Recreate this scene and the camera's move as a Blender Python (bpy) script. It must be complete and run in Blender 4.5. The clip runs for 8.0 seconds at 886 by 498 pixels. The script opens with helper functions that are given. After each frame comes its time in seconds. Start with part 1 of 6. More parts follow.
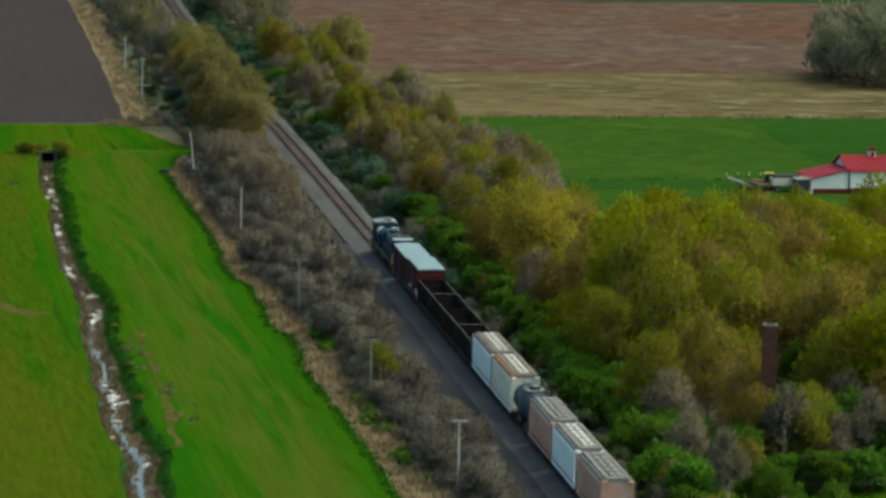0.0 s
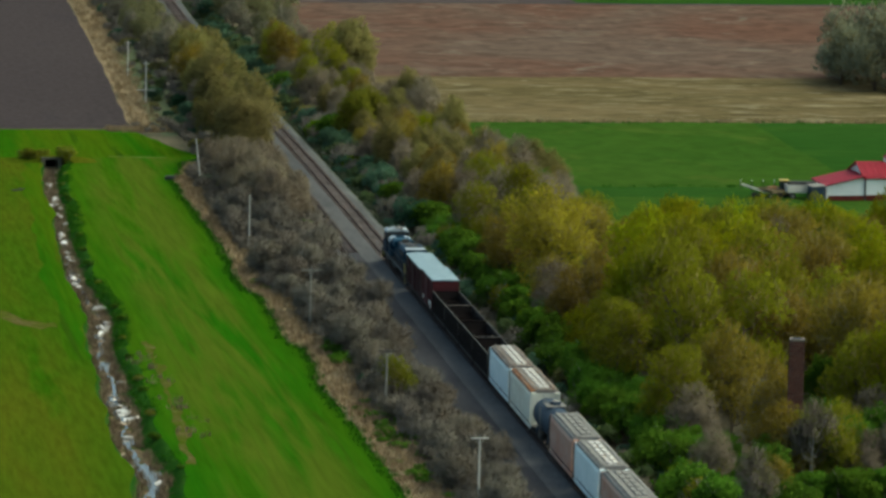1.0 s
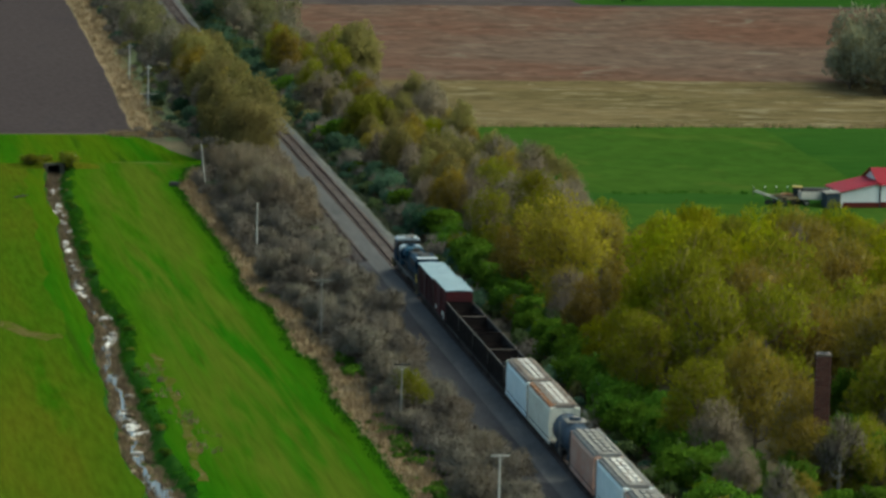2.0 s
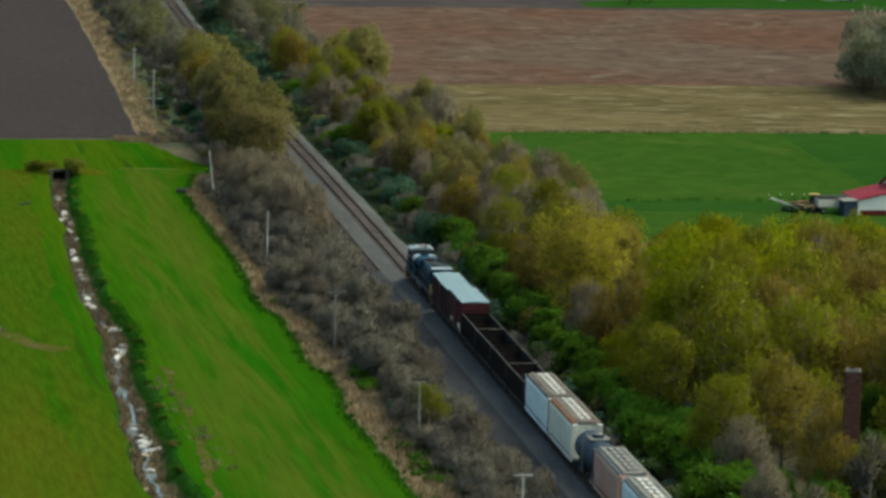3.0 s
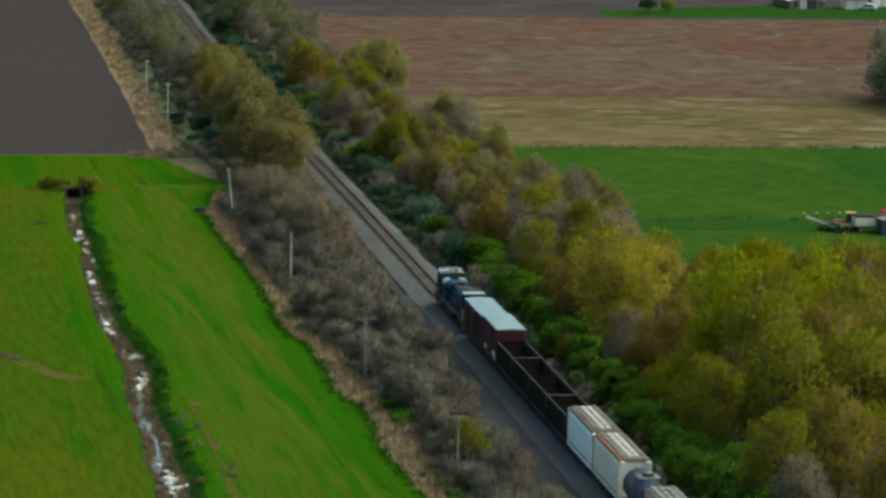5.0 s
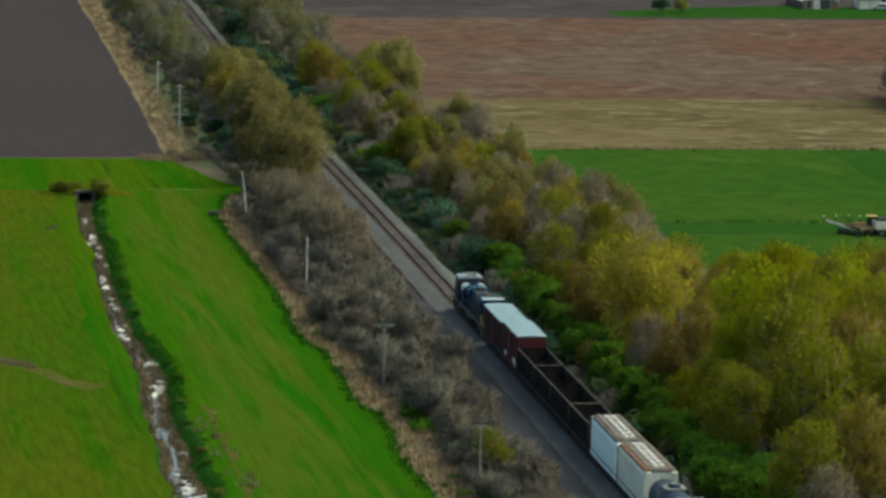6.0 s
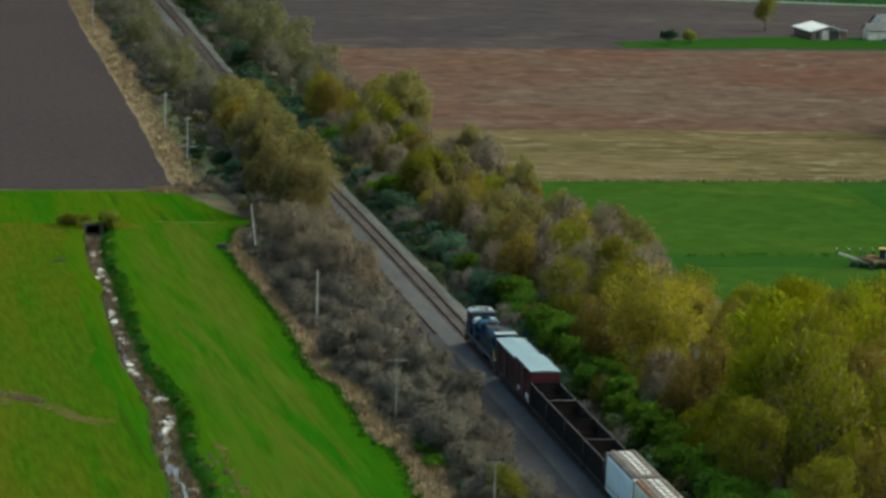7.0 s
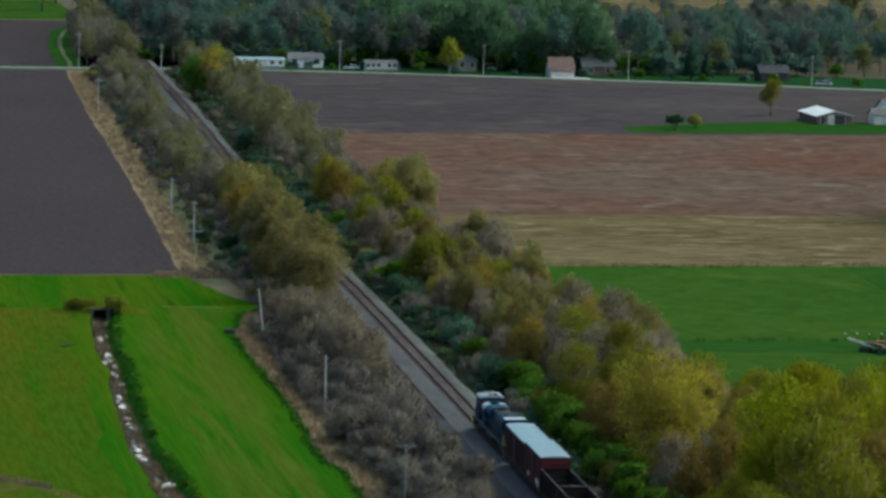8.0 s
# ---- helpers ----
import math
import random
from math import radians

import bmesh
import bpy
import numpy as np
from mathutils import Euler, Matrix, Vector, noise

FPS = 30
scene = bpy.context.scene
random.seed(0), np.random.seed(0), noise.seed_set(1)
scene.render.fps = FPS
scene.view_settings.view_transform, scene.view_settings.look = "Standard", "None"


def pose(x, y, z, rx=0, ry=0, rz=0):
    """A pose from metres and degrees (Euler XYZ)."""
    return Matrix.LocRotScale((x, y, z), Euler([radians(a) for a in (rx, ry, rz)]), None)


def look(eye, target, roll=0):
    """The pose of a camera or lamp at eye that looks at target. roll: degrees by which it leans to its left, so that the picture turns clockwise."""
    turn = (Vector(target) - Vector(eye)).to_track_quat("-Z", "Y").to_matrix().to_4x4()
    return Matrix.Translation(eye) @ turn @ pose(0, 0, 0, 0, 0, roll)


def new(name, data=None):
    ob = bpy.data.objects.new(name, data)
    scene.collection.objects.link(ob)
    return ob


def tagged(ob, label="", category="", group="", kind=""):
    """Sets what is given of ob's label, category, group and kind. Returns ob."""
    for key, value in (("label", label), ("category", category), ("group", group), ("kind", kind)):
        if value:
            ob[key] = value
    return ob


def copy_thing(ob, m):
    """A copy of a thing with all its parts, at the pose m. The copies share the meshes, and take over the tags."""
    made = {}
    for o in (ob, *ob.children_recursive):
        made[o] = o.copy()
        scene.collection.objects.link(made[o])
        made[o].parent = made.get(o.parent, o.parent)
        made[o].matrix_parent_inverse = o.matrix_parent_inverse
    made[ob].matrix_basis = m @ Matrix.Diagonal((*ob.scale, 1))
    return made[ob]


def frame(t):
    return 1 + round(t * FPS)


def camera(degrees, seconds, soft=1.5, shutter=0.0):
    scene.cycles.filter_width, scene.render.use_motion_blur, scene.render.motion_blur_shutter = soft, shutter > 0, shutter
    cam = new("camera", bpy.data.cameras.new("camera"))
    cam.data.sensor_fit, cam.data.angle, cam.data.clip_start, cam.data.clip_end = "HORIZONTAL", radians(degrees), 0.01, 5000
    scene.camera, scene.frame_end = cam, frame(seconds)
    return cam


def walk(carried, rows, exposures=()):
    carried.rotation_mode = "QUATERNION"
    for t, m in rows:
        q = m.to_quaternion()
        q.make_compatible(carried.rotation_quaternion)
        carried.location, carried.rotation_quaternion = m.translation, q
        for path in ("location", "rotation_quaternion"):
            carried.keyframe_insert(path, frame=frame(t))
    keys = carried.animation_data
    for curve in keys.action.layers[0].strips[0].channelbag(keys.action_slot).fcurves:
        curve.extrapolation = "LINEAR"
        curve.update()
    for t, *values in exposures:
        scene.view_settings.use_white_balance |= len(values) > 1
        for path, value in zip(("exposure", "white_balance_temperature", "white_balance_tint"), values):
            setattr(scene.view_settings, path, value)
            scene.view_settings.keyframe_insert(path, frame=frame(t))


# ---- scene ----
cam = camera(12.7, 8.0, soft=3.0)
PATH = [
    (0, (-66.069, -537.97, 76.019), (-65.727, -536.019, 75.737), 1.3),
    (0.5, (-66.593, -533.184, 75.975), (-66.25, -531.234, 75.693), 1.3),
    (1, (-66.925, -528.619, 75.93), (-66.58, -526.669, 75.648), 1.3),
    (1.5, (-67.354, -524.113, 75.871), (-67.007, -522.164, 75.589), 1.3),
    (3, (-68.607, -510.494, 75.971), (-68.256, -508.545, 75.688), 1.4),
    (3.5, (-68.803, -505.909, 75.939), (-68.452, -503.96, 75.656), 1.4),
    (4, (-69.037, -501.368, 75.853), (-68.685, -499.42, 75.571), 1.4),
    (4.5, (-69.213, -496.901, 75.848), (-68.86, -494.953, 75.565), 1.4),
    (5, (-69.615, -493.034, 75.824), (-69.263, -491.086, 75.543), 1.4),
    (6.5, (-70.301, -484.805, 75.694), (-69.952, -482.856, 75.412), 1.3),
    (7, (-70.501, -483.3, 75.678), (-70.153, -481.349, 75.411), 1.3),
    (7.5, (-70.767, -482.432, 75.559), (-70.42, -480.478, 75.313), 1.3),
    (8, (-71.09, -481.993, 75.579), (-70.743, -480.036, 75.354), 1.3),
]
walk(cam, [(t, look(eye, target, roll)) for t, eye, target, roll in PATH], [(0, 0.80, 6450, -17), (6.4, 0.80, 6450, -17), (7.4, 0.79, 6100, -17), (8, 0.66, 5600, -12)])

# ---------------------------------------------------------------- world, sun
SUN_AZ, SUN_EL = 95.0, 52.0            # degrees clockwise from +y, above the horizon
world = bpy.data.worlds.new("sky")
scene.world = world
world.use_nodes = True
wn = world.node_tree.nodes
sky = wn.new("ShaderNodeTexSky")
sky.sky_type = "NISHITA"
sky.sun_disc = False
sky.sun_elevation = radians(SUN_EL)
sky.sun_rotation = radians(SUN_AZ)
sky.air_density, sky.dust_density = 0.8, 5.0
wn["Background"].inputs["Strength"].default_value = 0.15
world.node_tree.links.new(sky.outputs["Color"], wn["Background"].inputs["Color"])
sun_data = bpy.data.lights.new("sun", "SUN")
sun_data.energy, sun_data.angle, sun_data.color = 0.36, radians(75.0), (1.0, 0.92, 0.80)
sun = new("sun", sun_data)
ce = math.cos(radians(SUN_EL))
sun_dir = Vector((ce * math.sin(radians(SUN_AZ)), ce * math.cos(radians(SUN_AZ)), math.sin(radians(SUN_EL))))
sun.matrix_world = look(sun_dir * 300, (0, 0, 0))


# ---------------------------------------------------------------- materials
def surf(name, c1, c2, scale=1.0, rough=0.85, metal=0.0, bump=0.3, bscale=None, island=0.0, obj=0.0,
         c3=None, stretch=(1, 1, 1), grain=0.25, gscale=None, translucent=0.0, spot=0.55, spec=0.0, warp=0.0, fleck=2.7, middle=None):
    """A surface of two or three colours that vary by noise at a broad and a fine scale."""
    m = bpy.data.materials.new(name)
    m.use_nodes = True
    nt = m.node_tree
    nd, ln = nt.nodes, nt.links
    bsdf = nd["Principled BSDF"]
    bsdf.inputs["Roughness"].default_value = rough
    bsdf.inputs["Metallic"].default_value = metal
    bsdf.inputs["Specular IOR Level"].default_value = spec
    tc = nd.new("ShaderNodeTexCoord")
    mp = nd.new("ShaderNodeMapping")
    mp.inputs["Scale"].default_value = stretch
    ln.new(tc.outputs["Object"], mp.inputs["Vector"])

    def tex(s, detail=4.0, rough_=0.6):
        n = nd.new("ShaderNodeTexNoise")
        n.inputs["Scale"].default_value = s
        n.inputs["Detail"].default_value = detail
        n.inputs["Roughness"].default_value = rough_
        n.inputs["Distortion"].default_value = warp
        ln.new(mp.outputs["Vector"], n.inputs["Vector"])
        return n

    def ramp(src, lo, hi):
        r = nd.new("ShaderNodeMapRange")
        r.interpolation_type = "SMOOTHSTEP"
        r.inputs["From Min"].default_value, r.inputs["From Max"].default_value = lo, hi
        ln.new(src, r.inputs["Value"])
        return r.outputs["Result"]

    def mix(f, a, b, blend="MIX"):
        x = nd.new("ShaderNodeMix")
        x.data_type, x.blend_type = "RGBA", blend
        for sock, v in ((x.inputs[0], f), (x.inputs[6], a), (x.inputs[7], b)):
            if isinstance(v, (int, float)):
                sock.default_value = v
            elif isinstance(v, tuple):
                sock.default_value = (*v, 1)
            else:
                ln.new(v, sock)
        return x.outputs[2]

    broad = tex(scale)
    col = mix(ramp(broad.outputs["Fac"], 0.32, 0.68), c1, c2)
    if c3:
        col = mix(ramp(tex(scale * fleck, 5).outputs["Fac"], spot, spot + 0.12), col, c3)
    if middle:
        # a paler crop in broad streaks along the middle of a field, none at its edges
        at = nd.new("ShaderNodeAttribute")
        at.attribute_name = "across"
        off = nd.new("ShaderNodeMath")
        off.operation = "SUBTRACT"
        off.inputs[1].default_value = 0.5
        ln.new(at.outputs["Fac"], off.inputs[0])
        side = nd.new("ShaderNodeMath")
        side.operation = "ABSOLUTE"
        ln.new(off.outputs[0], side.inputs[0])
        streak = mix(ramp(tex(scale * 2.2, 3).outputs["Fac"], 0.36, 0.60), col, middle)
        col = mix(ramp(side.outputs[0], 0.20, 0.44), streak, col)
    g = tex(gscale or scale * 14, 3)
    gr = nd.new("ShaderNodeMapRange")
    gr.inputs["From Min"].default_value, gr.inputs["From Max"].default_value = 0.3, 0.7
    gr.inputs["To Min"].default_value, gr.inputs["To Max"].default_value = 1 - grain, 1 + grain
    ln.new(g.outputs["Fac"], gr.inputs["Value"])
    val = gr.outputs["Result"]
    hsv = nd.new("ShaderNodeHueSaturation")
    ln.new(col, hsv.inputs["Color"])
    if island or obj:
        rnd = None
        if island:
            geo = nd.new("ShaderNodeNewGeometry")
            rnd, amt = geo.outputs["Random Per Island"], island
        if obj:
            oi = nd.new("ShaderNodeObjectInfo")
            if rnd is None:
                rnd, amt = oi.outputs["Random"], obj
            else:
                r2 = nd.new("ShaderNodeMapRange")
                r2.inputs["To Min"].default_value, r2.inputs["To Max"].default_value = 1 - obj, 1 + obj
                ln.new(oi.outputs["Random"], r2.inputs["Value"])
                mu = nd.new("ShaderNodeMath")
                mu.operation = "MULTIPLY"
                ln.new(r2.outputs["Result"], mu.inputs[0])
                ln.new(val, mu.inputs[1])
                val = mu.outputs[0]
                hs = nd.new("ShaderNodeMapRange")
                hs.inputs["To Min"].default_value, hs.inputs["To Max"].default_value = 0.5 - 0.05 * obj, 0.5 + 0.05 * obj
                ln.new(oi.outputs["Random"], hs.inputs["Value"])
                ln.new(hs.outputs["Result"], hsv.inputs["Hue"])
        r3 = nd.new("ShaderNodeMapRange")
        r3.inputs["To Min"].default_value, r3.inputs["To Max"].default_value = 1 - amt, 1 + amt
        ln.new(rnd, r3.inputs["Value"])
        mu2 = nd.new("ShaderNodeMath")
        mu2.operation = "MULTIPLY"
        ln.new(r3.outputs["Result"], mu2.inputs[0])
        ln.new(val, mu2.inputs[1])
        val = mu2.outputs[0]
    ln.new(val, hsv.inputs["Value"])
    ln.new(hsv.outputs["Color"], bsdf.inputs["Base Color"])
    if bump:
        b = nd.new("ShaderNodeBump")
        b.inputs["Strength"].default_value = bump
        b.inputs["Distance"].default_value = 0.1
        ln.new(tex(bscale or scale * 20, 4).outputs["Fac"], b.inputs["Height"])
        ln.new(b.outputs["Normal"], bsdf.inputs["Normal"])
    if translucent:
        tr = nd.new("ShaderNodeBsdfTranslucent")
        ln.new(hsv.outputs["Color"], tr.inputs["Color"])
        ms = nd.new("ShaderNodeMixShader")
        ms.inputs[0].default_value = translucent
        ln.new(bsdf.outputs[0], ms.inputs[1])
        ln.new(tr.outputs[0], ms.inputs[2])
        ln.new(ms.outputs[0], nd["Material Output"].inputs["Surface"])
    return m


# land
M_ROUGH = surf("rough_ground", (0.120, 0.100, 0.066), (0.085, 0.076, 0.050), 0.12, c3=(0.045, 0.070, 0.014), grain=0.35, gscale=2.5, spot=0.58)
M_WHEAT = surf("young_wheat", (0.019, 0.078, 0.003), (0.052, 0.084, 0.004), 0.11, c3=(0.026, 0.058, 0.004), stretch=(1, 0.055, 1), grain=0.16, gscale=1.2, spot=0.56, bscale=6, warp=0.6)
M_WHEAT_E = surf("streaky_young_wheat", (0.019, 0.078, 0.003), (0.038, 0.083, 0.004), 0.11, c3=(0.026, 0.058, 0.004), stretch=(1, 0.055, 1), grain=0.16, gscale=1.2, spot=0.6, bscale=6, warp=0.6, middle=(0.056, 0.083, 0.008))
M_WHEAT_L = surf("thin_wheat", (0.034, 0.074, 0.004), (0.066, 0.072, 0.006), 0.05, c3=(0.028, 0.072, 0.003), stretch=(1, 0.1, 1), grain=0.18, gscale=1.4, bscale=6)
M_MEADOW = surf("meadow_grass", (0.038, 0.074, 0.011), (0.031, 0.067, 0.010), 0.03, c3=(0.048, 0.078, 0.013), stretch=(0.7, 0.5, 1), grain=0.14, gscale=0.4, spot=0.55, warp=0.7)
M_MEADOW_D = surf("darker_meadow_grass", (0.027, 0.065, 0.011), (0.020, 0.056, 0.009), 0.03, c3=(0.033, 0.071, 0.011), stretch=(0.4, 1.5, 1), grain=0.16, gscale=0.5, spot=0.56)
M_STUBBLE = surf("straw_stubble", (0.121, 0.091, 0.045), (0.083, 0.065, 0.029), 0.045, c3=(0.170, 0.140, 0.081), stretch=(0.45, 1.0, 1), grain=0.3, gscale=0.35, spot=0.53, warp=0.8, fleck=5.0)
M_REDSOIL = surf("reddish_corn_stubble", (0.098, 0.053, 0.037), (0.098, 0.068, 0.051), 0.020, c3=(0.124, 0.095, 0.072), stretch=(0.6, 0.55, 1), grain=0.28, gscale=0.3, spot=0.56, warp=0.9, fleck=6.0)
# blue is raised in the next two soils to paint distance haze
M_PLOW = surf("dark_plowed_soil", (0.045, 0.036, 0.037), (0.051, 0.041, 0.041), 0.012, c3=(0.041, 0.034, 0.037), stretch=(1, 0.4, 1), grain=0.16, gscale=0.9, warp=0.5)
M_PLOW2 = surf("brown_tilled_soil", (0.063, 0.051, 0.049), (0.047, 0.040, 0.042), 0.016, c3=(0.076, 0.061, 0.054), stretch=(0.5, 0.8, 1), grain=0.2, gscale=0.3, warp=0.6, fleck=5.0)
M_DRY = surf("dry_tan_grass", (0.23, 0.165, 0.098), (0.145, 0.11, 0.066), 0.25, c3=(0.095, 0.098, 0.040), grain=0.35, gscale=3)
M_VERGE = surf("grey_green_rough_grass", (0.115, 0.120, 0.070), (0.085, 0.105, 0.048), 0.3, c3=(0.150, 0.138, 0.095), grain=0.35, gscale=3, spot=0.55)
# lawn green darkened, so the shade lies in the colour
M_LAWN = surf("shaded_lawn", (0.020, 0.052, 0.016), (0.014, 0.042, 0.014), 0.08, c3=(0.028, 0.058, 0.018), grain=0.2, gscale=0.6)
M_BALLAST = surf("grey_ballast_stone", (0.112, 0.108, 0.106), (0.086, 0.084, 0.084), 0.3, grain=0.35, gscale=9, bump=0.8, bscale=12, stretch=(1, 0.25, 1))
# near-black brown for the painted shadow along the rails
M_RAILSHADE = surf("rail_shade_ballast", (0.030, 0.020, 0.018), (0.042, 0.030, 0.027), 0.5, grain=0.3, gscale=6, stretch=(1, 0.3, 1))
M_GRAVEL = surf("pale_limestone_gravel", (0.135, 0.135, 0.128), (0.090, 0.092, 0.085), 0.35, c3=(0.060, 0.070, 0.042), grain=0.35, gscale=6, bump=0.7, stretch=(1, 0.2, 1), spot=0.55)
M_SIDING = surf("dark_siding_gravel", (0.061, 0.059, 0.063), (0.046, 0.045, 0.049), 0.3, grain=0.35, gscale=9, bump=0.8, bscale=12, stretch=(1, 0.25, 1))
M_CINDER = surf("dark_cinder", (0.043, 0.041, 0.043), (0.055, 0.051, 0.052), 0.4, grain=0.35, gscale=9, bump=0.8, stretch=(1, 0.3, 1))
M_MUD = surf("stream_bank_mud", (0.070, 0.050, 0.032), (0.165, 0.115, 0.072), 0.55, c3=(0.036, 0.056, 0.010), grain=0.35, gscale=4, spot=0.5, fleck=1.3)
M_WATER = surf("stream_water", (0.050, 0.046, 0.036), (0.075, 0.066, 0.050), 0.3, rough=0.06, bump=0.06, bscale=3, grain=0.1, spec=0.5)
# bank grass, its green darkened to paint the slope's shade
M_BANK = surf("shade_dark_bank_grass", (0.018, 0.056, 0.008), (0.026, 0.068, 0.009), 0.35, c3=(0.060, 0.058, 0.018), grain=0.3, gscale=5, spot=0.60, bump=0.6, bscale=6)
M_STONE = surf("pale_riprap", (0.57, 0.55, 0.52), (0.38, 0.34, 0.30), 0.8, grain=0.2, obj=0.4)
M_TANSTONE = surf("muddy_tan_stone", (0.30, 0.23, 0.155), (0.20, 0.15, 0.10), 0.8, grain=0.2, obj=0.4)
M_ASPHALT = surf("weathered_road", (0.22, 0.22, 0.215), (0.18, 0.18, 0.178), 0.15, grain=0.12, gscale=4)

# plants
M_BARK = surf("tree_bark", (0.115, 0.09, 0.07), (0.08, 0.065, 0.052), 2.0, grain=0.3)
M_PALEBARK = surf("pale_bark", (0.33, 0.30, 0.26), (0.24, 0.21, 0.18), 2.0, grain=0.3)
M_TWIG = surf("bare_twigs", (0.138, 0.121, 0.101), (0.164, 0.144, 0.120), 0.6, island=0.2, obj=0.15, bump=0)
M_TWIGBROWN = surf("grey_brown_twigs", (0.172, 0.140, 0.104), (0.202, 0.164, 0.122), 0.6, island=0.2, obj=0.15, bump=0)
M_TWIGWOOD = surf("brown_wood_twigs", (0.152, 0.122, 0.052), (0.188, 0.148, 0.062), 0.6, island=0.2, obj=0.15, bump=0)
# far twigs, their grey cast painted for distance haze
M_TWIGFAR = surf("hazed_far_twigs", (0.112, 0.116, 0.100), (0.092, 0.096, 0.086), 0.3, island=0.3, bump=0)
M_TWIGTAN = surf("tan_twigs", (0.158, 0.132, 0.106), (0.134, 0.115, 0.095), 0.6, island=0.2, obj=0.15, bump=0)


def leafmat(name, c1, c2, obj=0.2):
    return surf(name, c1, c2, 0.35, rough=0.7, island=0.11, obj=obj, bump=0, translucent=0.6, grain=0.1)


M_LEAF = {
    "yellow": leafmat("yellow_green_spring_leaves", (0.195, 0.222, 0.008), (0.198, 0.178, 0.009)),
    "lime": leafmat("lime_leaves", (0.130, 0.195, 0.010), (0.098, 0.148, 0.010)),
    "moss": leafmat("olive_yellow_leaves", (0.150, 0.148, 0.016), (0.118, 0.126, 0.016)),
    "sage": leafmat("sage_green_leaves", (0.098, 0.128, 0.048), (0.078, 0.104, 0.044)),
    "green": leafmat("fresh_green_leaves", (0.082, 0.154, 0.015), (0.058, 0.120, 0.014)),
    "dark": leafmat("dark_green_leaves", (0.040, 0.082, 0.042), (0.030, 0.064, 0.034)),
    "olive": leafmat("olive_budding_leaves", (0.185, 0.192, 0.012), (0.150, 0.150, 0.013)),
    "rust": leafmat("rust_brown_buds", (0.206, 0.152, 0.020), (0.170, 0.132, 0.020)),
    "bud": leafmat("grey_brown_buds", (0.148, 0.130, 0.099), (0.122, 0.108, 0.084)),
    "gold": leafmat("golden_catkins", (0.300, 0.252, 0.024), (0.210, 0.170, 0.022)),
    "umber": leafmat("umber_brown_buds", (0.200, 0.162, 0.106), (0.168, 0.138, 0.092)),
    "tanbud": leafmat("tan_buds", (0.140, 0.116, 0.084), (0.116, 0.099, 0.075)),
    "blossom": leafmat("white_blossom", (0.60, 0.57, 0.45), (0.50, 0.47, 0.37)),
    # haze, farg and farb: leaf colours with distance haze mixed in
    "haze": leafmat("hazed_green_leaves", (0.086, 0.138, 0.104), (0.072, 0.116, 0.092)),
    "brown": leafmat("olive_brown_buds", (0.206, 0.184, 0.060), (0.174, 0.156, 0.054)),
    "grove": leafmat("dull_grey_green_leaves", (0.205, 0.210, 0.135), (0.172, 0.178, 0.118)),
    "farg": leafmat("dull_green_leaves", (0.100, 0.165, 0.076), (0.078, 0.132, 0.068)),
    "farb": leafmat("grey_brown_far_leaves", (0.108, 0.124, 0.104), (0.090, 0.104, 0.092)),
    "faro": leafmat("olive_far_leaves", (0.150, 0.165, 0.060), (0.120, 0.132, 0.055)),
    "amber": leafmat("amber_olive_buds", (0.230, 0.198, 0.072), (0.194, 0.168, 0.064)),
    "teal": leafmat("blue_green_leaves", (0.078, 0.134, 0.078), (0.064, 0.112, 0.068)),
    "dusk": leafmat("grey_olive_buds", (0.178, 0.166, 0.112), (0.150, 0.142, 0.098)),
    "drab": leafmat("drab_olive_buds", (0.170, 0.166, 0.076), (0.142, 0.138, 0.066)),
}

# railway and buildings
M_STEEL = surf("rusty_rail_steel", (0.036, 0.020, 0.015), (0.050, 0.028, 0.020), 1.5, rough=0.75, metal=0.1, grain=0.2, spec=0.15)
M_TIE = surf("creosoted_tie", (0.090, 0.066, 0.058), (0.115, 0.088, 0.078), 1.5, island=0.3, grain=0.2)
M_TRUCK = surf("grimy_black_steel", (0.028, 0.027, 0.026), (0.045, 0.038, 0.033), 2.0, rough=0.7, metal=0.2, spec=0.3)
M_MAROON = surf("maroon_boxcar_paint", (0.048, 0.012, 0.012), (0.036, 0.010, 0.011), 0.5, rough=0.6, c3=(0.075, 0.026, 0.02), grain=0.15, spot=0.64, spec=0.2)
M_RED = surf("faded_red_boxcar_paint", (0.080, 0.015, 0.017), (0.060, 0.014, 0.016), 0.5, rough=0.6, c3=(0.12, 0.036, 0.03), grain=0.15, spot=0.64, spec=0.2)
M_GALV = surf("galvanised_roof", (0.31, 0.39, 0.42), (0.27, 0.345, 0.37), 0.6, rough=0.55, metal=0.1, c3=(0.29, 0.33, 0.33), grain=0.1, spot=0.66, spec=0.3)
M_COAL = surf("black_hopper_paint", (0.014, 0.011, 0.010), (0.021, 0.015, 0.013), 0.6, rough=0.8, c3=(0.032, 0.020, 0.015), grain=0.2, spot=0.62, spec=0.1)
M_COALIN = surf("dark_rust_interior", (0.013, 0.010, 0.009), (0.010, 0.008, 0.008), 0.6, rough=0.9, grain=0.2)
M_RIM = surf("scraped_rim_steel", (0.140, 0.116, 0.094), (0.075, 0.060, 0.050), 1.5, rough=0.6, metal=0.2, grain=0.3, spec=0.3)
M_WHITECAR = surf("pale_blue_white_paint", (0.76, 0.81, 0.80), (0.66, 0.73, 0.73), 0.5, rough=0.55, c3=(0.45, 0.43, 0.38), grain=0.08, spot=0.68, spec=0.3)
M_CREAMCAR = surf("cream_paint", (0.74, 0.71, 0.60), (0.64, 0.60, 0.49), 0.5, rough=0.55, c3=(0.42, 0.27, 0.16), grain=0.08, spot=0.60, spec=0.3)
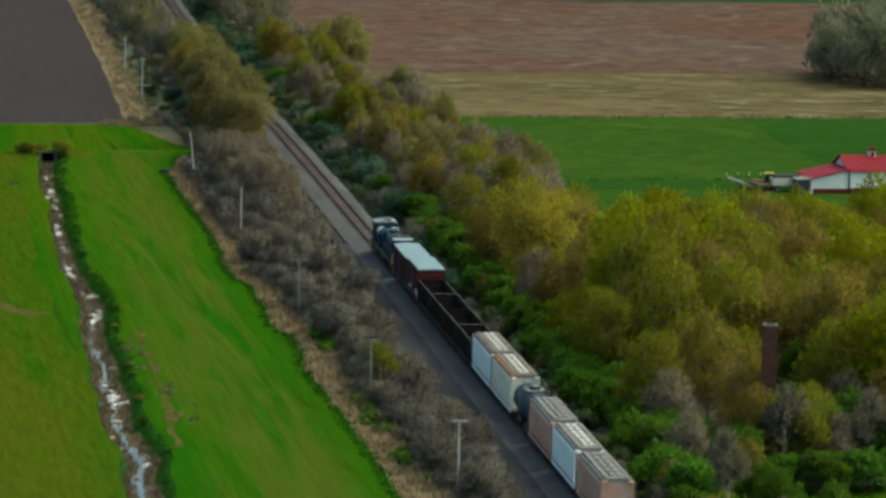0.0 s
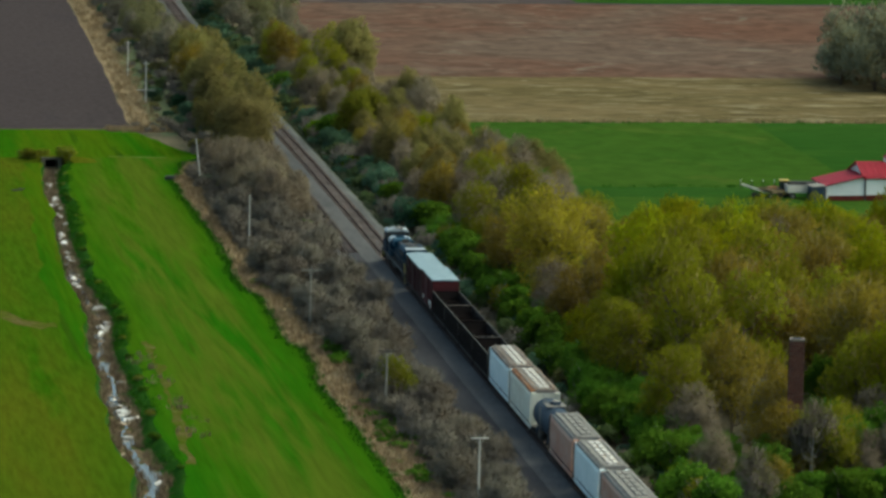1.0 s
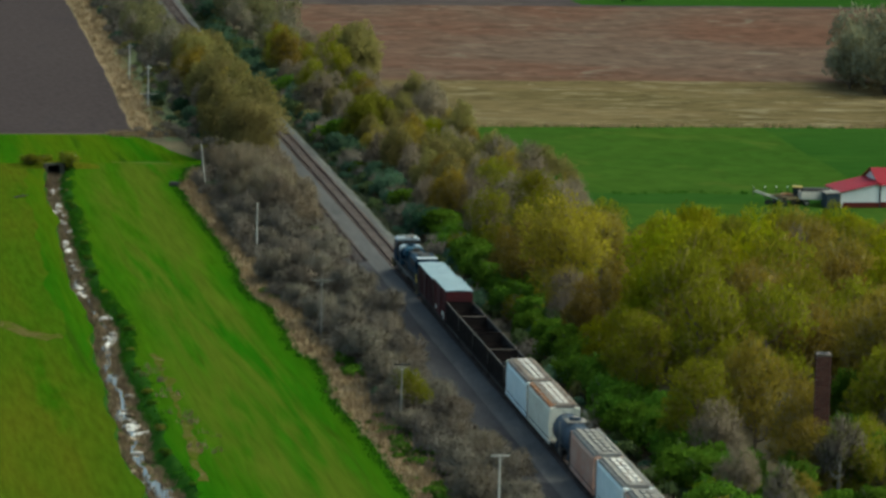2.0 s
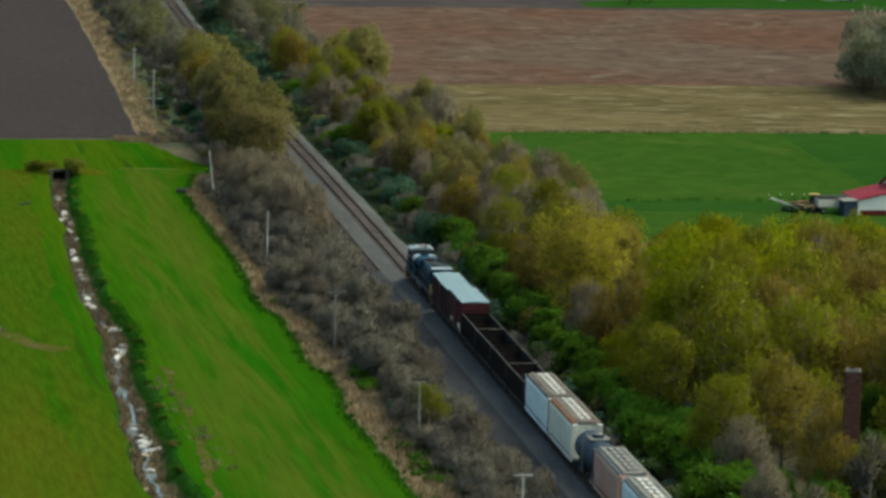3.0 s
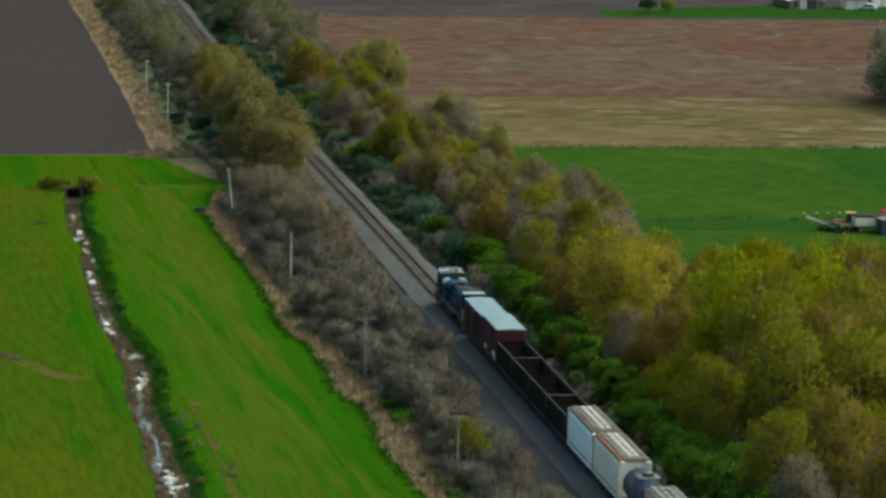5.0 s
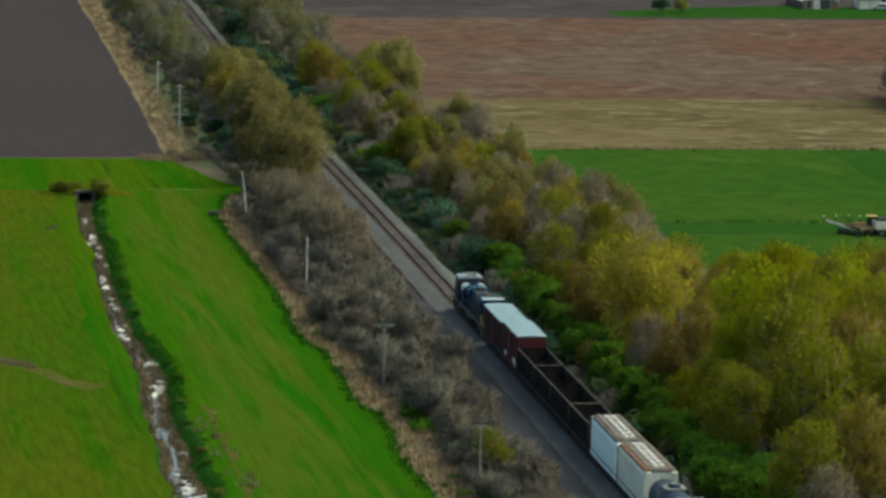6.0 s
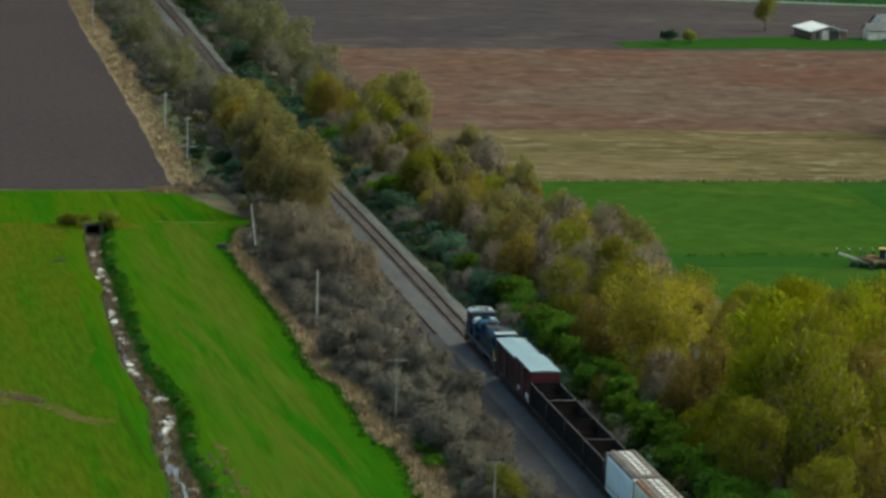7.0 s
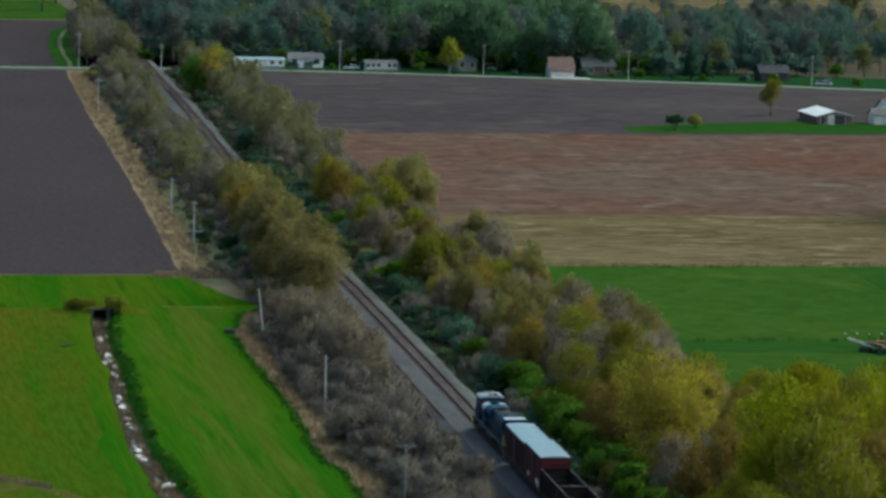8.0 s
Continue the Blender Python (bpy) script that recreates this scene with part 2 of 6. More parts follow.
M_TANCAR = surf("faded_orange_tan_paint", (0.46, 0.235, 0.165), (0.48, 0.31, 0.24), 0.4, rough=0.6, c3=(0.44, 0.38, 0.33), grain=0.1, spot=0.58, spec=0.3)
M_RUSTROOF = surf("rust_streaked_roof", (0.235, 0.205, 0.180), (0.165, 0.135, 0.115), 0.7, rough=0.8, c3=(0.27, 0.135, 0.075), grain=0.3, spot=0.57, warp=0.5)
M_ORANGE = surf("orange_rust_roof_edge", (0.36, 0.150, 0.066), (0.29, 0.14, 0.080), 0.9, rough=0.8, c3=(0.36, 0.29, 0.23), grain=0.3, spot=0.50)
M_GREYROOF = surf("grey_brown_car_roof", (0.25, 0.235, 0.21), (0.20, 0.185, 0.17), 0.8, rough=0.7, c3=(0.30, 0.18, 0.12), grain=0.2, spot=0.64)
M_HATCH = surf("white_hatch_paint", (0.60, 0.58, 0.54), (0.46, 0.42, 0.37), 1.3, rough=0.5, c3=(0.24, 0.15, 0.11), grain=0.2, spot=0.52)
M_TANK = surf("blue_black_tank_paint", (0.040, 0.056, 0.080), (0.030, 0.042, 0.062), 0.6, rough=0.6, c3=(0.055, 0.06, 0.07), grain=0.12, spot=0.64, spec=0.15)
M_LOCO = surf("dark_blue_locomotive_paint", (0.006, 0.027, 0.052), (0.005, 0.018, 0.034), 0.6, rough=0.6, c3=(0.014, 0.032, 0.044), grain=0.15, spot=0.64, spec=0.1)
M_LOCOBLUE = surf("faded_blue_locomotive_paint", (0.016, 0.060, 0.098), (0.012, 0.042, 0.070), 0.6, rough=0.6, c3=(0.05, 0.07, 0.075), grain=0.15, spot=0.62, spec=0.1)
M_LOCOGREY = surf("pale_grey_locomotive_paint", (0.40, 0.44, 0.45), (0.27, 0.30, 0.31), 0.9, rough=0.5, c3=(0.16, 0.17, 0.18), grain=0.2, spot=0.55, spec=0.3)
M_YELLOW = surf("yellow_paint", (0.48, 0.34, 0.06), (0.40, 0.28, 0.06), 1.0, rough=0.5, grain=0.15, spec=0.3)
M_GLASS = surf("dark_window_glass", (0.02, 0.025, 0.03), (0.03, 0.035, 0.04), 1.0, rough=0.08, bump=0, grain=0.05, spec=0.6)
M_POLE = surf("weathered_grey_pole", (0.45, 0.43, 0.39), (0.36, 0.34, 0.31), 1.0, stretch=(3, 3, 0.4), grain=0.25)
M_POLEGREY = surf("dark_grey_pole", (0.23, 0.215, 0.19), (0.18, 0.168, 0.15), 1.0, stretch=(3, 3, 0.4), grain=0.25)
M_BRICK = surf("old_red_brick", (0.108, 0.050, 0.036), (0.090, 0.044, 0.034), 1.2, c3=(0.064, 0.040, 0.032), island=0.25, grain=0.2, spot=0.62)
M_OLDCONC = surf("stained_old_concrete", (0.12, 0.11, 0.085), (0.085, 0.08, 0.06), 0.8, grain=0.3)
M_PALEGRASS = surf("trampled_pale_grass", (0.125, 0.125, 0.045), (0.085, 0.110, 0.025), 0.5, grain=0.25, gscale=3)
M_BARE = surf("washed_out_soil", (0.082, 0.070, 0.022), (0.050, 0.071, 0.006), 0.3, c3=(0.125, 0.090, 0.050), grain=0.3, gscale=3, spot=0.56)
M_MORTAR = surf("grey_mortar", (0.20, 0.17, 0.15), (0.16, 0.13, 0.115), 1.2, grain=0.2)
M_CONC = surf("weathered_concrete", (0.45, 0.43, 0.40), (0.36, 0.34, 0.32), 0.8, grain=0.2)
M_WHITE = surf("white_siding", (0.72, 0.71, 0.68), (0.64, 0.63, 0.60), 0.4, rough=0.6, grain=0.06)
M_REDROOF = surf("red_metal_roof", (0.24, 0.014, 0.026), (0.20, 0.013, 0.022), 0.4, rough=0.6, grain=0.08, spec=0.1)
M_REDTRIM = surf("dark_red_wainscot", (0.12, 0.028, 0.022), (0.10, 0.024, 0.02), 0.6, rough=0.6, grain=0.1)
M_GREYROOFS = surf("grey_shingle", (0.16, 0.155, 0.15), (0.12, 0.118, 0.115), 0.6, grain=0.2)
M_BROWNROOF = surf("brown_shingle", (0.165, 0.108, 0.09), (0.135, 0.092, 0.08), 0.6, grain=0.2)
M_DARKMETAL = surf("dark_machine_metal", (0.05, 0.05, 0.055), (0.075, 0.07, 0.07), 1.0, rough=0.6, metal=0.3)
M_CARPAINT = surf("silver_car_paint", (0.45, 0.46, 0.48), (0.40, 0.41, 0.43), 0.8, rough=0.3, metal=0.3, grain=0.05, spec=0.3)
M_CARDARK = surf("dark_car_paint", (0.03, 0.032, 0.04), (0.04, 0.042, 0.05), 0.8, rough=0.3, grain=0.05, spec=0.3)
M_CREAMWALL = surf("cream_siding", (0.62, 0.56, 0.47), (0.54, 0.49, 0.42), 0.4, rough=0.6, grain=0.06)


# ---------------------------------------------------------------- mesh helpers
class Shape:
    """Collects faces of one mesh."""

    def __init__(self):
        self.v, self.f, self.mi = [], [], []

    def add(self, verts, faces, mi=0):
        o = len(self.v)
        self.v.extend(tuple(p) for p in verts)
        self.f.extend(tuple(i + o for i in q) for q in faces)
        self.mi.extend([mi] * len(faces))
        return self

    def box(self, c, s, rot=0.0, mi=0):
        x, y, z = (a / 2 for a in s)
        k, q = math.cos(rot), math.sin(rot)
        pts = []
        for dz in (-z, z):
            for dx, dy in ((-x, -y), (x, -y), (x, y), (-x, y)):
                pts.append((c[0] + dx * k - dy * q, c[1] + dx * q + dy * k, c[2] + dz))
        return self.add(pts, [(3, 2, 1, 0), (4, 5, 6, 7), (0, 1, 5, 4), (1, 2, 6, 5), (2, 3, 7, 6), (3, 0, 4, 7)], mi)

    def tube(self, p0, p1, r0, r1=None, n=8, caps=True, mi=0):
        r1 = r0 if r1 is None else r1
        a, b = Vector(p0), Vector(p1)
        d = (b - a).normalized()
        u = d.orthogonal().normalized()
        w = d.cross(u)
        pts = []
        for p, r in ((a, r0), (b, r1)):
            for i in range(n):
                t = 2 * math.pi * i / n
                pts.append(p + u * (r * math.cos(t)) + w * (r * math.sin(t)))
        fs = [(i, (i + 1) % n, n + (i + 1) % n, n + i) for i in range(n)]
        if caps:
            fs += [tuple(range(n))[::-1], tuple(range(n, 2 * n))]
        return self.add(pts, fs, mi)

    def prism(self, section, y0, y1, axis="y", mi=0):
        """A section of (a, z) points drawn out along y (or x)."""
        n = len(section)
        pts = [(a, y, z) if axis == "y" else (y, a, z) for y in (y0, y1) for a, z in section]
        fs = [(i, (i + 1) % n, n + (i + 1) % n, n + i) for i in range(n)]
        fs += [tuple(range(n))[::-1], tuple(range(n, 2 * n))]
        return self.add(pts, fs, mi)

    def mesh(self, name, mats, bevel=0.0, smooth=False):
        me = bpy.data.meshes.new(name)
        me.from_pydata(self.v, [], self.f)
        for m in mats if isinstance(mats, (list, tuple)) else [mats]:
            me.materials.append(m)
        if any(self.mi):
            me.polygons.foreach_set("material_index", self.mi)
        bm = bmesh.new()
        bm.from_mesh(me)
        bmesh.ops.recalc_face_normals(bm, faces=bm.faces)
        if bevel:
            bmesh.ops.bevel(bm, geom=bm.edges[:], offset=bevel, segments=1, affect="EDGES", clamp_overlap=True)
        bm.to_mesh(me)
        bm.free()
        if smooth:
            me.polygons.foreach_set("use_smooth", [True] * len(me.polygons))
        return me


def part(name, shape, material, parent, label="", bevel=0.0, smooth=False):
    me = shape if isinstance(shape, bpy.types.Mesh) else shape.mesh(name, material, bevel, smooth)
    ob = new(name, me)
    ob.parent = parent
    if label:
        tagged(ob, label)
    return ob


def thing(name, label, category, group="", kind="", m=None):
    ob = tagged(new(name), label, category, group, kind)
    if m is not None:
        ob.matrix_basis = m
    return ob


def lerp_table(rows):
    ys, xs = zip(*sorted(rows))
    return lambda y: float(np.interp(y, ys, xs))


def grid_mesh(name, xs, ys, zf, material):
    """xs(y) gives a row of x values for each y."""
    v, f = [], []
    for y in ys:
        for x in xs(y):
            v.append((x, y, zf(x, y)))
    n = len(v) // len(ys)
    for j in range(len(ys) - 1):
        for i in range(n - 1):
            a = j * n + i
            f.append((a, a + 1, a + n + 1, a + n))
    me = bpy.data.meshes.new(name)
    me.from_pydata(v, [], f)
    me.materials.append(material)
    me.polygons.foreach_set("use_smooth", [True] * len(f))
    return me


def wob(x, y, a, s):
    return a * noise.noise(Vector((x / s, y / s, 3.7)))


def land(name, y0, y1, xl, xr, material, label, category, z=0.05, step=3.0, nx=8, edge=0.5, rag=7.0):
    """A piece of land between two side lines, with ragged edges."""
    k = max(2, int((y1 - y0) / step))
    ys = [y0 + (y1 - y0) * i / k for i in range(k + 1)]

    def row(y):
        a, b = xl(y) + wob(11, y, edge, rag), xr(y) + wob(57, y, edge, rag)
        return [a + (b - a) * i / nx for i in range(nx + 1)]
    v, f = [], []
    for j, y in enumerate(ys):
        for x in row(y):
            yy = y + (wob(x, y0, edge * 1.6, 9) if j in (0, k) else 0)
            v.append((x, yy, z))
    n = nx + 1
    for j in range(k):
        for i in range(nx):
            a = j * n + i
            f.append((a, a + 1, a + n + 1, a + n))
    me = bpy.data.meshes.new(name)
    me.from_pydata(v, [], f)
    me.materials.append(material)
    me.attributes.new("across", "FLOAT", "POINT").data.foreach_set("value", [i / nx for _ in range(k + 1) for i in range(nx + 1)])
    return tagged(new(name, me), label, category, kind="structure")


# ---------------------------------------------------------------- the land
def track_x(y):
    return 17.0 + 0.035 * y - 1.6 * math.exp(-(((y - 270) / 130) ** 2))


TRACK_TURN = -math.degrees(math.atan(0.035))
ditch_x = lerp_table([(140, -17.5), (98.5, -19.5), (76.5, -21.2), (57, -22.2), (50, -22.4), (20, -23.8), (14, -24.2), (-5, -24.7), (-25, -25.4), (-52, -25.4), (-64, -25.7),
                      (-70, -26.4), (-86, -27.5), (-104, -27.5), (-112, -28.0), (-124, -28.3), (-132, -29.0), (-150, -28.5), (-164, -29.3), (-240, -31.0)])
bed_half = lerp_table([(98, 1.1), (86, 0.75), (60, 0.55), (30, 0.52), (0, 0.55), (-25, 0.7), (-50, 1.0), (-90, 1.0), (-112, 1.2), (-165, 1.2), (-260, 1.2)])
bed_deep = lerp_table([(98, 1.55), (84, 1.5), (60, 1.2), (0, 1.15), (-260, 1.25)])
EAST_BANK, WEST_BANK = 1.9, 1.1


def ditch_c(y):
    return ditch_x(y) + wob(3, y, 0.45, 9) + wob(8, y, 0.35, 3.5)


def ditch_dip(x, y):
    """Depth of the stream's cut: a flat bed, a short west bank and a longer grassy east bank."""
    if y > 95 or y < -260:
        return 0.0
    d, w = x - ditch_c(y), bed_half(y) + wob(31, y, 0.2, 4)
    q = 1.0 if abs(d) <= w else 1 - (d - w) / EAST_BANK if d > 0 else 1 - (-d - w) / WEST_BANK
    q = max(0.0, min(1.0, q))
    return -bed_deep(y) * q * q * (3 - 2 * q)


def trench(x, y):
    return -2.0 if -258 < y < 97 and -5.0 < x - ditch_x(y) < 5.6 else 0.0


gx = [-4000, -1500, -600, -200, -80, -50] + list(np.arange(-38, -12, 0.7)) + [-10, -5, 0, 5, 10, 15, 20, 30, 45, 60, 100, 200, 600, 1500, 4000]
gy = [-3000, -1200, -500, -330] + list(np.arange(-262, 100, 2.0)) + [110, 140, 200, 300, 450, 600, 800, 1200, 2000, 4200]
tagged(new("ground", grid_mesh("ground", lambda y: gx, gy, trench, M_ROUGH)),
       "rough ground of dry grass and leaf litter", "ground", kind="structure")

# grassy banks, the muddy bed and the water
bank_rows = [-7.6, -4.0, -3.2, -2.7, -2.3, -1.9, -1.5, -1.1, -0.6, 0.0, 0.6, 1.1, 1.5, 1.9, 2.3, 2.7, 3.1, 3.5, 4.2, 5.2, 8.0]
tagged(new("stream_bank", grid_mesh("stream_bank", lambda y: [ditch_x(y) + d for d in bank_rows], list(np.arange(-259, 95.5, 1.0)),
                                    lambda x, y: 0.03 + ditch_dip(x, y) + (wob(x, y, 0.10, 1.3) if ditch_dip(x, y) < -0.1 else 0), M_BANK)),
       "steep banks of rank grass along the stream, darkened in colour for shade", "stream bank", kind="structure")
bed_rows = [-1.12, -0.9, -0.62, -0.35, -0.1, 0.15, 0.4, 0.65, 0.9, 1.12]
tagged(new("stream_bed", grid_mesh("stream_bed", lambda y: [ditch_c(y) + d * (bed_half(y) + wob(31, y, 0.2, 4)) * (1.0 + wob(21 + d, y, 0.45, 3)) for d in bed_rows], list(np.arange(-258, 92, 0.7)),
                                   lambda x, y: 0.07 + ditch_dip(x, y) + (abs(wob(x * 2, y, 0.42, 2.2)) + wob(x, y, 0.14, 0.8)) * (0.5 if y > -35 else 1.0), M_MUD)),
       "muddy eroded bed of a small stream with tan gravel bars", "stream bed", kind="structure")
POOLS = [(88, 3, 0.5), (76, 2, 0.4), (51, 9, 0.5), (34, 3, 0.4), (12, 8, 0.55), (-6, 7, 0.5), (-25, 6, 0.65), (-62, 5, 0.35), (-70, 3, 0.8), (-79, 1.5, 0.8), (-88, 3, 0.9), (-112, 5, 1.0), (-119, 2.5, 0.8), (-133, 2, 0.6), (-150, 6, 1.0), (-164, 4, 0.8)]


def water_half(y):
    return 0.16 + sum(w * math.exp(-(((y - c) / l) ** 2)) for c, l, w in POOLS)


def water_c(y):
    return ditch_c(y) + wob(5, y, 0.5, 4) + 0.8 * math.exp(-(((y + 61) / 7) ** 2))


tagged(new("water", grid_mesh("water", lambda y: [water_c(y) + d * (water_half(y) + wob(9 + d, y, 0.25, 1.6)) for d in (-1, 0, 1)],
                              list(np.arange(-255, 92, 0.8)), lambda x, y: (0.40 if y > -35 else 0.26) - bed_deep(y), M_WATER)),
       "shallow stream water in pools that mirror the bright sky", "stream", kind="structure")

wheat_r = lerp_table([(-260, -6.4), (-175, -6.1), (-161, -5.6), (-140, -5.3), (-121, -5.4), (-107, -5.7), (-96, -4.4), (-84, -3.9), (-78, -5.4), (-65, -4.7), (-45, -4.1),
                      (-39, -5.3), (-24, -5.1), (-16, -4.4), (-6, -4.1), (15, -3.6), (40, -3.5), (61, -3.1), (70, -2.9), (78, -1), (90, 1.2), (95, 4), (101, 4.6), (112, 2), (134, -2.5)])
tan_w = lerp_table([(-260, 4.2), (-125, 4.0), (-80, 3.6), (-66, 2.6), (-40, 2.0), (0, 2.0), (40, 2.4), (92, 2.6)])
land("wheat_field_east", -260, 99, lambda y: ditch_c(y) + bed_half(y) + 1.95, wheat_r, M_WHEAT_E, "bright green young wheat field beside the stream", "field", nx=14, edge=0.55)
land("wheat_field_west", -260, 99, lambda y: -500, lambda y: ditch_c(y) - bed_half(y) - 0.7, M_WHEAT_L, "yellowish green young wheat field", "field", nx=14, edge=0.5)
land("wheat_field_north", 98.2, 138, lambda y: -500, wheat_r, M_WHEAT, "strip of bright green wheat above the culvert", "field", z=0.055, nx=30, edge=0.8)
land("green_stream_side", -90, 92, lambda y: ditch_c(y) - bed_half(y) - 3.4, lambda y: ditch_c(y) - bed_half(y) - 0.7, M_WHEAT, "greener wheat beside the stream", "field", z=0.06, nx=4, edge=1.0, rag=10.0)
land("dry_grass_strip", -260, 92, lambda y: wheat_r(y) - 0.3, lambda y: wheat_r(y) + tan_w(y), M_DRY, "strip of dry tan grass along the wheat", "grass", z=0.035, nx=4, edge=1.0)
plow_r = lerp_table([(139, -2.7), (183, -1.1), (263, 2.4), (350, 5.5), (469, 9.5), (593, 15.1)])
land("plowed_field_west", 139, 597, lambda y: -500, plow_r, M_PLOW, "dark bare plowed field", "field", nx=30, edge=0.6, step=5)
land("tan_verge", 139, 596, lambda y: plow_r(y) - 0.2, lambda y: plow_r(y) + 6.0, M_DRY, "tan dry grass verge beside the plowed field", "grass", z=0.04, nx=4, edge=1.6)
land("grey_green_verge", 128, 290, lambda y: plow_r(y) + 4.2, lambda y: plow_r(y) + 11.0, M_VERGE, "grey-green rough grass between the verge and the trees", "grass", z=0.05, nx=5, edge=1.4)
land("meadow", 20, 151, lambda y: 46, lambda y: 600, M_MEADOW, "mown bright green meadow", "field", nx=60, edge=0.8)
land("meadow_east", 72, 150.6, lambda y: 103.5 + 0.06 * (y - 72), lambda y: 600, M_MEADOW_D, "darker green meadow beyond the mown strip", "field", z=0.058, nx=50, edge=0.6)
land("rank_meadow", 50, 62, lambda y: 56, lambda y: 170, M_MEADOW_D, "darker rank grass across the meadow", "field", z=0.062, nx=60, edge=1.6, rag=5.0)
land("stubble_field", 150.5, 231, lambda y: 44, lambda y: 600, M_STUBBLE, "pale straw stubble field", "field", z=0.045, nx=60, edge=0.8)
land("reddish_field", 230.5, 406, lambda y: 46, lambda y: 600, M_REDSOIL, "reddish brown corn stubble field with pale streaks", "field", z=0.05, nx=60, edge=0.9)
road_pts = [(-900, 590), (14, 606), (58, 608), (105.5, 597.5), (150, 583), (194, 568), (228, 553), (900, 300)]
road_y = lambda x: float(np.interp(x, [p[0] for p in road_pts], [p[1] for p in road_pts]))


def band(name, x0, x1, ya, yb, material, label, category, z, step=6.0, ny=4):
    xs = list(np.arange(x0, x1 + step, step))
    v, f = [], []
    for x in xs:
        for j in range(ny + 1):
            v.append((x, ya(x) + (yb(x) - ya(x)) * j / ny, z))
    n = ny + 1
    for i in range(len(xs) - 1):
        for j in range(ny):
            a = i * n + j
            f.append((a, a + n, a + n + 1, a + 1))
    me = bpy.data.meshes.new(name)
    me.from_pydata(v, [], f)
    me.materials.append(material)
    return tagged(new(name, me), label, category, kind="structure")


band("tilled_field", 48, 600, lambda x: 405.5, lambda x: road_y(x) - 4, M_PLOW2, "brown tilled field below the road", "field", 0.045)
band("farm_lawn", 131, 420, lambda x: 410 + wob(x, 0, 3, 20), lambda x: 426 + 18 * min(1, (x - 131) / 40) + wob(x, 7, 3, 15), M_MEADOW_D, "green farmyard lawn", "grass", 0.07)
band("road_verge", -500, 600, lambda x: road_y(x) - 5.5, lambda x: road_y(x) + 7, M_MEADOW_D, "mown green road verge", "grass", 0.06)
band("road", -900, 900, lambda x: road_y(x) - 2.6, lambda x: road_y(x) + 2.6, M_ASPHALT, "pale grey weathered country road", "road", 0.09)
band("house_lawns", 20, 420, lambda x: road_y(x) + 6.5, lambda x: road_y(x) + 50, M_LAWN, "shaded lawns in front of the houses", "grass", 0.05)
band("trampled_strip", -10, -1, lambda x: 99.0 - 0.12 * (x + 9.4) + wob(x, 1, 0.3, 1.5), lambda x: 99.7 - 0.12 * (x + 9.4) + wob(x, 4, 0.4, 1.5), M_PALEGRASS, "pale trampled strip across the wheat", "grass", 0.075, step=0.6, ny=2)
BARE_Y = lerp_table([(-60, -46.5), (-42, -50), (-38.5, -54), (-35.3, -63), (-31.8, -65.6)])
BARE_W = lerp_table([(-60, 2.5), (-46, 4.5), (-40, 4.5), (-36, 3.6), (-33, 1.6), (-31.2, 0.2)])
band("bare_strip", -60, -31, lambda x: BARE_Y(x) - 0.9 * BARE_W(x) + wob(x, 1, 4.0, 2.0), lambda x: BARE_Y(x) + 0.9 * BARE_W(x) + wob(x, 4, 4.0, 1.6), M_BARE, "washed-out brown strip in the thin wheat", "soil", 0.075, step=0.5, ny=3)
RUT_Y = [(-150, -24.3), (-127, -23.5), (-108, -22.5), (-99, -22.3), (-86, -21.9), (-78, -22.0)]
rut_x = lerp_table(RUT_Y)
land("eroded_rut", -150, -78, lambda y: rut_x(y) - 0.15 - max(0, wob(4, y, 0.9, 5)), lambda y: rut_x(y) + 0.25 + max(0, wob(14, y, 1.6, 6)), M_BARE, "eroded brown rut in the wheat beside the stream", "soil", z=0.08, step=1.0, nx=3, edge=0.35, rag=2.0)
band("far_plowed_field", -500, 60, lambda x: road_y(x) + 6, lambda x: 830, M_PLOW, "far dark plowed field beyond the road", "field", 0.05)
lane_x = lerp_table([(612, 14.0), (625, 15.0), (660, 16.0), (691, 17.6), (725, 19.8), (753, 22.6), (775, 25.5), (789, 28.0), (803, 31.8), (812, 36.0)])
land("green_lane", 612, 812, lane_x, lambda y: lane_x(y) + 3.0, M_MEADOW_D, "curved strip of green grass along a field track", "grass", z=0.07, step=4, nx=3, edge=0.3)
land("pale_lane", 612, 800, lambda y: lane_x(y) + 3.0, lambda y: lane_x(y) + 4.3, M_VERGE, "narrow pale field track", "lane", z=0.07, step=4, nx=2, edge=0.2)
land("green_lane_verge", 612, 800, lambda y: lane_x(y) + 4.3, lambda y: lane_x(y) + 7.0, M_MEADOW_D, "green verge inside the bend of the track", "grass", z=0.07, step=4, nx=3, edge=0.3)
band("far_green_field", -500, 40, lambda x: 835, lambda x: 960, M_MEADOW, "far green field", "field", 0.05)
band("hill_field", 230, 900, lambda x: 840, lambda x: 1500, M_STUBBLE, "far pale tan field beyond the woods", "field", 0.05)
land("clearing_grass", -260, -172, lambda y: 29 + 0.05 * (y + 172), lambda y: 140, M_WHEAT, "bright grass clearing beside the woods", "grass", z=0.05, nx=20, edge=0.8)

# ---------------------------------------------------------------- the railway
TY0, TY1 = -330.0, 900.0
RAIL_TOP = 1.22
SIDING = -4.45
SIDING_END = -12.0                      # the old siding is lifted south of here


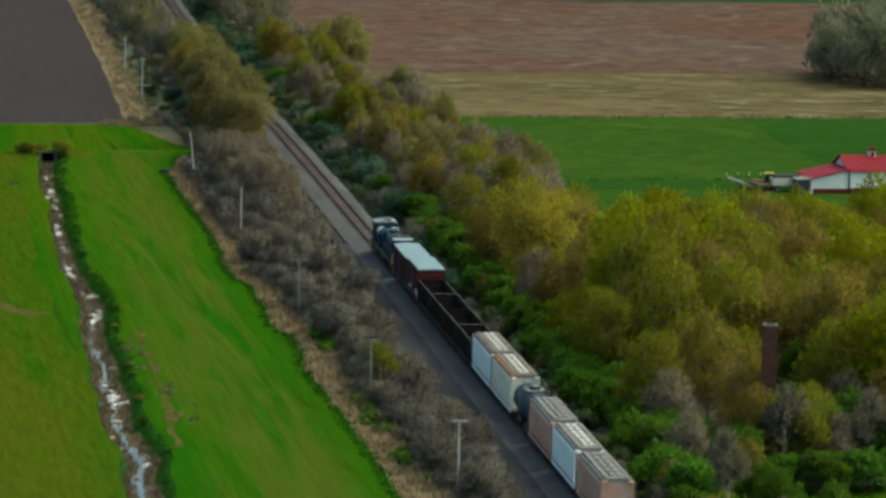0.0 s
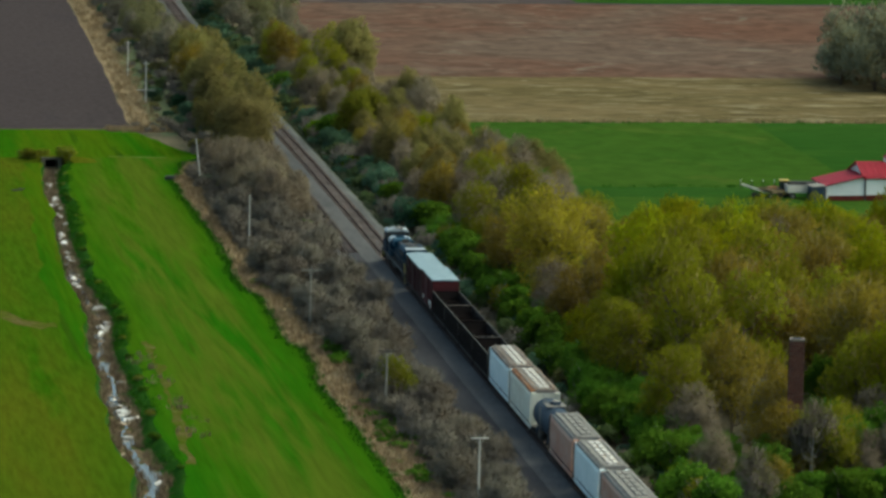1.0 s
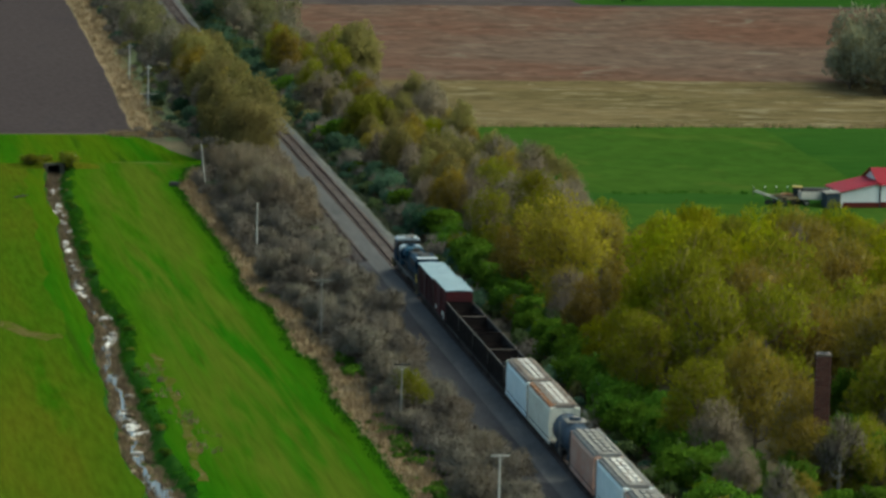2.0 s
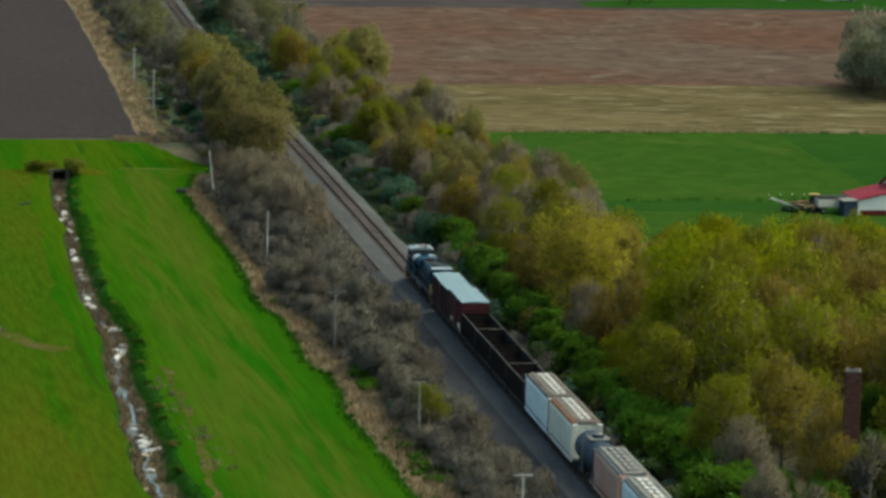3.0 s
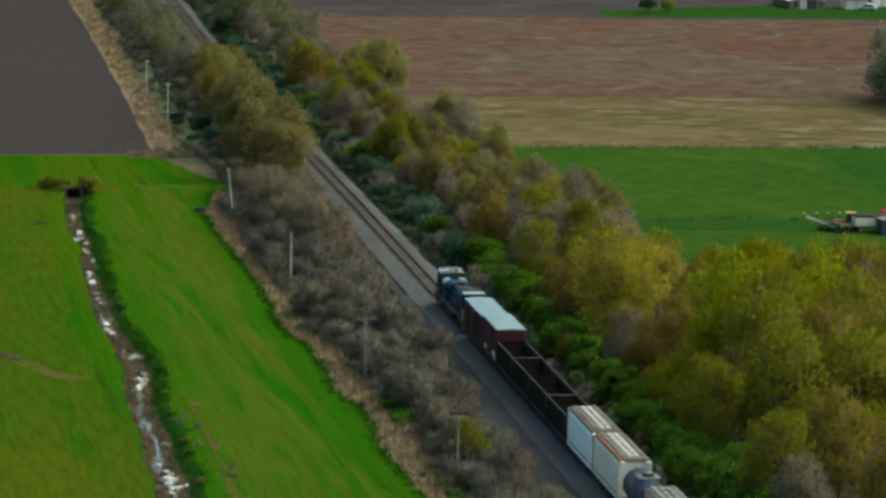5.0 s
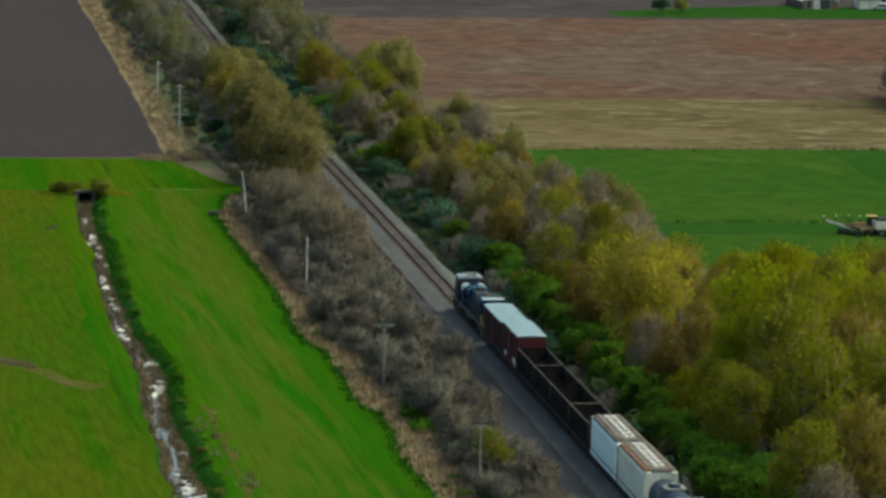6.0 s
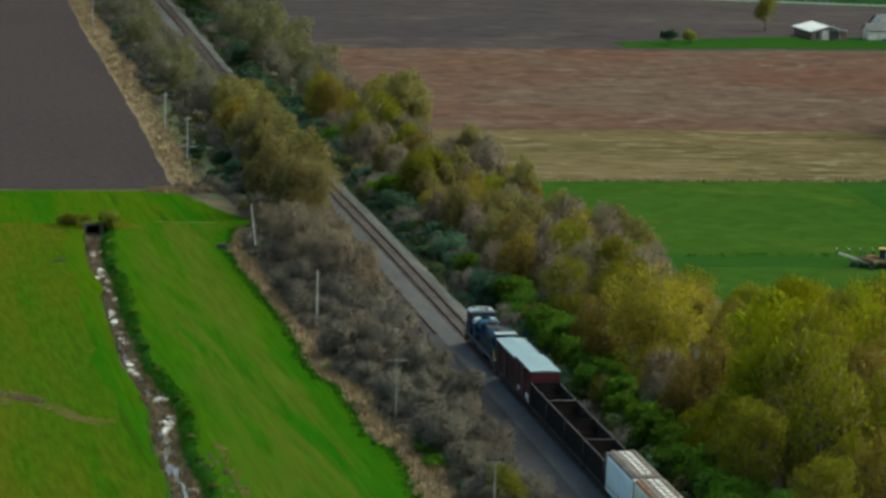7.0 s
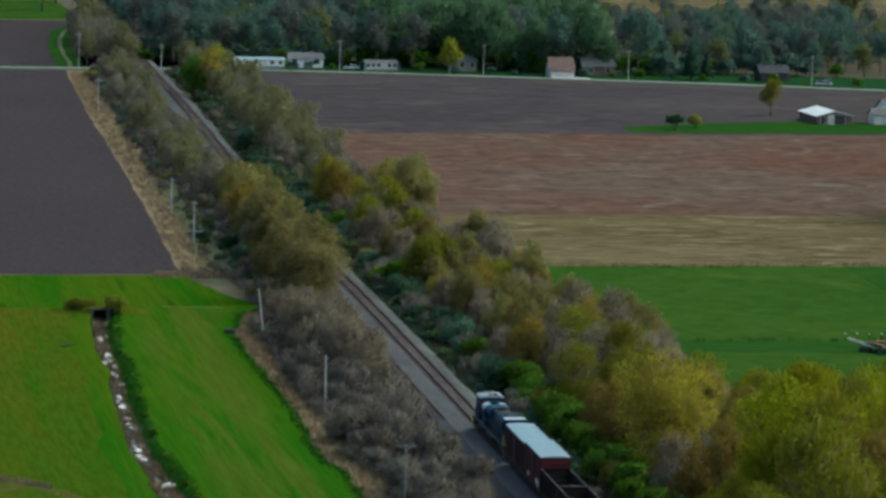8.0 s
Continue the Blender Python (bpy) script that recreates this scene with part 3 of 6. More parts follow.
def along(section, name, material, label, category, step=6.0, rough=0.0, y0=TY0):
    """Draws a section of (offset, z) points along the track."""
    ys = list(np.arange(y0, TY1, step))
    v, f = [], []
    n = len(section)
    for y in ys:
        for o, z in section:
            v.append((track_x(y) + o + (wob(o * 7, y, rough, 5) if rough else 0), y, z))
    for j in range(len(ys) - 1):
        for i in range(n - 1):
            a = j * n + i
            f.append((a, a + 1, a + n + 1, a + n))
    me = bpy.data.meshes.new(name)
    me.from_pydata(v, [], f)
    me.materials.append(material)
    me.polygons.foreach_set("use_smooth", [bool(rough)] * len(f))
    return tagged(new(name, me), label, category, kind="structure")


along([(-3.5, 0.715), (-3.3, 0.735), (-2.4, 0.78), (-1.75, 1.0), (-0.6, 1.02), (0.6, 1.02), (1.75, 1.0), (2.2, 0.76)], "ballast", M_BALLAST, "grey crushed stone ballast under the track", "ballast", rough=0.12)
along([(-8.2, 0.30), (-7.2, 0.55), (-5.6, 0.68), (-3.5, 0.72), (-2.35, 0.725)], "siding_bed", M_SIDING, "flat grey gravel bed of an old siding", "gravel", rough=0.15)
along([(-9.8, -0.1), (-8.9, 0.05), (-8.15, 0.305)], "cinder_shoulder", M_CINDER, "dark cinder slope at the edge of the trackbed", "gravel", rough=0.2)
along([(2.15, 0.765), (2.45, 0.74), (2.85, 0.66), (3.8, -0.05)], "gravel_shoulder", M_GRAVEL, "pale limestone gravel shoulder beside the track", "gravel", rough=0.25)
rail_sec = [(-0.075, 0), (0.075, 0), (0.075, 0.02), (0.02, 0.045), (0.02, 0.115), (0.038, 0.13), (0.038, 0.165), (-0.038, 0.165), (-0.038, 0.13), (-0.02, 0.115), (-0.02, 0.045), (-0.075, 0.02), (-0.075, 0)]
for side in (-1, 1):
    along([(side * 0.7525 + o, 1.06 + z) for o, z in rail_sec], "rail", M_STEEL, "brown rusty steel rail", "rail", step=20)
    along([(SIDING + side * 0.7525 + o, 0.74 + z) for o, z in rail_sec], "siding_rail", M_STEEL, "rusty rail of the old siding", "rail", step=20, y0=SIDING_END)
# flat dark strips that paint in each rail's shadow
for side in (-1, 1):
    along([(side * 0.7525 - 0.2, 1.030), (side * 0.7525 + 0.2, 1.030)], "rail_stain", M_RAILSHADE, "dark ballast strip painted for the rail's shadow", "ballast", rough=0.03)
    along([(SIDING + side * 0.7525 - 0.2, 0.735), (SIDING + side * 0.7525 + 0.2, 0.735)], "siding_stain", M_RAILSHADE, "dark gravel strip painted for the siding rail's shadow", "gravel", rough=0.06, y0=SIDING_END)
ties = Shape()
for i in range(int((760 + 230) / 0.56)):
    y = -230 + 0.56 * i
    ties.box((track_x(y), y, 0.955), (2.6, 0.23, 0.17), rot=-0.035)
    if i % 2 == 0 and y > SIDING_END:
        ties.box((track_x(y) + SIDING, y, 0.665), (2.5, 0.23, 0.17), rot=-0.035)
tagged(new("railway_ties", ties.mesh("railway_ties", M_TIE)), "dark creosoted wooden railway ties", "ties", kind="stuff")


# ---------------------------------------------------------------- plants
def unit(a):
    return a / np.maximum(np.linalg.norm(a, axis=1, keepdims=True), 1e-6)


ROUNDED = {}                            # crown mesh -> the normals of its leaves


def plant_meshes(seed, height, radius, n_leaf, leaf, n_twig, twig, trunk_r, leaf_mat, twig_mat, bark, lobes=10, low=0.14, bush=False, cone=False):
    rng = np.random.default_rng(seed)
    wood = Shape()
    centres, radii = [], []
    if cone:
        wood.tube((0, 0, -0.3), (0, 0, height * 0.9), trunk_r, trunk_r * 0.2, 6)
        for k in range(lobes):
            q = k / (lobes - 1)
            centres.append((0, 0, height * (0.15 + 0.78 * q)))
            radii.append(radius * (1 - 0.82 * q))
    elif bush:
        for k in range(lobes):
            a = 2 * math.pi * k / lobes + rng.uniform(-0.5, 0.5)
            r = radius * rng.uniform(0.15, 0.68)
            c = np.array([r * math.cos(a), r * math.sin(a), height * rng.uniform(0.35, 0.72)])
            wood.tube((c[0] * 0.15, c[1] * 0.15, -0.2), tuple(c), trunk_r, trunk_r * 0.35, 5)
            centres.append(c)
            radii.append(min(radius * rng.uniform(0.42, 0.64), height * 0.44))
    else:
        lean = rng.uniform(-0.06, 0.06, 2) * height
        top = np.array([lean[0], lean[1], height * 0.66])
        mid = np.array([lean[0] * 0.3, lean[1] * 0.3, height * 0.3])
        wood.tube((0, 0, -0.4), tuple(mid), trunk_r * 1.15, trunk_r * 0.8, 7)
        wood.tube(tuple(mid), tuple(top), trunk_r * 0.8, trunk_r * 0.35, 7)
        centres.append(top + np.array([0, 0, height * 0.16]))
        radii.append(radius * 0.5)
        for k in range(lobes):
            a = 2.4 * k + rng.uniform(-0.5, 0.5)
            q = rng.uniform(low, 0.62)
            s = mid + (top - mid) * max(0, (q - 0.3) / 0.36) if q > 0.3 else mid * (q / 0.3)
            reach = radius * rng.uniform(0.34, 0.66)
            e = np.array([s[0] + reach * math.cos(a), s[1] + reach * math.sin(a), height * min(0.86, q + rng.uniform(0.08, 0.24))])
            bend = (s + e) / 2 + np.array([0, 0, -0.04 * height])
            wood.tube(tuple(s), tuple(bend), trunk_r * 0.42, trunk_r * 0.28, 5, caps=False)
            wood.tube(tuple(bend), tuple(e), trunk_r * 0.28, trunk_r * 0.1, 5, caps=False)
            centres.append(e)
            radii.append(radius * rng.uniform(0.34, 0.54))
    centres, radii = np.array(centres), np.array(radii)
    weight = radii ** 2 / np.sum(radii ** 2)

    def scatter(n, inner):
        which = rng.choice(len(centres), n, p=weight)
        d = unit(rng.normal(size=(n, 3)))
        d[:, 2] = np.where(d[:, 2] < -0.45, -d[:, 2], d[:, 2])
        rr = radii[which] * (inner + (1.14 - inner) * rng.random(n) ** 0.6) * (1 + 0.16 * np.sin(5 * d[:, 0] + which) * np.cos(4 * d[:, 1] - which))
        p = centres[which] + d * rr[:, None] * (np.array([1, 1, 0.42 if cone else 0.86 if bush else 1.22]))
        ph = rng.uniform(0, 6, 3)
        gap = np.sin(p[:, 0] * 5.5 / radius + ph[0]) * np.sin(p[:, 1] * 5.5 / radius + ph[1]) * np.sin(p[:, 2] * 6.5 / radius + ph[2])
        keep = (gap > -0.5) & (p[:, 2] > 0.05 * height)
        return p[keep], d[keep]
    vs, mi, ns = [], [], []

    def rounded(tri, p, d):
        """Turns each triangle outward and gives it a normal between its own, its clump's and the whole crown's."""
        out = unit(d * 0.6 + unit(p - np.array([0, 0, 0.25 * height])) * 0.6 + np.array([0, 0, 0.35]))
        n = unit(np.cross(tri[:, 1] - tri[:, 0], tri[:, 2] - tri[:, 0]))
        flip = np.sum(n * out, 1) < 0
        tri[flip] = tri[flip][:, [1, 0, 2]]
        n[flip] *= -1
        ns.append(np.repeat(unit(n * 0.45 + out), 3, 0))
        vs.append(tri.reshape(-1, 3))
    if n_leaf:
        p, d = scatter(int(n_leaf * 1.5), 0.4)
        w = unit(d * (0.8 if bush else 0.5) + np.array([0, 0, 0.15 if bush else 0.7]) + rng.normal(size=d.shape) * (0.7 if bush else 0.55))
        u = unit(np.cross(w, rng.normal(size=d.shape)))
        s = leaf * rng.uniform(0.55, 1.25, (len(p), 1)) * 0.62
        long, wide = (1.0, 1.0) if bush or cone else (1.55, 0.62)
        rounded(np.stack([p - u * s * wide - w * s * 0.5 * long, p + u * s * wide - w * s * 0.4 * long, p + w * s * long], 1), p, d)
        mi.extend([0] * len(p))
    if n_twig:
        p, d = scatter(int(n_twig * 1.4), 0.35)
        up = unit(d + np.array([0, 0, 0.7]) + rng.normal(size=d.shape) * 0.5)
        side = unit(np.cross(up, rng.normal(size=d.shape)))
        length = twig * rng.uniform(0.5, 1.3, (len(p), 1)) / 2
        wide = 0.014 * twig + 0.018
        rounded(np.stack([p - up * length - side * wide, p - up * length + side * wide, p + up * length], 1), p, d)
        mi.extend([1] * len(p))
    v = np.concatenate(vs)
    f = np.arange(len(v)).reshape(-1, 3)
    crown = bpy.data.meshes.new("crown")
    crown.from_pydata(v.tolist(), [], f.tolist())
    crown.materials.append(leaf_mat)
    crown.materials.append(twig_mat)
    crown.polygons.foreach_set("material_index", mi)
    crown.polygons.foreach_set("use_smooth", [True] * len(f))
    ROUNDED[crown.name] = np.concatenate(ns)
    crown.normals_split_custom_set_from_vertices(ROUNDED[crown.name].tolist())
    return wood.mesh("trunk", bark, smooth=True), crown


HEAP = {}


def heap(name, trunk, crown, m):
    """Sets a plant aside, to be joined with others into one mesh."""
    HEAP.setdefault(name, []).append((trunk, crown, m))


def join_heap(name, label, category):
    vs, ns, fs, mis, mats, at = [], [], [], [], [], 0
    cache = {}
    for trunk, crown, m in HEAP[name]:
        mat = np.array(m)
        for me in (trunk, crown):
            if me.name not in cache:
                co = np.empty(len(me.vertices) * 3)
                me.vertices.foreach_get("co", co)
                quad = [tuple(p.vertices) for p in me.polygons]
                idx = []
                for mm in me.materials:
                    if mm not in mats:
                        mats.append(mm)
                    idx.append(mats.index(mm))
                cache[me.name] = (co.reshape(-1, 3), quad, [idx[p.material_index] for p in me.polygons])
            co, quad, mi = cache[me.name]
            vs.append(co @ mat[:3, :3].T + mat[:3, 3])
            ns.append(unit(ROUNDED[me.name] @ mat[:3, :3].T) if me.name in ROUNDED else np.zeros((len(co), 3)))
            fs.extend(tuple(i + at for i in q) for q in quad)
            mis.extend(mi)
            at += len(co)
    me = bpy.data.meshes.new(name)
    me.from_pydata(np.concatenate(vs).tolist(), [], fs)
    for mm in mats:
        me.materials.append(mm)
    me.polygons.foreach_set("material_index", mis)
    me.polygons.foreach_set("use_smooth", [True] * len(fs))
    me.normals_split_custom_set_from_vertices(np.concatenate(ns).tolist())
    return tagged(new(name, me), label, category, kind="stuff")


class Species:
    """One plant built once; further ones are copies that share its meshes."""

    def __init__(self, name, label, category, group, **k):
        self.trunk, self.crown = plant_meshes(**k)
        self.name, self.label, self.category, self.group = name, label, category, group
        self.first = None

    def at(self, x, y, size=1.0, turn=None, tall=1.0, z=0.0, stuff=""):
        turn = random.uniform(0, 360) if turn is None else turn
        m = pose(x, y, z, 0, 0, turn) @ Matrix.Diagonal((size, size, size * tall, 1))
        if stuff:
            return heap(stuff, self.trunk, self.crown, m)
        if self.first is None:
            ob = thing(self.name, self.label, self.category, self.group)
            part("trunk", self.trunk, None, ob)
            part("crown", self.crown, None, ob)
            ob.matrix_basis = m
            self.first = ob
            return ob
        c = copy_thing(self.first, pose(0, 0, 0))
        c.matrix_basis = m
        return c


def tree(seed, label, leafkind, h=14, r=5, nl=2600, leaf=0.42, nt=900, tw=1.3, tr=0.24, twig=None, bark=None, group="woodland trees", **k):
    return Species("tree", label, "tree", group, seed=seed, height=h, radius=r, n_leaf=nl, leaf=leaf, n_twig=nt, twig=tw, trunk_r=tr,
                   leaf_mat=M_LEAF[leafkind], twig_mat=twig or M_TWIGWOOD, bark=bark or M_BARK, **k)


def shrub(seed, label, leafkind, h=3.0, r=2.2, nl=700, leaf=0.3, nt=500, tw=0.9, twig=None, group="trackside shrubs", lobes=7):
    return Species("shrub", label, "shrub", group, seed=seed, height=h, radius=r, n_leaf=nl, leaf=leaf, n_twig=nt, twig=tw, trunk_r=0.05,
                   leaf_mat=M_LEAF[leafkind], twig_mat=twig or M_TWIG, bark=M_BARK, bush=True, lobes=lobes)


YEL = [tree(10 + i, "tall tree in yellow-green spring leaf", "yellow", h=15, r=5.2, nl=4200, leaf=0.40, nt=250, lobes=15) for i in range(4)]
LIME = [tree(20 + i, "tree in fresh olive-yellow leaf", "moss", h=12, r=4.6, nl=2600, leaf=0.44, nt=120) for i in range(2)]
OLI = [tree(30 + i, "tree with olive-brown opening buds", "olive", h=14, r=5.0, nl=2900, leaf=0.37, nt=600, tw=1.6) for i in range(3)]
BRO = [tree(36 + i, "tree with dull olive-brown buds", "brown", h=14, r=4.8, nl=2900, leaf=0.44, nt=800, tw=1.6) for i in range(2)]
SBRO = [shrub(134 + i, "small shrub with dull olive-brown buds", "brown", h=3.6, r=2.6, nl=800, leaf=0.32, nt=400, tw=1.1) for i in range(2)]
RUS = [tree(40 + i, "tree with rust-brown buds and bare twigs", "rust", h=13, r=4.8, nl=2500, leaf=0.35, nt=1000, tw=1.7) for i in range(3)]
BARE = [tree(50 + i, "bare grey-brown tree with fine twigs", "umber", h=11, r=4.0, nl=1700, leaf=0.30, nt=1500, tw=1.6, twig=M_TWIGBROWN, bark=M_PALEBARK if i == 1 else M_BARK) for i in range(3)]
PALE = [tree(57, "slim bare tree with a pale trunk and sparse buds", "drab", h=11, r=2.7, nl=700, leaf=0.30, nt=1300, tw=1.5, twig=M_TWIGTAN, bark=M_PALEBARK, low=0.3)]
GRN = [tree(60 + i, "tree in full green leaf", "green", h=9, r=3.8, nl=2300, leaf=0.42, nt=60) for i in range(2)]
GOLD = [tree(70, "broad tree covered in golden catkins", "gold", h=14.3, r=6.4, nl=5200, leaf=0.36, nt=900, lobes=16)]
BIGOLI = [tree(75, "tall broad tree in amber-olive bud", "amber", h=12.6, r=5.4, nl=9000, leaf=0.34, nt=500, lobes=20, low=0.06)]
SGRN = [shrub(80 + i, "dense green shrub beside the track", "green", h=4.2, r=2.9, nl=1300, leaf=0.40, nt=60, lobes=9) for i in range(3)]
SLIME = [shrub(90 + i, "bright lime-green shrub by the track", "lime", h=3.0, r=2.0, nl=600, leaf=0.36, nt=40) for i in range(2)]
SDARK = [shrub(100 + i, "dark dense evergreen shrub by the track", "dark", h=4.5, r=2.8, nl=1100, leaf=0.40, nt=40, lobes=8) for i in range(2)]
STEAL = [shrub(104 + i, "dense blue-green shrub by the track", "teal", h=4.2, r=2.9, nl=1000, leaf=0.42, nt=40, lobes=8) for i in range(2)]
SBARE = [shrub(110 + i, "leafless grey-brown shrub of fine twigs", "bud", h=3.7, r=2.3, nl=700, leaf=0.22, nt=900, tw=1.1) for i in range(3)]
STAN = [shrub(120 + i, "leafless tan shrub of fine twigs", "tanbud", h=3.7, r=2.4, nl=700, leaf=0.22, nt=900, tw=1.1, twig=M_TWIGTAN) for i in range(2)]
SOLI = [shrub(130 + i, "small shrub with olive opening buds", "olive", h=3.6, r=2.6, nl=800, leaf=0.32, nt=400, tw=1.1) for i in range(2)]
MOSS = [shrub(138, "low rounded bush in olive-yellow leaf", "moss", h=2.4, r=1.7, nl=600, leaf=0.28, nt=30)]
SLIM = [tree(139, "slim young tree in olive-yellow leaf beside an old pole", "moss", h=5.2, r=2.2, nl=800, leaf=0.26, nt=60, tr=0.09, low=0.48, group="trackside shrubs", lobes=7)]
# sparse kinds, joined into thickets
LGRN = [shrub(158 + i, "low bright green weeds", "green", h=1.1, r=1.6, nl=260, leaf=0.36, nt=0, lobes=5) for i in range(2)]
UBARE = [shrub(140 + i, "low bare undergrowth beside the track", "bud", h=2.2, r=2.2, nl=70, leaf=0.35, nt=285, tw=1.38, lobes=5, twig=M_TWIGTAN if i == 2 else None) for i in range(3)]
UGRN = [shrub(150 + i, "low green undergrowth beside the track", "sage" if i else "teal", h=1.8, r=2.0, nl=320, leaf=0.5, nt=30, lobes=5) for i in range(2)]
UOLI = [shrub(155, "low olive-brown undergrowth beside the track", "brown", h=2.4, r=2.2, nl=260, leaf=0.45, nt=150, lobes=5)]
NBARE = [tree(160 + i, "bare tree beside the far track", "dusk", h=11, r=4.0, nl=620, leaf=0.5, nt=300, tw=2.4, twig=M_TWIGBROWN) for i in range(2)]
NOLI = [tree(165 + i, "drab olive tree beside the far track", "drab", h=13, r=4.8, nl=900, leaf=0.6, nt=150, tw=2.2) for i in range(2)]

rnd = random.Random(5)


def scatter(region, spacing, tries, seed=1):
    r = random.Random(seed)
    x0, x1, y0, y1, ok = region
    kept = []
    cell = {}
    for _ in range(tries):
        x, y = r.uniform(x0, x1), r.uniform(y0, y1)
        if not ok(x, y):
            continue
        i, j = int(x // spacing), int(y // spacing)
        if any((x - a) ** 2 + (y - b) ** 2 < spacing ** 2 for di in (-1, 0, 1) for dj in (-1, 0, 1) for a, b in cell.get((i + di, j + dj), ())):
            continue
        cell.setdefault((i, j), []).append((x, y))
        kept.append((x, y))
    return kept


def pick(r, table):
    total = sum(w for _, w in table)
    q = r.uniform(0, total)
    for group, w in table:
        q -= w
        if q <= 0:
            break
    return r.choice(group)


# the wood on the east side of the track
GOLD[0].at(29.5, -58, 1.0, 30)
def in_wood(x, y):
    off = x - track_x(y)
    if off < 11.5:
        return False
    if (x - 29.5) ** 2 + (y + 58) ** 2 < 60 or (x - 32.5) ** 2 + (y + 163) ** 2 < 12:
        return False
    if y > -8 and x > 47 - 0.0 * y:
        return False
    if y < -171 and x > 27:
        return False
    return x < 54 + 0.287 * (y + 178)
for x, y in scatter((14, 105, -212, 25, in_wood), 5.9, 7000, 3):
    if y > 0.0 and x > 44:
        continue
    n = noise.noise(Vector((x / 16, y / 22, 0.5)))
    if x < 47 and y > -52 or x < 44 and y > -84:
        sp, s = pick(rnd, [(RUS, 4), (BARE, 3), (OLI, 3), (GRN, 0.4)]), rnd.uniform(0.5, 0.78)
    elif y < -150 and x < 46:
        sp, s = pick(rnd, [(GRN, 4), (PALE, 2.5), (OLI, 1.5), (BARE, 1.5), (RUS, 0.6)]), rnd.uniform(0.5, 0.78)
    elif y < -128 and x < 46:
        sp, s = pick(rnd, [(GRN, 2.5), (BARE, 1.5), (RUS, 3), (OLI, 3.5), (YEL, 0.3)]), rnd.uniform(0.6, 0.9)
    elif x - track_x(y) < 16:
        sp, s = pick(rnd, [(YEL, 2), (OLI, 4), (RUS, 2.5), (GRN, 0.5)]), rnd.uniform(0.5, 0.72)
    elif n > 0.02:
        sp, s = pick(rnd, [(YEL, 8), (OLI, 1.5), (LIME, 0.8), (RUS, 1.0)]), rnd.uniform(0.9, 1.15)
    elif n < -0.14:
        sp, s = pick(rnd, [(RUS, 5), (BARE, 1.2), (OLI, 2)]), rnd.uniform(0.85, 1.1)
    else:
        sp, s = pick(rnd, [(YEL, 4), (OLI, 4), (RUS, 3), (BARE, 0.6)]), rnd.uniform(0.85, 1.1)
    if x > 43:
        s = min(s, max(4.0, 4.0 - 0.15 * y) / 14.5)
    sp.at(x, y, s, tall=rnd.uniform(0.92, 1.18))

for x, y, s in ((36, 6, 0.9), (40, 12, 0.85), (33, 15, 0.75), (43.5, 3, 0.85), (39, -4, 0.9)):
    BARE[rnd.randrange(3)].at(x, y, s)
RUS[1].at(44, 13, 0.65)
for x, y, s in ((40.5, 40, 0.9), (36.5, 34, 0.75), (42, 27, 0.95), (38.5, 23, 0.8), (34, 24, 0.7)):
    BARE[rnd.randrange(3)].at(x, y, s, tall=1.1)
RUS[2].at(41.5, 33, 0.75)
for x, y in scatter((35, 49, -10, 24, lambda x, y: True), 2.9, 600, 41):
    pick(rnd, [(UOLI, 4), (UBARE, 3), (UGRN, 1)]).at(x, y, rnd.uniform(0.8, 1.4), stuff="track_undergrowth")
for x, y in scatter((36, 48, -6, 30, lambda x, y: True), 5.5, 200, 42):
    pick(rnd, [(SBRO, 3), (SBARE, 3)]).at(x, y, rnd.uniform(0.7, 1.05))
PALE[0].at(31.9, -171.5, 0.92, 20)
RUS[1].at(31.0, -169.0, 0.62, 75)
OLI[0].at(33.4, -168.5, 0.58, 10)
PALE[0].at(40.6, -171, 0.86, 80)
OLI[2].at(34.6, -170.5, 0.55, 140)
BARE[2].at(37.8, -171.5, 0.6, 60)
PALE[0].at(43.8, -171, 0.8, 210)
RUS[0].at(29.6, -167.5, 0.66)
OLI[1].at(35.6, -168, 0.62)
for x, y, s in ((26, -171, 0.9), (28.5, -174, 0.8), (31, -176, 0.9), (34, -177, 1.0), (36.5, -175, 0.9), (39, -176, 1.1), (42, -175, 1.0), (44.5, -173, 1.1), (23, -176, 0.8), (21, -181, 0.8), (24.5, -184, 0.7)):
    SGRN[rnd.randrange(3)].at(x, y, s)
SLIME[1].at(20.5, -170, 1.1)
SLIM[0].at(0.7, -121.5, 1.0)
STAN[0].at(-0.9, -128.0, 0.85)
SBARE[1].at(0.6, -129.5, 0.8)
RUS[1].at(26.5, -178, 0.45)
# green shrub row east of the track
for y in np.arange(-210, 20, 3.3):
    off = rnd.uniform(8.2, 11.0)
    sp = pick(rnd, [(SGRN, 8), (SLIME, 1.2), (SOLI, 0.5)])
    sp.at(track_x(y) + off, float(y), rnd.uniform(0.75, 1.15))
for y in np.arange(-205, 10, 6.0):
    pick(rnd, [(SGRN, 5), (SOLI, 1.5), (SLIME, 0.5)]).at(track_x(y) + rnd.uniform(10.5, 12.5), float(y), rnd.uniform(0.8, 1.1))

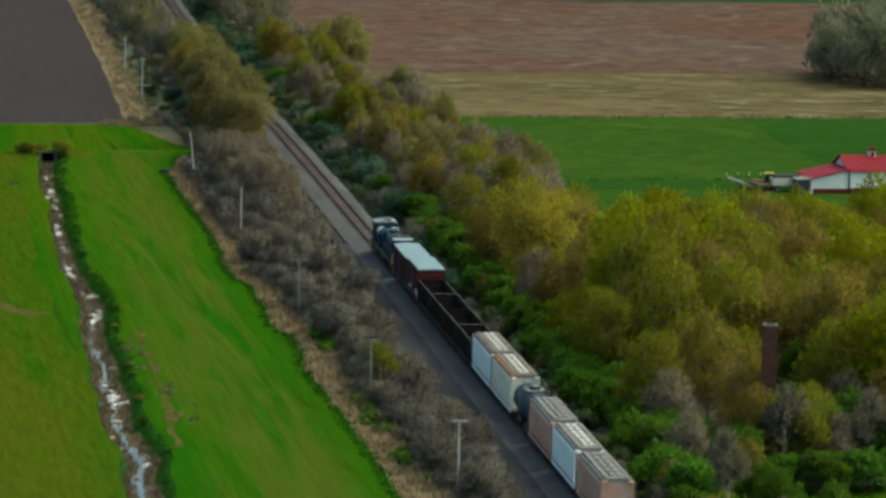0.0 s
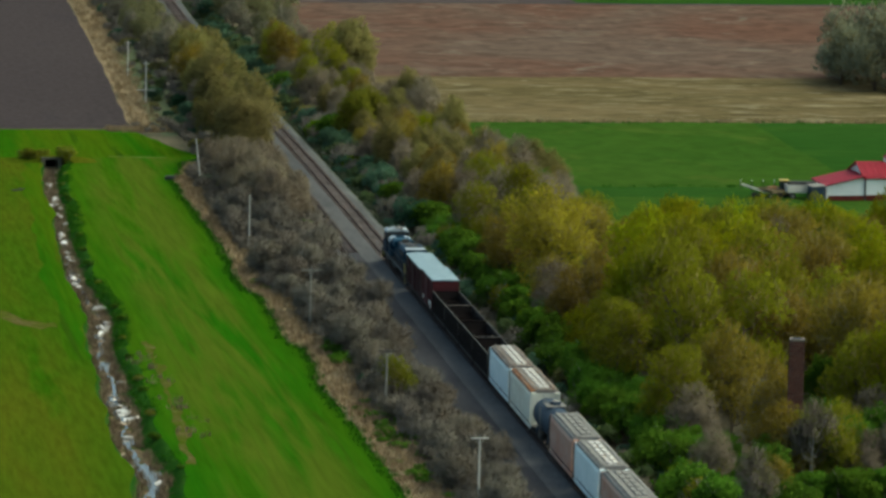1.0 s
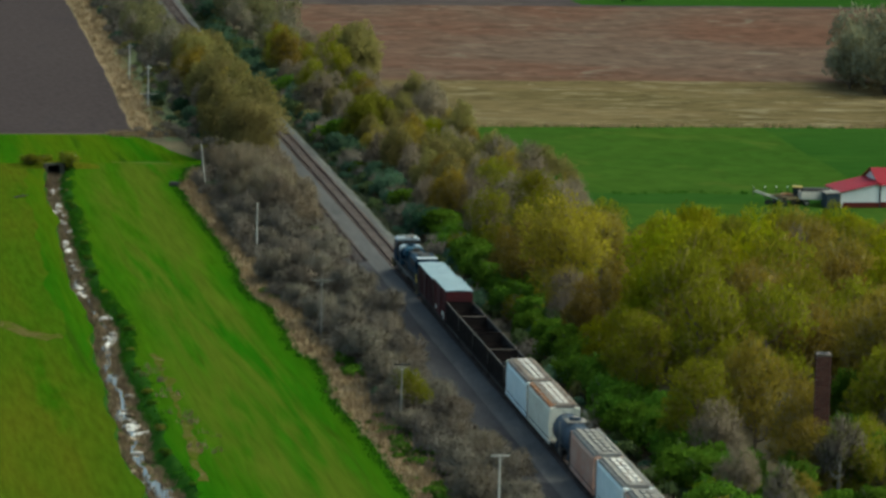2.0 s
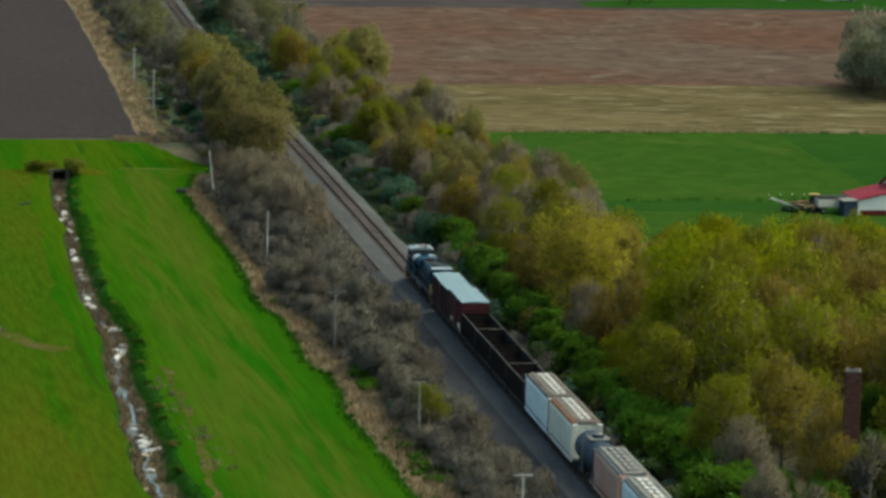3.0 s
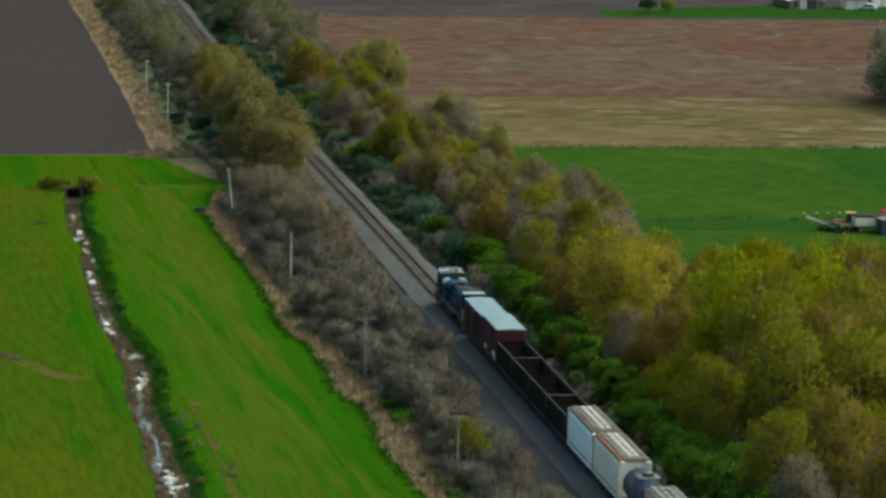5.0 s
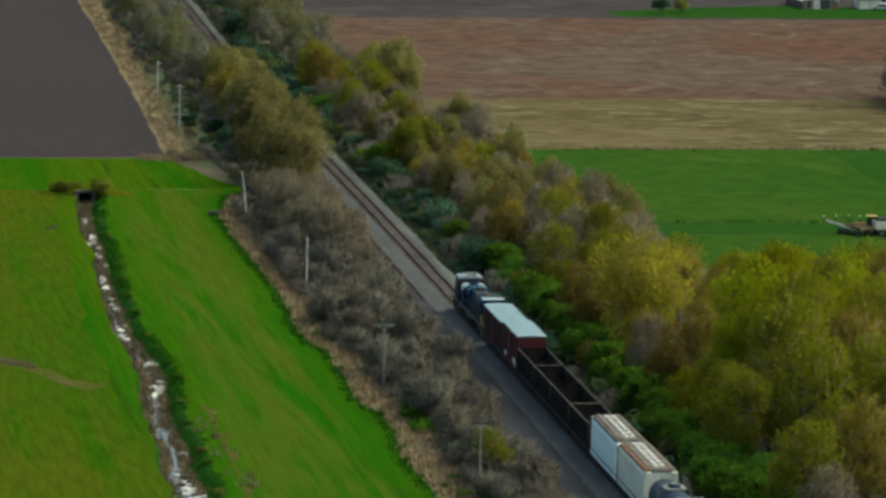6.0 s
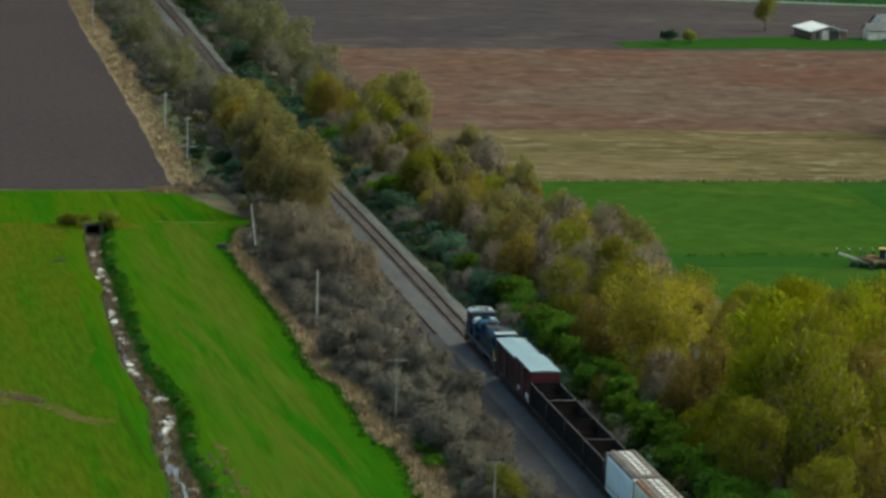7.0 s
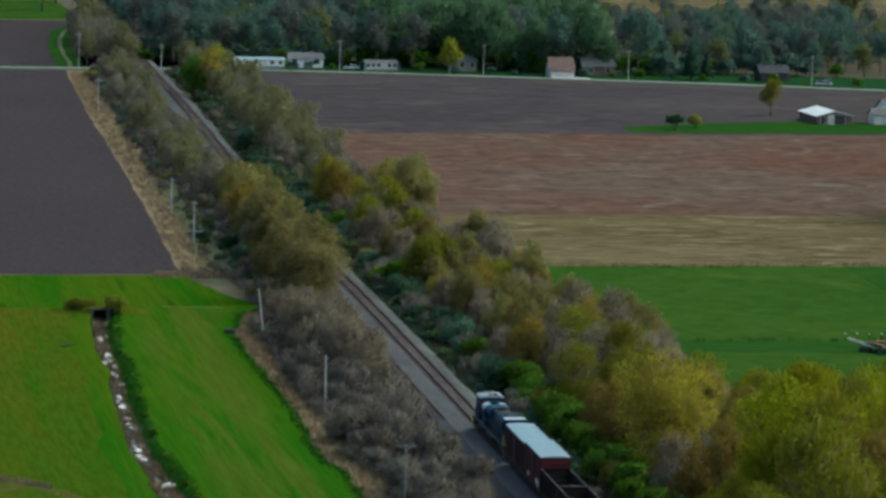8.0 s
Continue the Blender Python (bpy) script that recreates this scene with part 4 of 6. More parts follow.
# the belt further north on the east side
SDARK[0].at(track_x(13) + 7.8, 13, 0.95)
SDARK[1].at(track_x(20) + 8.3, 19, 0.85)
for x, y in scatter((20, 50, 15, 150, lambda x, y: 7.0 < x - track_x(y) and x < 47), 4.0, 1800, 8):
    off = x - track_x(y)
    if off < 9.2:
        sp, s = pick(rnd, [(STEAL, 2.5), (SGRN, 0.8), (SBARE, 3), (SLIME, 0.3)]), rnd.uniform(0.7, 1.0)
    else:
        sp, s = pick(rnd, [(SBRO, 2), (SOLI, 0.6), (SBARE, 2), (BARE, 3.5), (BRO, 3), (RUS, 2.5), (GRN, 0.4)]), 0
        s = rnd.uniform(0.9, 1.25) if sp in SOLI + SBARE + SBRO else rnd.uniform(0.5, 0.72)
    sp.at(x, y, s)
LIME[0].at(31.0, 107, 0.88, tall=0.9)
LIME[1].at(33.0, 112, 0.85, tall=0.92)
SGRN[0].at(28.4, 117, 1.2)
SDARK[0].at(27.6, 109, 0.8)
SLIME[0].at(27.0, 124, 1.1)
BARE[0].at(42.6, 114, 0.9)
BARE[2].at(44.5, 124, 0.95)
YEL[0].at(40.6, 96, 0.5)
SLIME[0].at(26.5, 80, 0.9)
SOLI[0].at(35, 78, 1.1)
BRO[0].at(42, 188, 1.0)
BRO[1].at(44.5, 200, 0.95)
OLI[2].at(41, 206, 0.85)
for x, y in scatter((25, 60, 150, 595, lambda x, y: 7.5 < x - track_x(y) < 19), 4.7, 1900, 9):
    off = x - track_x(y)
    if off < 9.0:
        sp, s = pick(rnd, [(SGRN, 1.5), (STEAL, 4), (SBARE, 1)]), rnd.uniform(0.8, 1.2)
    else:
        sp, s = pick(rnd, [(BARE, 6), (RUS, 1.2), (OLI, 1.2)]), rnd.uniform(0.5, 0.8)
    if y > 240:
        sp = pick(rnd, [(UGRN, 3), (STEAL, 0.6)]) if off < 8.8 else pick(rnd, [(NBARE, 6), (NOLI, 3)])
        s = rnd.uniform(0.9, 1.5) if off < 8.8 else s
    sp.at(x, y, s, stuff="far_trackside_thicket" if y > 240 else "")
for x, y in scatter((25, 60, 235, 590, lambda x, y: 4.8 < x - track_x(y) < 8.8), 3.0, 4000, 33):
    pick(rnd, [(UGRN, 8), (UBARE, 1)]).at(x, y, rnd.uniform(0.7, 1.4), stuff="far_trackside_thicket")
for x, y in scatter((6, 45, 135, 590, lambda x, y: plow_r(y) + (10.5 if y < 260 else 7.0) < x < track_x(y) - 6.5), 3.4, 4000, 34):
    pick(rnd, [(UBARE, 6), (UOLI, 1), (UGRN, 1)]).at(x, y, rnd.uniform(0.7, 1.2), stuff="far_trackside_thicket")
for x, y in scatter((15, 50, 614, 800, lambda x, y: -17 < x - track_x(y) < -5.5 and x > lane_x(y) + 7.5), 4.8, 900, 35):
    pick(rnd, [(NBARE, 6), (NOLI, 2)]).at(x, y, rnd.uniform(0.6, 0.95), stuff="far_trackside_thicket")
SDARK[0].at(38.9, 483, 0.55)
SDARK[1].at(36.1, 433, 0.4)
SDARK[0].at(19.8, 498, 0.4)
GRN[1].at(39, 500, 1.1)
RUS[0].at(43, 498, 0.9)
OLI[1].at(45, 505, 0.9)

TREE_ISLAND = [(143, 218, 1.0), (147, 208, 1.25), (152, 222, 1.35), (149, 232, 1.2), (157, 212, 1.4), (160, 228, 1.3), (166, 216, 1.4), (145.5, 226, 0.9), (172, 225, 1.3), (153, 203, 1.0)]
POLES = [(0.75, 65), (0, 0), (-1.2, -68), (-1.2, -125), (-0.15, -173)]
# west side: brush strip, then trees towards the north
def brush(x, y):
    return wheat_r(y) + tan_w(y) + 0.9 < x < track_x(y) - (8.9 if -135 < y < -70 else 7.2) and not any(abs(x - px) < 1.7 and py - 20 < y < py + 1.5 for px, py in POLES)
for x, y in scatter((-4, 18, -215, 95, brush), 2.7, 5000, 12):
    if -185 < y < 30 and rnd.random() < 0.6:
        pick(rnd, [(SBARE, 6), (STAN, 3 if y > -95 else 14)]).at(x, y, rnd.uniform(0.65, 1.2), tall=rnd.uniform(0.85, 1.2))
    else:
        pick(rnd, [(UBARE, 9), (UOLI, 0.15)]).at(x, y, rnd.uniform(0.8, 1.35), stuff="brush_thicket")
for x, y in scatter((-4, 22, -215, 135, lambda x, y: wheat_r(min(y, 90)) + tan_w(y) + 0.5 < x < track_x(y) - 6.9), 2.3, 6000, 31):
    pick(rnd, [(UBARE, 9), (UOLI, 0.5), (UGRN, 0.25)]).at(x, y, rnd.uniform(0.45, 0.8), stuff="brush_thicket")
for x, y in scatter((10, 50, -205, 240, lambda x, y: (5.6 if y < 8 else 4.3) < x - track_x(y) < (9 if y < 10 else 19) and x < 47), 2.6, 6000, 32):
    off = x - track_x(y)
    sp = pick(rnd, [(UGRN, 7), (UBARE, 2)]) if off < 8 else pick(rnd, [(UGRN, 2), (UBARE, 3), (UOLI, 3)])
    sp.at(x, y, rnd.uniform(0.4, 0.7) if off < 6 else rnd.uniform(0.6, 1.2) if y < 15 else rnd.uniform(0.9, 1.6), stuff="track_undergrowth")
for x, y, s in ((2.5, -8, 0.6), (4.5, -13, 0.6), (0.5, -82, 0.5), (9, 8, 0.7), (10, 4, 0.6)):
    SGRN[rnd.randrange(3)].at(x, y, s * 0.8)
for x, y in scatter((3, 16, 12, 84, lambda x, y: (3.0 if y > 40 else 5.5) < x < track_x(y) - 8.6), 3.1, 1100, 14):
    BARE[rnd.randrange(3)].at(x, y, rnd.uniform(0.5, 0.76) if y < 62 else rnd.uniform(0.4, 0.52))
BIGOLI[0].at(11.0, 91, 1.0, 0, tall=0.84)
BRO[0].at(7.5, 104, 0.85)
BRO[1].at(13.5, 108, 0.9)
for x, y, s in ((10.5, 130, 0.8), (14.5, 142, 0.85), (13.5, 158, 0.8), (16, 172, 0.85), (14, 190, 0.85), (18, 205, 0.8), (16, 222, 0.75)):
    BRO[rnd.randrange(2)].at(x, y, s)
for x, y in scatter((6, 40, 110, 590, lambda x, y: plow_r(y) + (12.3 if y < 260 else 8.5) < x < track_x(y) - (7.0 if y < 240 else 6.4)), 4.6, 3500, 15):
    sp = pick(rnd, [(BRO, 6), (BARE, 5), (RUS, 3)] if y < 320 else [(BARE, 6), (RUS, 3), (OLI, 2)])
    if y > 230:
        sp = pick(rnd, [(NBARE, 6), (NOLI, 5 if y < 330 else 1.5)])
    sp.at(x, y, rnd.uniform(0.55, 0.85) if y < 250 else rnd.uniform(0.42, 0.66), stuff="far_trackside_thicket" if y > 230 else "")
for x, y in scatter((-4, 30, 110, 590, lambda x, y: plow_r(y) + (9.2 if y < 260 else 5.5) < x < plow_r(y) + (12.5 if y < 260 else 9.5)), 4.2, 900, 16):
    pick(rnd, [(UBARE, 4), (UOLI, 2), (UGRN, 3)]).at(x, y, rnd.uniform(0.6, 1.1), stuff="far_trackside_thicket" if y > 200 else "")

SDARK[1].at(8.0, 166, 0.7)
STEAL[0].at(9.0, 153, 0.8)
SDARK[0].at(10.5, 146, 0.6)
STEAL[1].at(5.6, 184, 0.6)
# shrubs and dead growth on the verge beside the plowed field
for x, y in scatter((2, 14, 140, 262, lambda x, y: plow_r(y) + 5.5 < x < plow_r(y) + 10.5), 3.0, 500, 43):
    pick(rnd, [(UGRN, 4), (UBARE, 3), (UOLI, 1)]).at(x, y, rnd.uniform(0.3, 0.7), stuff="far_trackside_thicket")
for x, y in scatter((-3, 9, 134, 141, lambda x, y: True), 2.2, 80, 44):
    UBARE[rnd.randrange(3)].at(x, y, rnd.uniform(0.3, 0.55), stuff="far_trackside_thicket")

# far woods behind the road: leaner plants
FAR = ([tree(200 + i, "far tree with haze in its leaf colour", "haze", h=17, r=5.5, nl=900, leaf=0.8, nt=50, tw=2.4, twig=M_TWIGFAR, group="far woods") for i in range(3)]
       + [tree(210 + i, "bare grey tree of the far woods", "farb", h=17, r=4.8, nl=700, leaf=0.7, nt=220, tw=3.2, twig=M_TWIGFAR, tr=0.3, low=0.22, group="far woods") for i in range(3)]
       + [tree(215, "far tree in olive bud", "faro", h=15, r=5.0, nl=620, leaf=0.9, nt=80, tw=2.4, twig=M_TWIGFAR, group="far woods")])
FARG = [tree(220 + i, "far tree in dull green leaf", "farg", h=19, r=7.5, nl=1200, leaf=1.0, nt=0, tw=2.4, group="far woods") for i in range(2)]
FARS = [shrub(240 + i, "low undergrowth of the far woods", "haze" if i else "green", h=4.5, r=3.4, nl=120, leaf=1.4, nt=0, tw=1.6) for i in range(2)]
ISL = [tree(260 + i, "dense grey-green tree clump in the field", "grove", h=11, r=5.8, nl=1100, leaf=0.6, nt=700, tw=1.8, low=0.02, group="field trees", lobes=14) for i in range(2)]
FARO = [tree(225, "small far tree in olive leaf", "olive", h=9.5, r=3.8, nl=600, leaf=0.7, nt=200, tw=2.0, bark=M_PALEBARK, group="far woods")]
FARC = [tree(230, "dark green conifer behind the road", "dark", h=11, r=2.6, nl=600, leaf=0.8, nt=0, tw=2, cone=True, group="far woods")]
FARB = [tree(235, "far tree in white blossom", "blossom", h=13, r=2.6, nl=350, leaf=0.7, nt=200, tw=2, group="far woods", lobes=5)]
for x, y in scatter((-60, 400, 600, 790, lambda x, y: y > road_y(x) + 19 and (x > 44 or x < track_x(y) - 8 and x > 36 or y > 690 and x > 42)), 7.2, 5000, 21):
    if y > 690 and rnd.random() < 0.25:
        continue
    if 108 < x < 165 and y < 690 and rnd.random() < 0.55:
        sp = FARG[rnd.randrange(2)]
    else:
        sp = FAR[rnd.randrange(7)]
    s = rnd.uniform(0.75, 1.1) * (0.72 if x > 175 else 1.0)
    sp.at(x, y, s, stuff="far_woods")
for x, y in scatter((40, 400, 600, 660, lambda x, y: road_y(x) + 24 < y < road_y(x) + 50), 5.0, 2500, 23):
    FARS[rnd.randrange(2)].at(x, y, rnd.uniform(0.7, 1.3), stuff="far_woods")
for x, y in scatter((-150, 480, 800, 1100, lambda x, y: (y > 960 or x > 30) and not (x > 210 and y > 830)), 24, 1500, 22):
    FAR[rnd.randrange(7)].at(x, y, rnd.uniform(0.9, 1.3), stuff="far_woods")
FARO[0].at(121, 597.5, 1.0)
FARB[0].at(168, 602, 1.0)
FARC[0].at(186, 584, 1.0)
FARC[0].at(191, 586, 0.7)
FARC[0].at(143, 605, 0.8)
OLI[0].at(177, 462, 0.62)
SOLI[0].at(149, 424, 0.9)
SDARK[0].at(143, 420, 0.8)
for x, y, s in TREE_ISLAND:
    ISL[rnd.randrange(2)].at(x, y, s)
for y0, y1, k in ((-168, -118, 46), (-40, -30, 6)):
    for _ in range(k):
        y = rnd.uniform(y0, y1)
        LGRN[rnd.randrange(2)].at(wheat_r(y) + rnd.uniform(1.2, 5.4), y, rnd.uniform(0.4, 0.85), tall=0.8, stuff="track_undergrowth")
for x in (60, 66, 77, 84, 90, 99, 108, 114, 124, 133, 139, 150, 158, 165, 172, 181, 189, 199, 207, 220, 228):
    FARS[rnd.randrange(2)].at(x, road_y(x) + rnd.uniform(9, 13), rnd.uniform(0.3, 0.6), stuff="far_woods")
for _ in range(30):
    y = rnd.uniform(-97, -79)
    LGRN[rnd.randrange(2)].at(-0.6 + 0.04 * (y + 88) + rnd.uniform(-0.8, 0.8), y, rnd.uniform(0.55, 0.85), stuff="track_undergrowth")
join_heap("far_woods", "dense spring woods behind the road, coloured with haze", "woods")
join_heap("far_trackside_thicket", "bare brown trees and shrubs lining the far track", "trees")
join_heap("track_undergrowth", "low green and brown undergrowth beside the track", "undergrowth")
join_heap("brush_thicket", "thicket of bare grey-brown shrubs beside the track", "shrubs")

# ---------------------------------------------------------------- the train
def bogie(parent, y, z0=0.0):
    tk = part("bogie", Shape().box((-0.95, y, 0.52), (0.16, 2.1, 0.28)).box((0.95, y, 0.52), (0.16, 2.1, 0.28)).box((0, y, 0.6), (1.9, 0.5, 0.3)), M_TRUCK, parent, bevel=0.04)
    for dy in (-0.9, 0.9):
        w = Shape()
        w.tube((-0.8, y + dy, 0.46), (0.8, y + dy, 0.46), 0.08, n=8)
        for sx in (-0.75, 0.75):
            w.tube((sx - 0.06, y + dy, 0.46), (sx + 0.06, y + dy, 0.46), 0.45, n=16)
        part("wheelset", w, M_TRUCK, tk)


def couplers(parent, half):
    for s in (-1, 1):
        part("coupler", Shape().box((0, s * (half + 0.28), 0.9), (0.28, 0.62, 0.28)), M_TRUCK, parent, bevel=0.04)


def ladder(parent, x, y, z0, z1, mat):
    s = Shape()
    for dy in (-0.2, 0.2):
        s.box((x, y + dy, (z0 + z1) / 2), (0.05, 0.05, z1 - z0))
    z = z0 + 0.2
    while z < z1:
        s.box((x, y, z), (0.04, 0.4, 0.04))
        z += 0.38
    part("ladder", s, mat, parent)


def place(y_front, length):
    yc = y_front - length / 2
    return pose(track_x(yc), yc, RAIL_TOP, 0, 0, TRACK_TURN)


def boxcar(y_front, length, top, paint, label):
    ob = thing("boxcar", label, "freight car", "cars of the freight train", m=place(y_front, length))
    h, w = length / 2, 1.52
    body = part("body", Shape().box((0, 0, (1.05 + top) / 2), (2 * w, length, top - 1.05)), paint, ob, bevel=0.03)
    n = int(length / 0.95)
    for s in (-1, 1):
        for i in range(n + 1):
            y = -h + length * i / n
            if abs(y) > 1.3:
                part("side_post", Shape().box((s * (w + 0.03), y * 0.992, (1.15 + top - 0.15) / 2), (0.06, 0.1, top - 1.3)), paint, body)
        part("door", Shape().box((s * (w + 0.07), 0, (1.1 + top - 0.25) / 2), (0.08, 2.5, top - 1.45)).box((s * (w + 0.12), 0.9, (1.1 + top) / 2), (0.04, 0.07, top - 1.7)).box((s * (w + 0.12), -0.9, (1.1 + top) / 2), (0.04, 0.07, top - 1.7)), paint, ob, bevel=0.015)
        for dz in (1.12, top - 0.22):
            part("door_track", Shape().box((s * (w + 0.08), 0.6, dz), (0.07, 4.6, 0.09)), M_TRUCK, ob)
        part("sill", Shape().box((s * (w - 0.05), 0, 0.98), (0.14, length - 0.3, 0.24)), M_TRUCK, ob)
        ladder(ob, s * (w + 0.08), -s * (h - 0.5), 0.7, top - 0.1, M_RIM)
    roof = part("roof", Shape().prism([(-1.62, top - 0.06), (1.62, top - 0.06), (1.62, top + 0.03), (0, top + 0.17), (-1.62, top + 0.03)], -h - 0.06, h + 0.06), M_GALV, ob, "pale galvanised steel roof")
    for i in range(1, n):
        y = -h + length * i / n
        s = Shape()
        for sx in (-1, 1):
            s.prism([(sx * 1.6, top + 0.03), (sx * 1.6, top + 0.08), (0, top + 0.22), (0, top + 0.17)], y - 0.035, y + 0.035)
        part("roof_seam", s, M_GALV, roof)
    for s in (-1, 1):
        part("end_panel", Shape().box((0, s * (h + 0.03), top - 0.75), (2.7, 0.07, 0.12)).box((0, s * (h + 0.03), top - 1.5), (2.7, 0.07, 0.12)).box((0, s * (h + 0.03), top - 2.2), (2.7, 0.07, 0.12)), paint, ob)
        part("crossover_step", Shape().box((0, s * (h + 0.18), 1.25), (2.0, 0.3, 0.05)), M_RIM, ob)
        bogie(ob, s * (h - 1.9))
    part("underframe", Shape().box((0, 0, 0.85), (0.6, length - 0.4, 0.36)).box((0, 1.2, 0.65), (1.6, 2.2, 0.3)), M_TRUCK, ob)
    couplers(ob, h)
    if paint is M_RED:
        for y, z, a, q in ((-2.9, 1.75, 1.3, 0.55), (-3.9, 1.6, 0.5, 0.8), (2.6, 1.7, 1.1, 0.5)):
            part("faded_marking", Shape().box((-w - 0.075, y, z), (0.02, a, q)), M_CREAMCAR, body, "pale faded paint marking")
    return ob


def open_hopper(y_front, length, top, label, bright_end):
    ob = thing("open_hopper", label, "freight car", "cars of the freight train", m=place(y_front, length))
    h, w, t = length / 2, 1.56, 0.09
    for s in (-1, 1):
        wall = part("side_wall", Shape().box((s * (w - t / 2), 0, (1.1 + top) / 2), (t, length, top - 1.1)), M_COAL, ob)
        n = int(length / 1.2)
        for i in range(n + 1):
            part("rib", Shape().box((s * (w + 0.05), (-h + 0.06) + (length - 0.12) * i / n, (1.15 + top) / 2), (0.1, 0.12, top - 1.2)), M_COAL, wall)
        part("top_rail", Shape().box((s * (w - 0.02), 0, top + 0.05), (0.10, length + 0.02, 0.10)), M_RIM, ob, "scraped bare-metal top rail", bevel=0.02)
        part("sill", Shape().box((s * (w - 0.06), 0, 1.02), (0.16, length - 0.2, 0.24)), M_TRUCK, ob)
        part("end_wall", Shape().box((0, s * (h - t / 2), (1.9 + top) / 2), (2 * w - 2 * t, t, top - 1.9)), M_COAL, ob)
        part("end_rail", Shape().box((0, s * (h - 0.06), top + 0.045), (2 * w - 0.2, 0.16, 0.13)), M_RIM if bright_end and s < 0 else M_COALIN, ob, "scraped bare-metal end rail" if bright_end and s < 0 else "dark rusty end rail", bevel=0.02)
        for sx in (-1, 1):
            part("corner_post", Shape().box((sx * (w + 0.05), s * (h - 0.1), (1.9 + top) / 2), (0.12, 0.2, top - 1.9)), M_RIM if s < 0 else M_COAL, ob, "scraped corner post" if s < 0 else "")
        part("slope_sheet", Shape().prism([(s * (h - t), 2.6), (s * (h - 2.6), 1.15), (s * (h - 2.6), 1.08), (s * (h - t), 2.5)], -w + t, w - t, axis="x"), M_COALIN, ob)
        bogie(ob, s * (h - 1.5))
        ladder(ob, s * (w + 0.1), -s * (h - 0.5), 0.7, top, M_COAL)
    part("floor", Shape().box((0, 0, 1.1), (2 * w - 2 * t, length - 5.2, 0.08)), M_COALIN, ob)
    part("cross_brace", Shape().box((0, 0, top - 0.5), (2 * w - 2 * t, 0.14, 0.14)), M_COALIN, ob)
    for y in (-1.4, 1.4):
        part("chute", Shape().prism([(-1.1, 1.05), (1.1, 1.05), (0.7, 0.35), (-0.7, 0.35)], y - 0.9, y + 0.9), M_COAL, ob)
    part("underframe", Shape().box((0, 0, 0.85), (0.5, length - 0.3, 0.34)), M_TRUCK, ob)
    couplers(ob, h)
    return ob


def covered_hopper(y_front, length, top, side, roofmat, hatch, label, edge=None):
    ob = thing("covered_hopper", label, "freight car", "cars of the freight train", m=place(y_front, length))
    h = length / 2
    sec = [(-1.2, 1.05), (-1.5, 1.35), (-1.56, 2.4), (-1.53, top - 0.62), (-1.42, top - 0.34), (1.42, top - 0.34), (1.53, top - 0.62), (1.56, 2.4), (1.5, 1.35), (1.2, 1.05)]
    part("body", Shape().prism(sec, -h + 0.55, h - 0.55), side, ob, smooth=False)
    roof = part("roof", Shape().prism([(-1.44, top - 0.36), (1.44, top - 0.36), (1.36, top - 0.14), (0.75, top), (-0.75, top), (-1.36, top - 0.14)], -h + 0.5, h - 0.5), roofmat, ob, "rust-streaked roof" if roofmat is M_RUSTROOF else "dull grey roof")
    n = int((length - 1.4) / 1.75)
    for i in range(n):
        y = -h + 1.1 + (length - 2.2) * (i + 0.5) / n
        for hx in (-0.3, 0.3):
            part("hatch", Shape().box((hx, y, top + 0.07), (0.46, 0.74 * (length - 2.2) / n, 0.14)), hatch, roof, "white roof hatch" if hatch is M_HATCH else "", bevel=0.03)
    if edge:
        for s in (-1, 1):
            part("roof_edge", Shape().prism([(s * 1.46, top - 0.38), (s * 1.38, top - 0.11), (s * 0.85, top + 0.015), (s * 0.85, top - 0.04), (s * 1.3, top - 0.2)], -h + 0.49, h - 0.49), edge if s < 0 else roofmat, ob, "orange rusted roof edge" if edge is M_ORANGE and s < 0 else "dull rusty roof edge")
    for s in (-1, 1):
        part("roof_walk", Shape().box((s * 0.98, 0, top + 0.06), (0.26, length - 1.0, 0.04)), M_RUSTROOF if roofmat is M_RUSTROOF else M_GREYROOF, ob, "grating roof walk")
        part("side_sill", Shape().box((s * 1.5, 0, 1.0), (0.12, length - 0.2, 0.3)), side, ob)
        part("end_sheet", Shape().prism([(s * (h - 0.53), top - 0.4), (s * (h - 0.53), 1.9), (s * (h - 1.9), 1.1), (s * (h - 1.9), top - 0.4)], -1.4, 1.4, axis="x"), side, ob)
        part("end_platform", Shape().box((0, s * (h - 0.25), 1.12), (2.9, 0.7, 0.1)), M_GREYROOF, ob)
        for sx in (-1, 1):
            part("end_post", Shape().box((sx * 1.4, s * (h - 0.1), (1.1 + top - 0.4) / 2), (0.1, 0.1, top - 1.5)), side, ob)
            part("roof_end_bracket", Shape().box((sx * 1.2, s * (h - 0.3), top - 0.3), (0.5, 0.5, 0.08)), side, ob)
        k = int(length / 1.6)
        for i in range(1, k):
            part("side_stake", Shape().box((s * 1.57, -h + 0.6 + (length - 1.2) * i / k, 2.75), (0.05, 0.09, top - 2.1)), side, ob)
        ladder(ob, s * 1.58, -s * (h - 0.3), 0.7, top - 0.3, M_RIM)
        bogie(ob, s * (h - 1.6))
    for y in (-length * 0.16, length * 0.16):
        part("bay_chute", Shape().prism([(-1.25, 1.1), (1.25, 1.1), (0.45, 0.3), (-0.45, 0.3)], y - 1.3, y + 1.3), side, ob)
    part("underframe", Shape().box((0, 0, 0.88), (0.5, length - 0.2, 0.3)), M_TRUCK, ob)
    couplers(ob, h)
    return ob


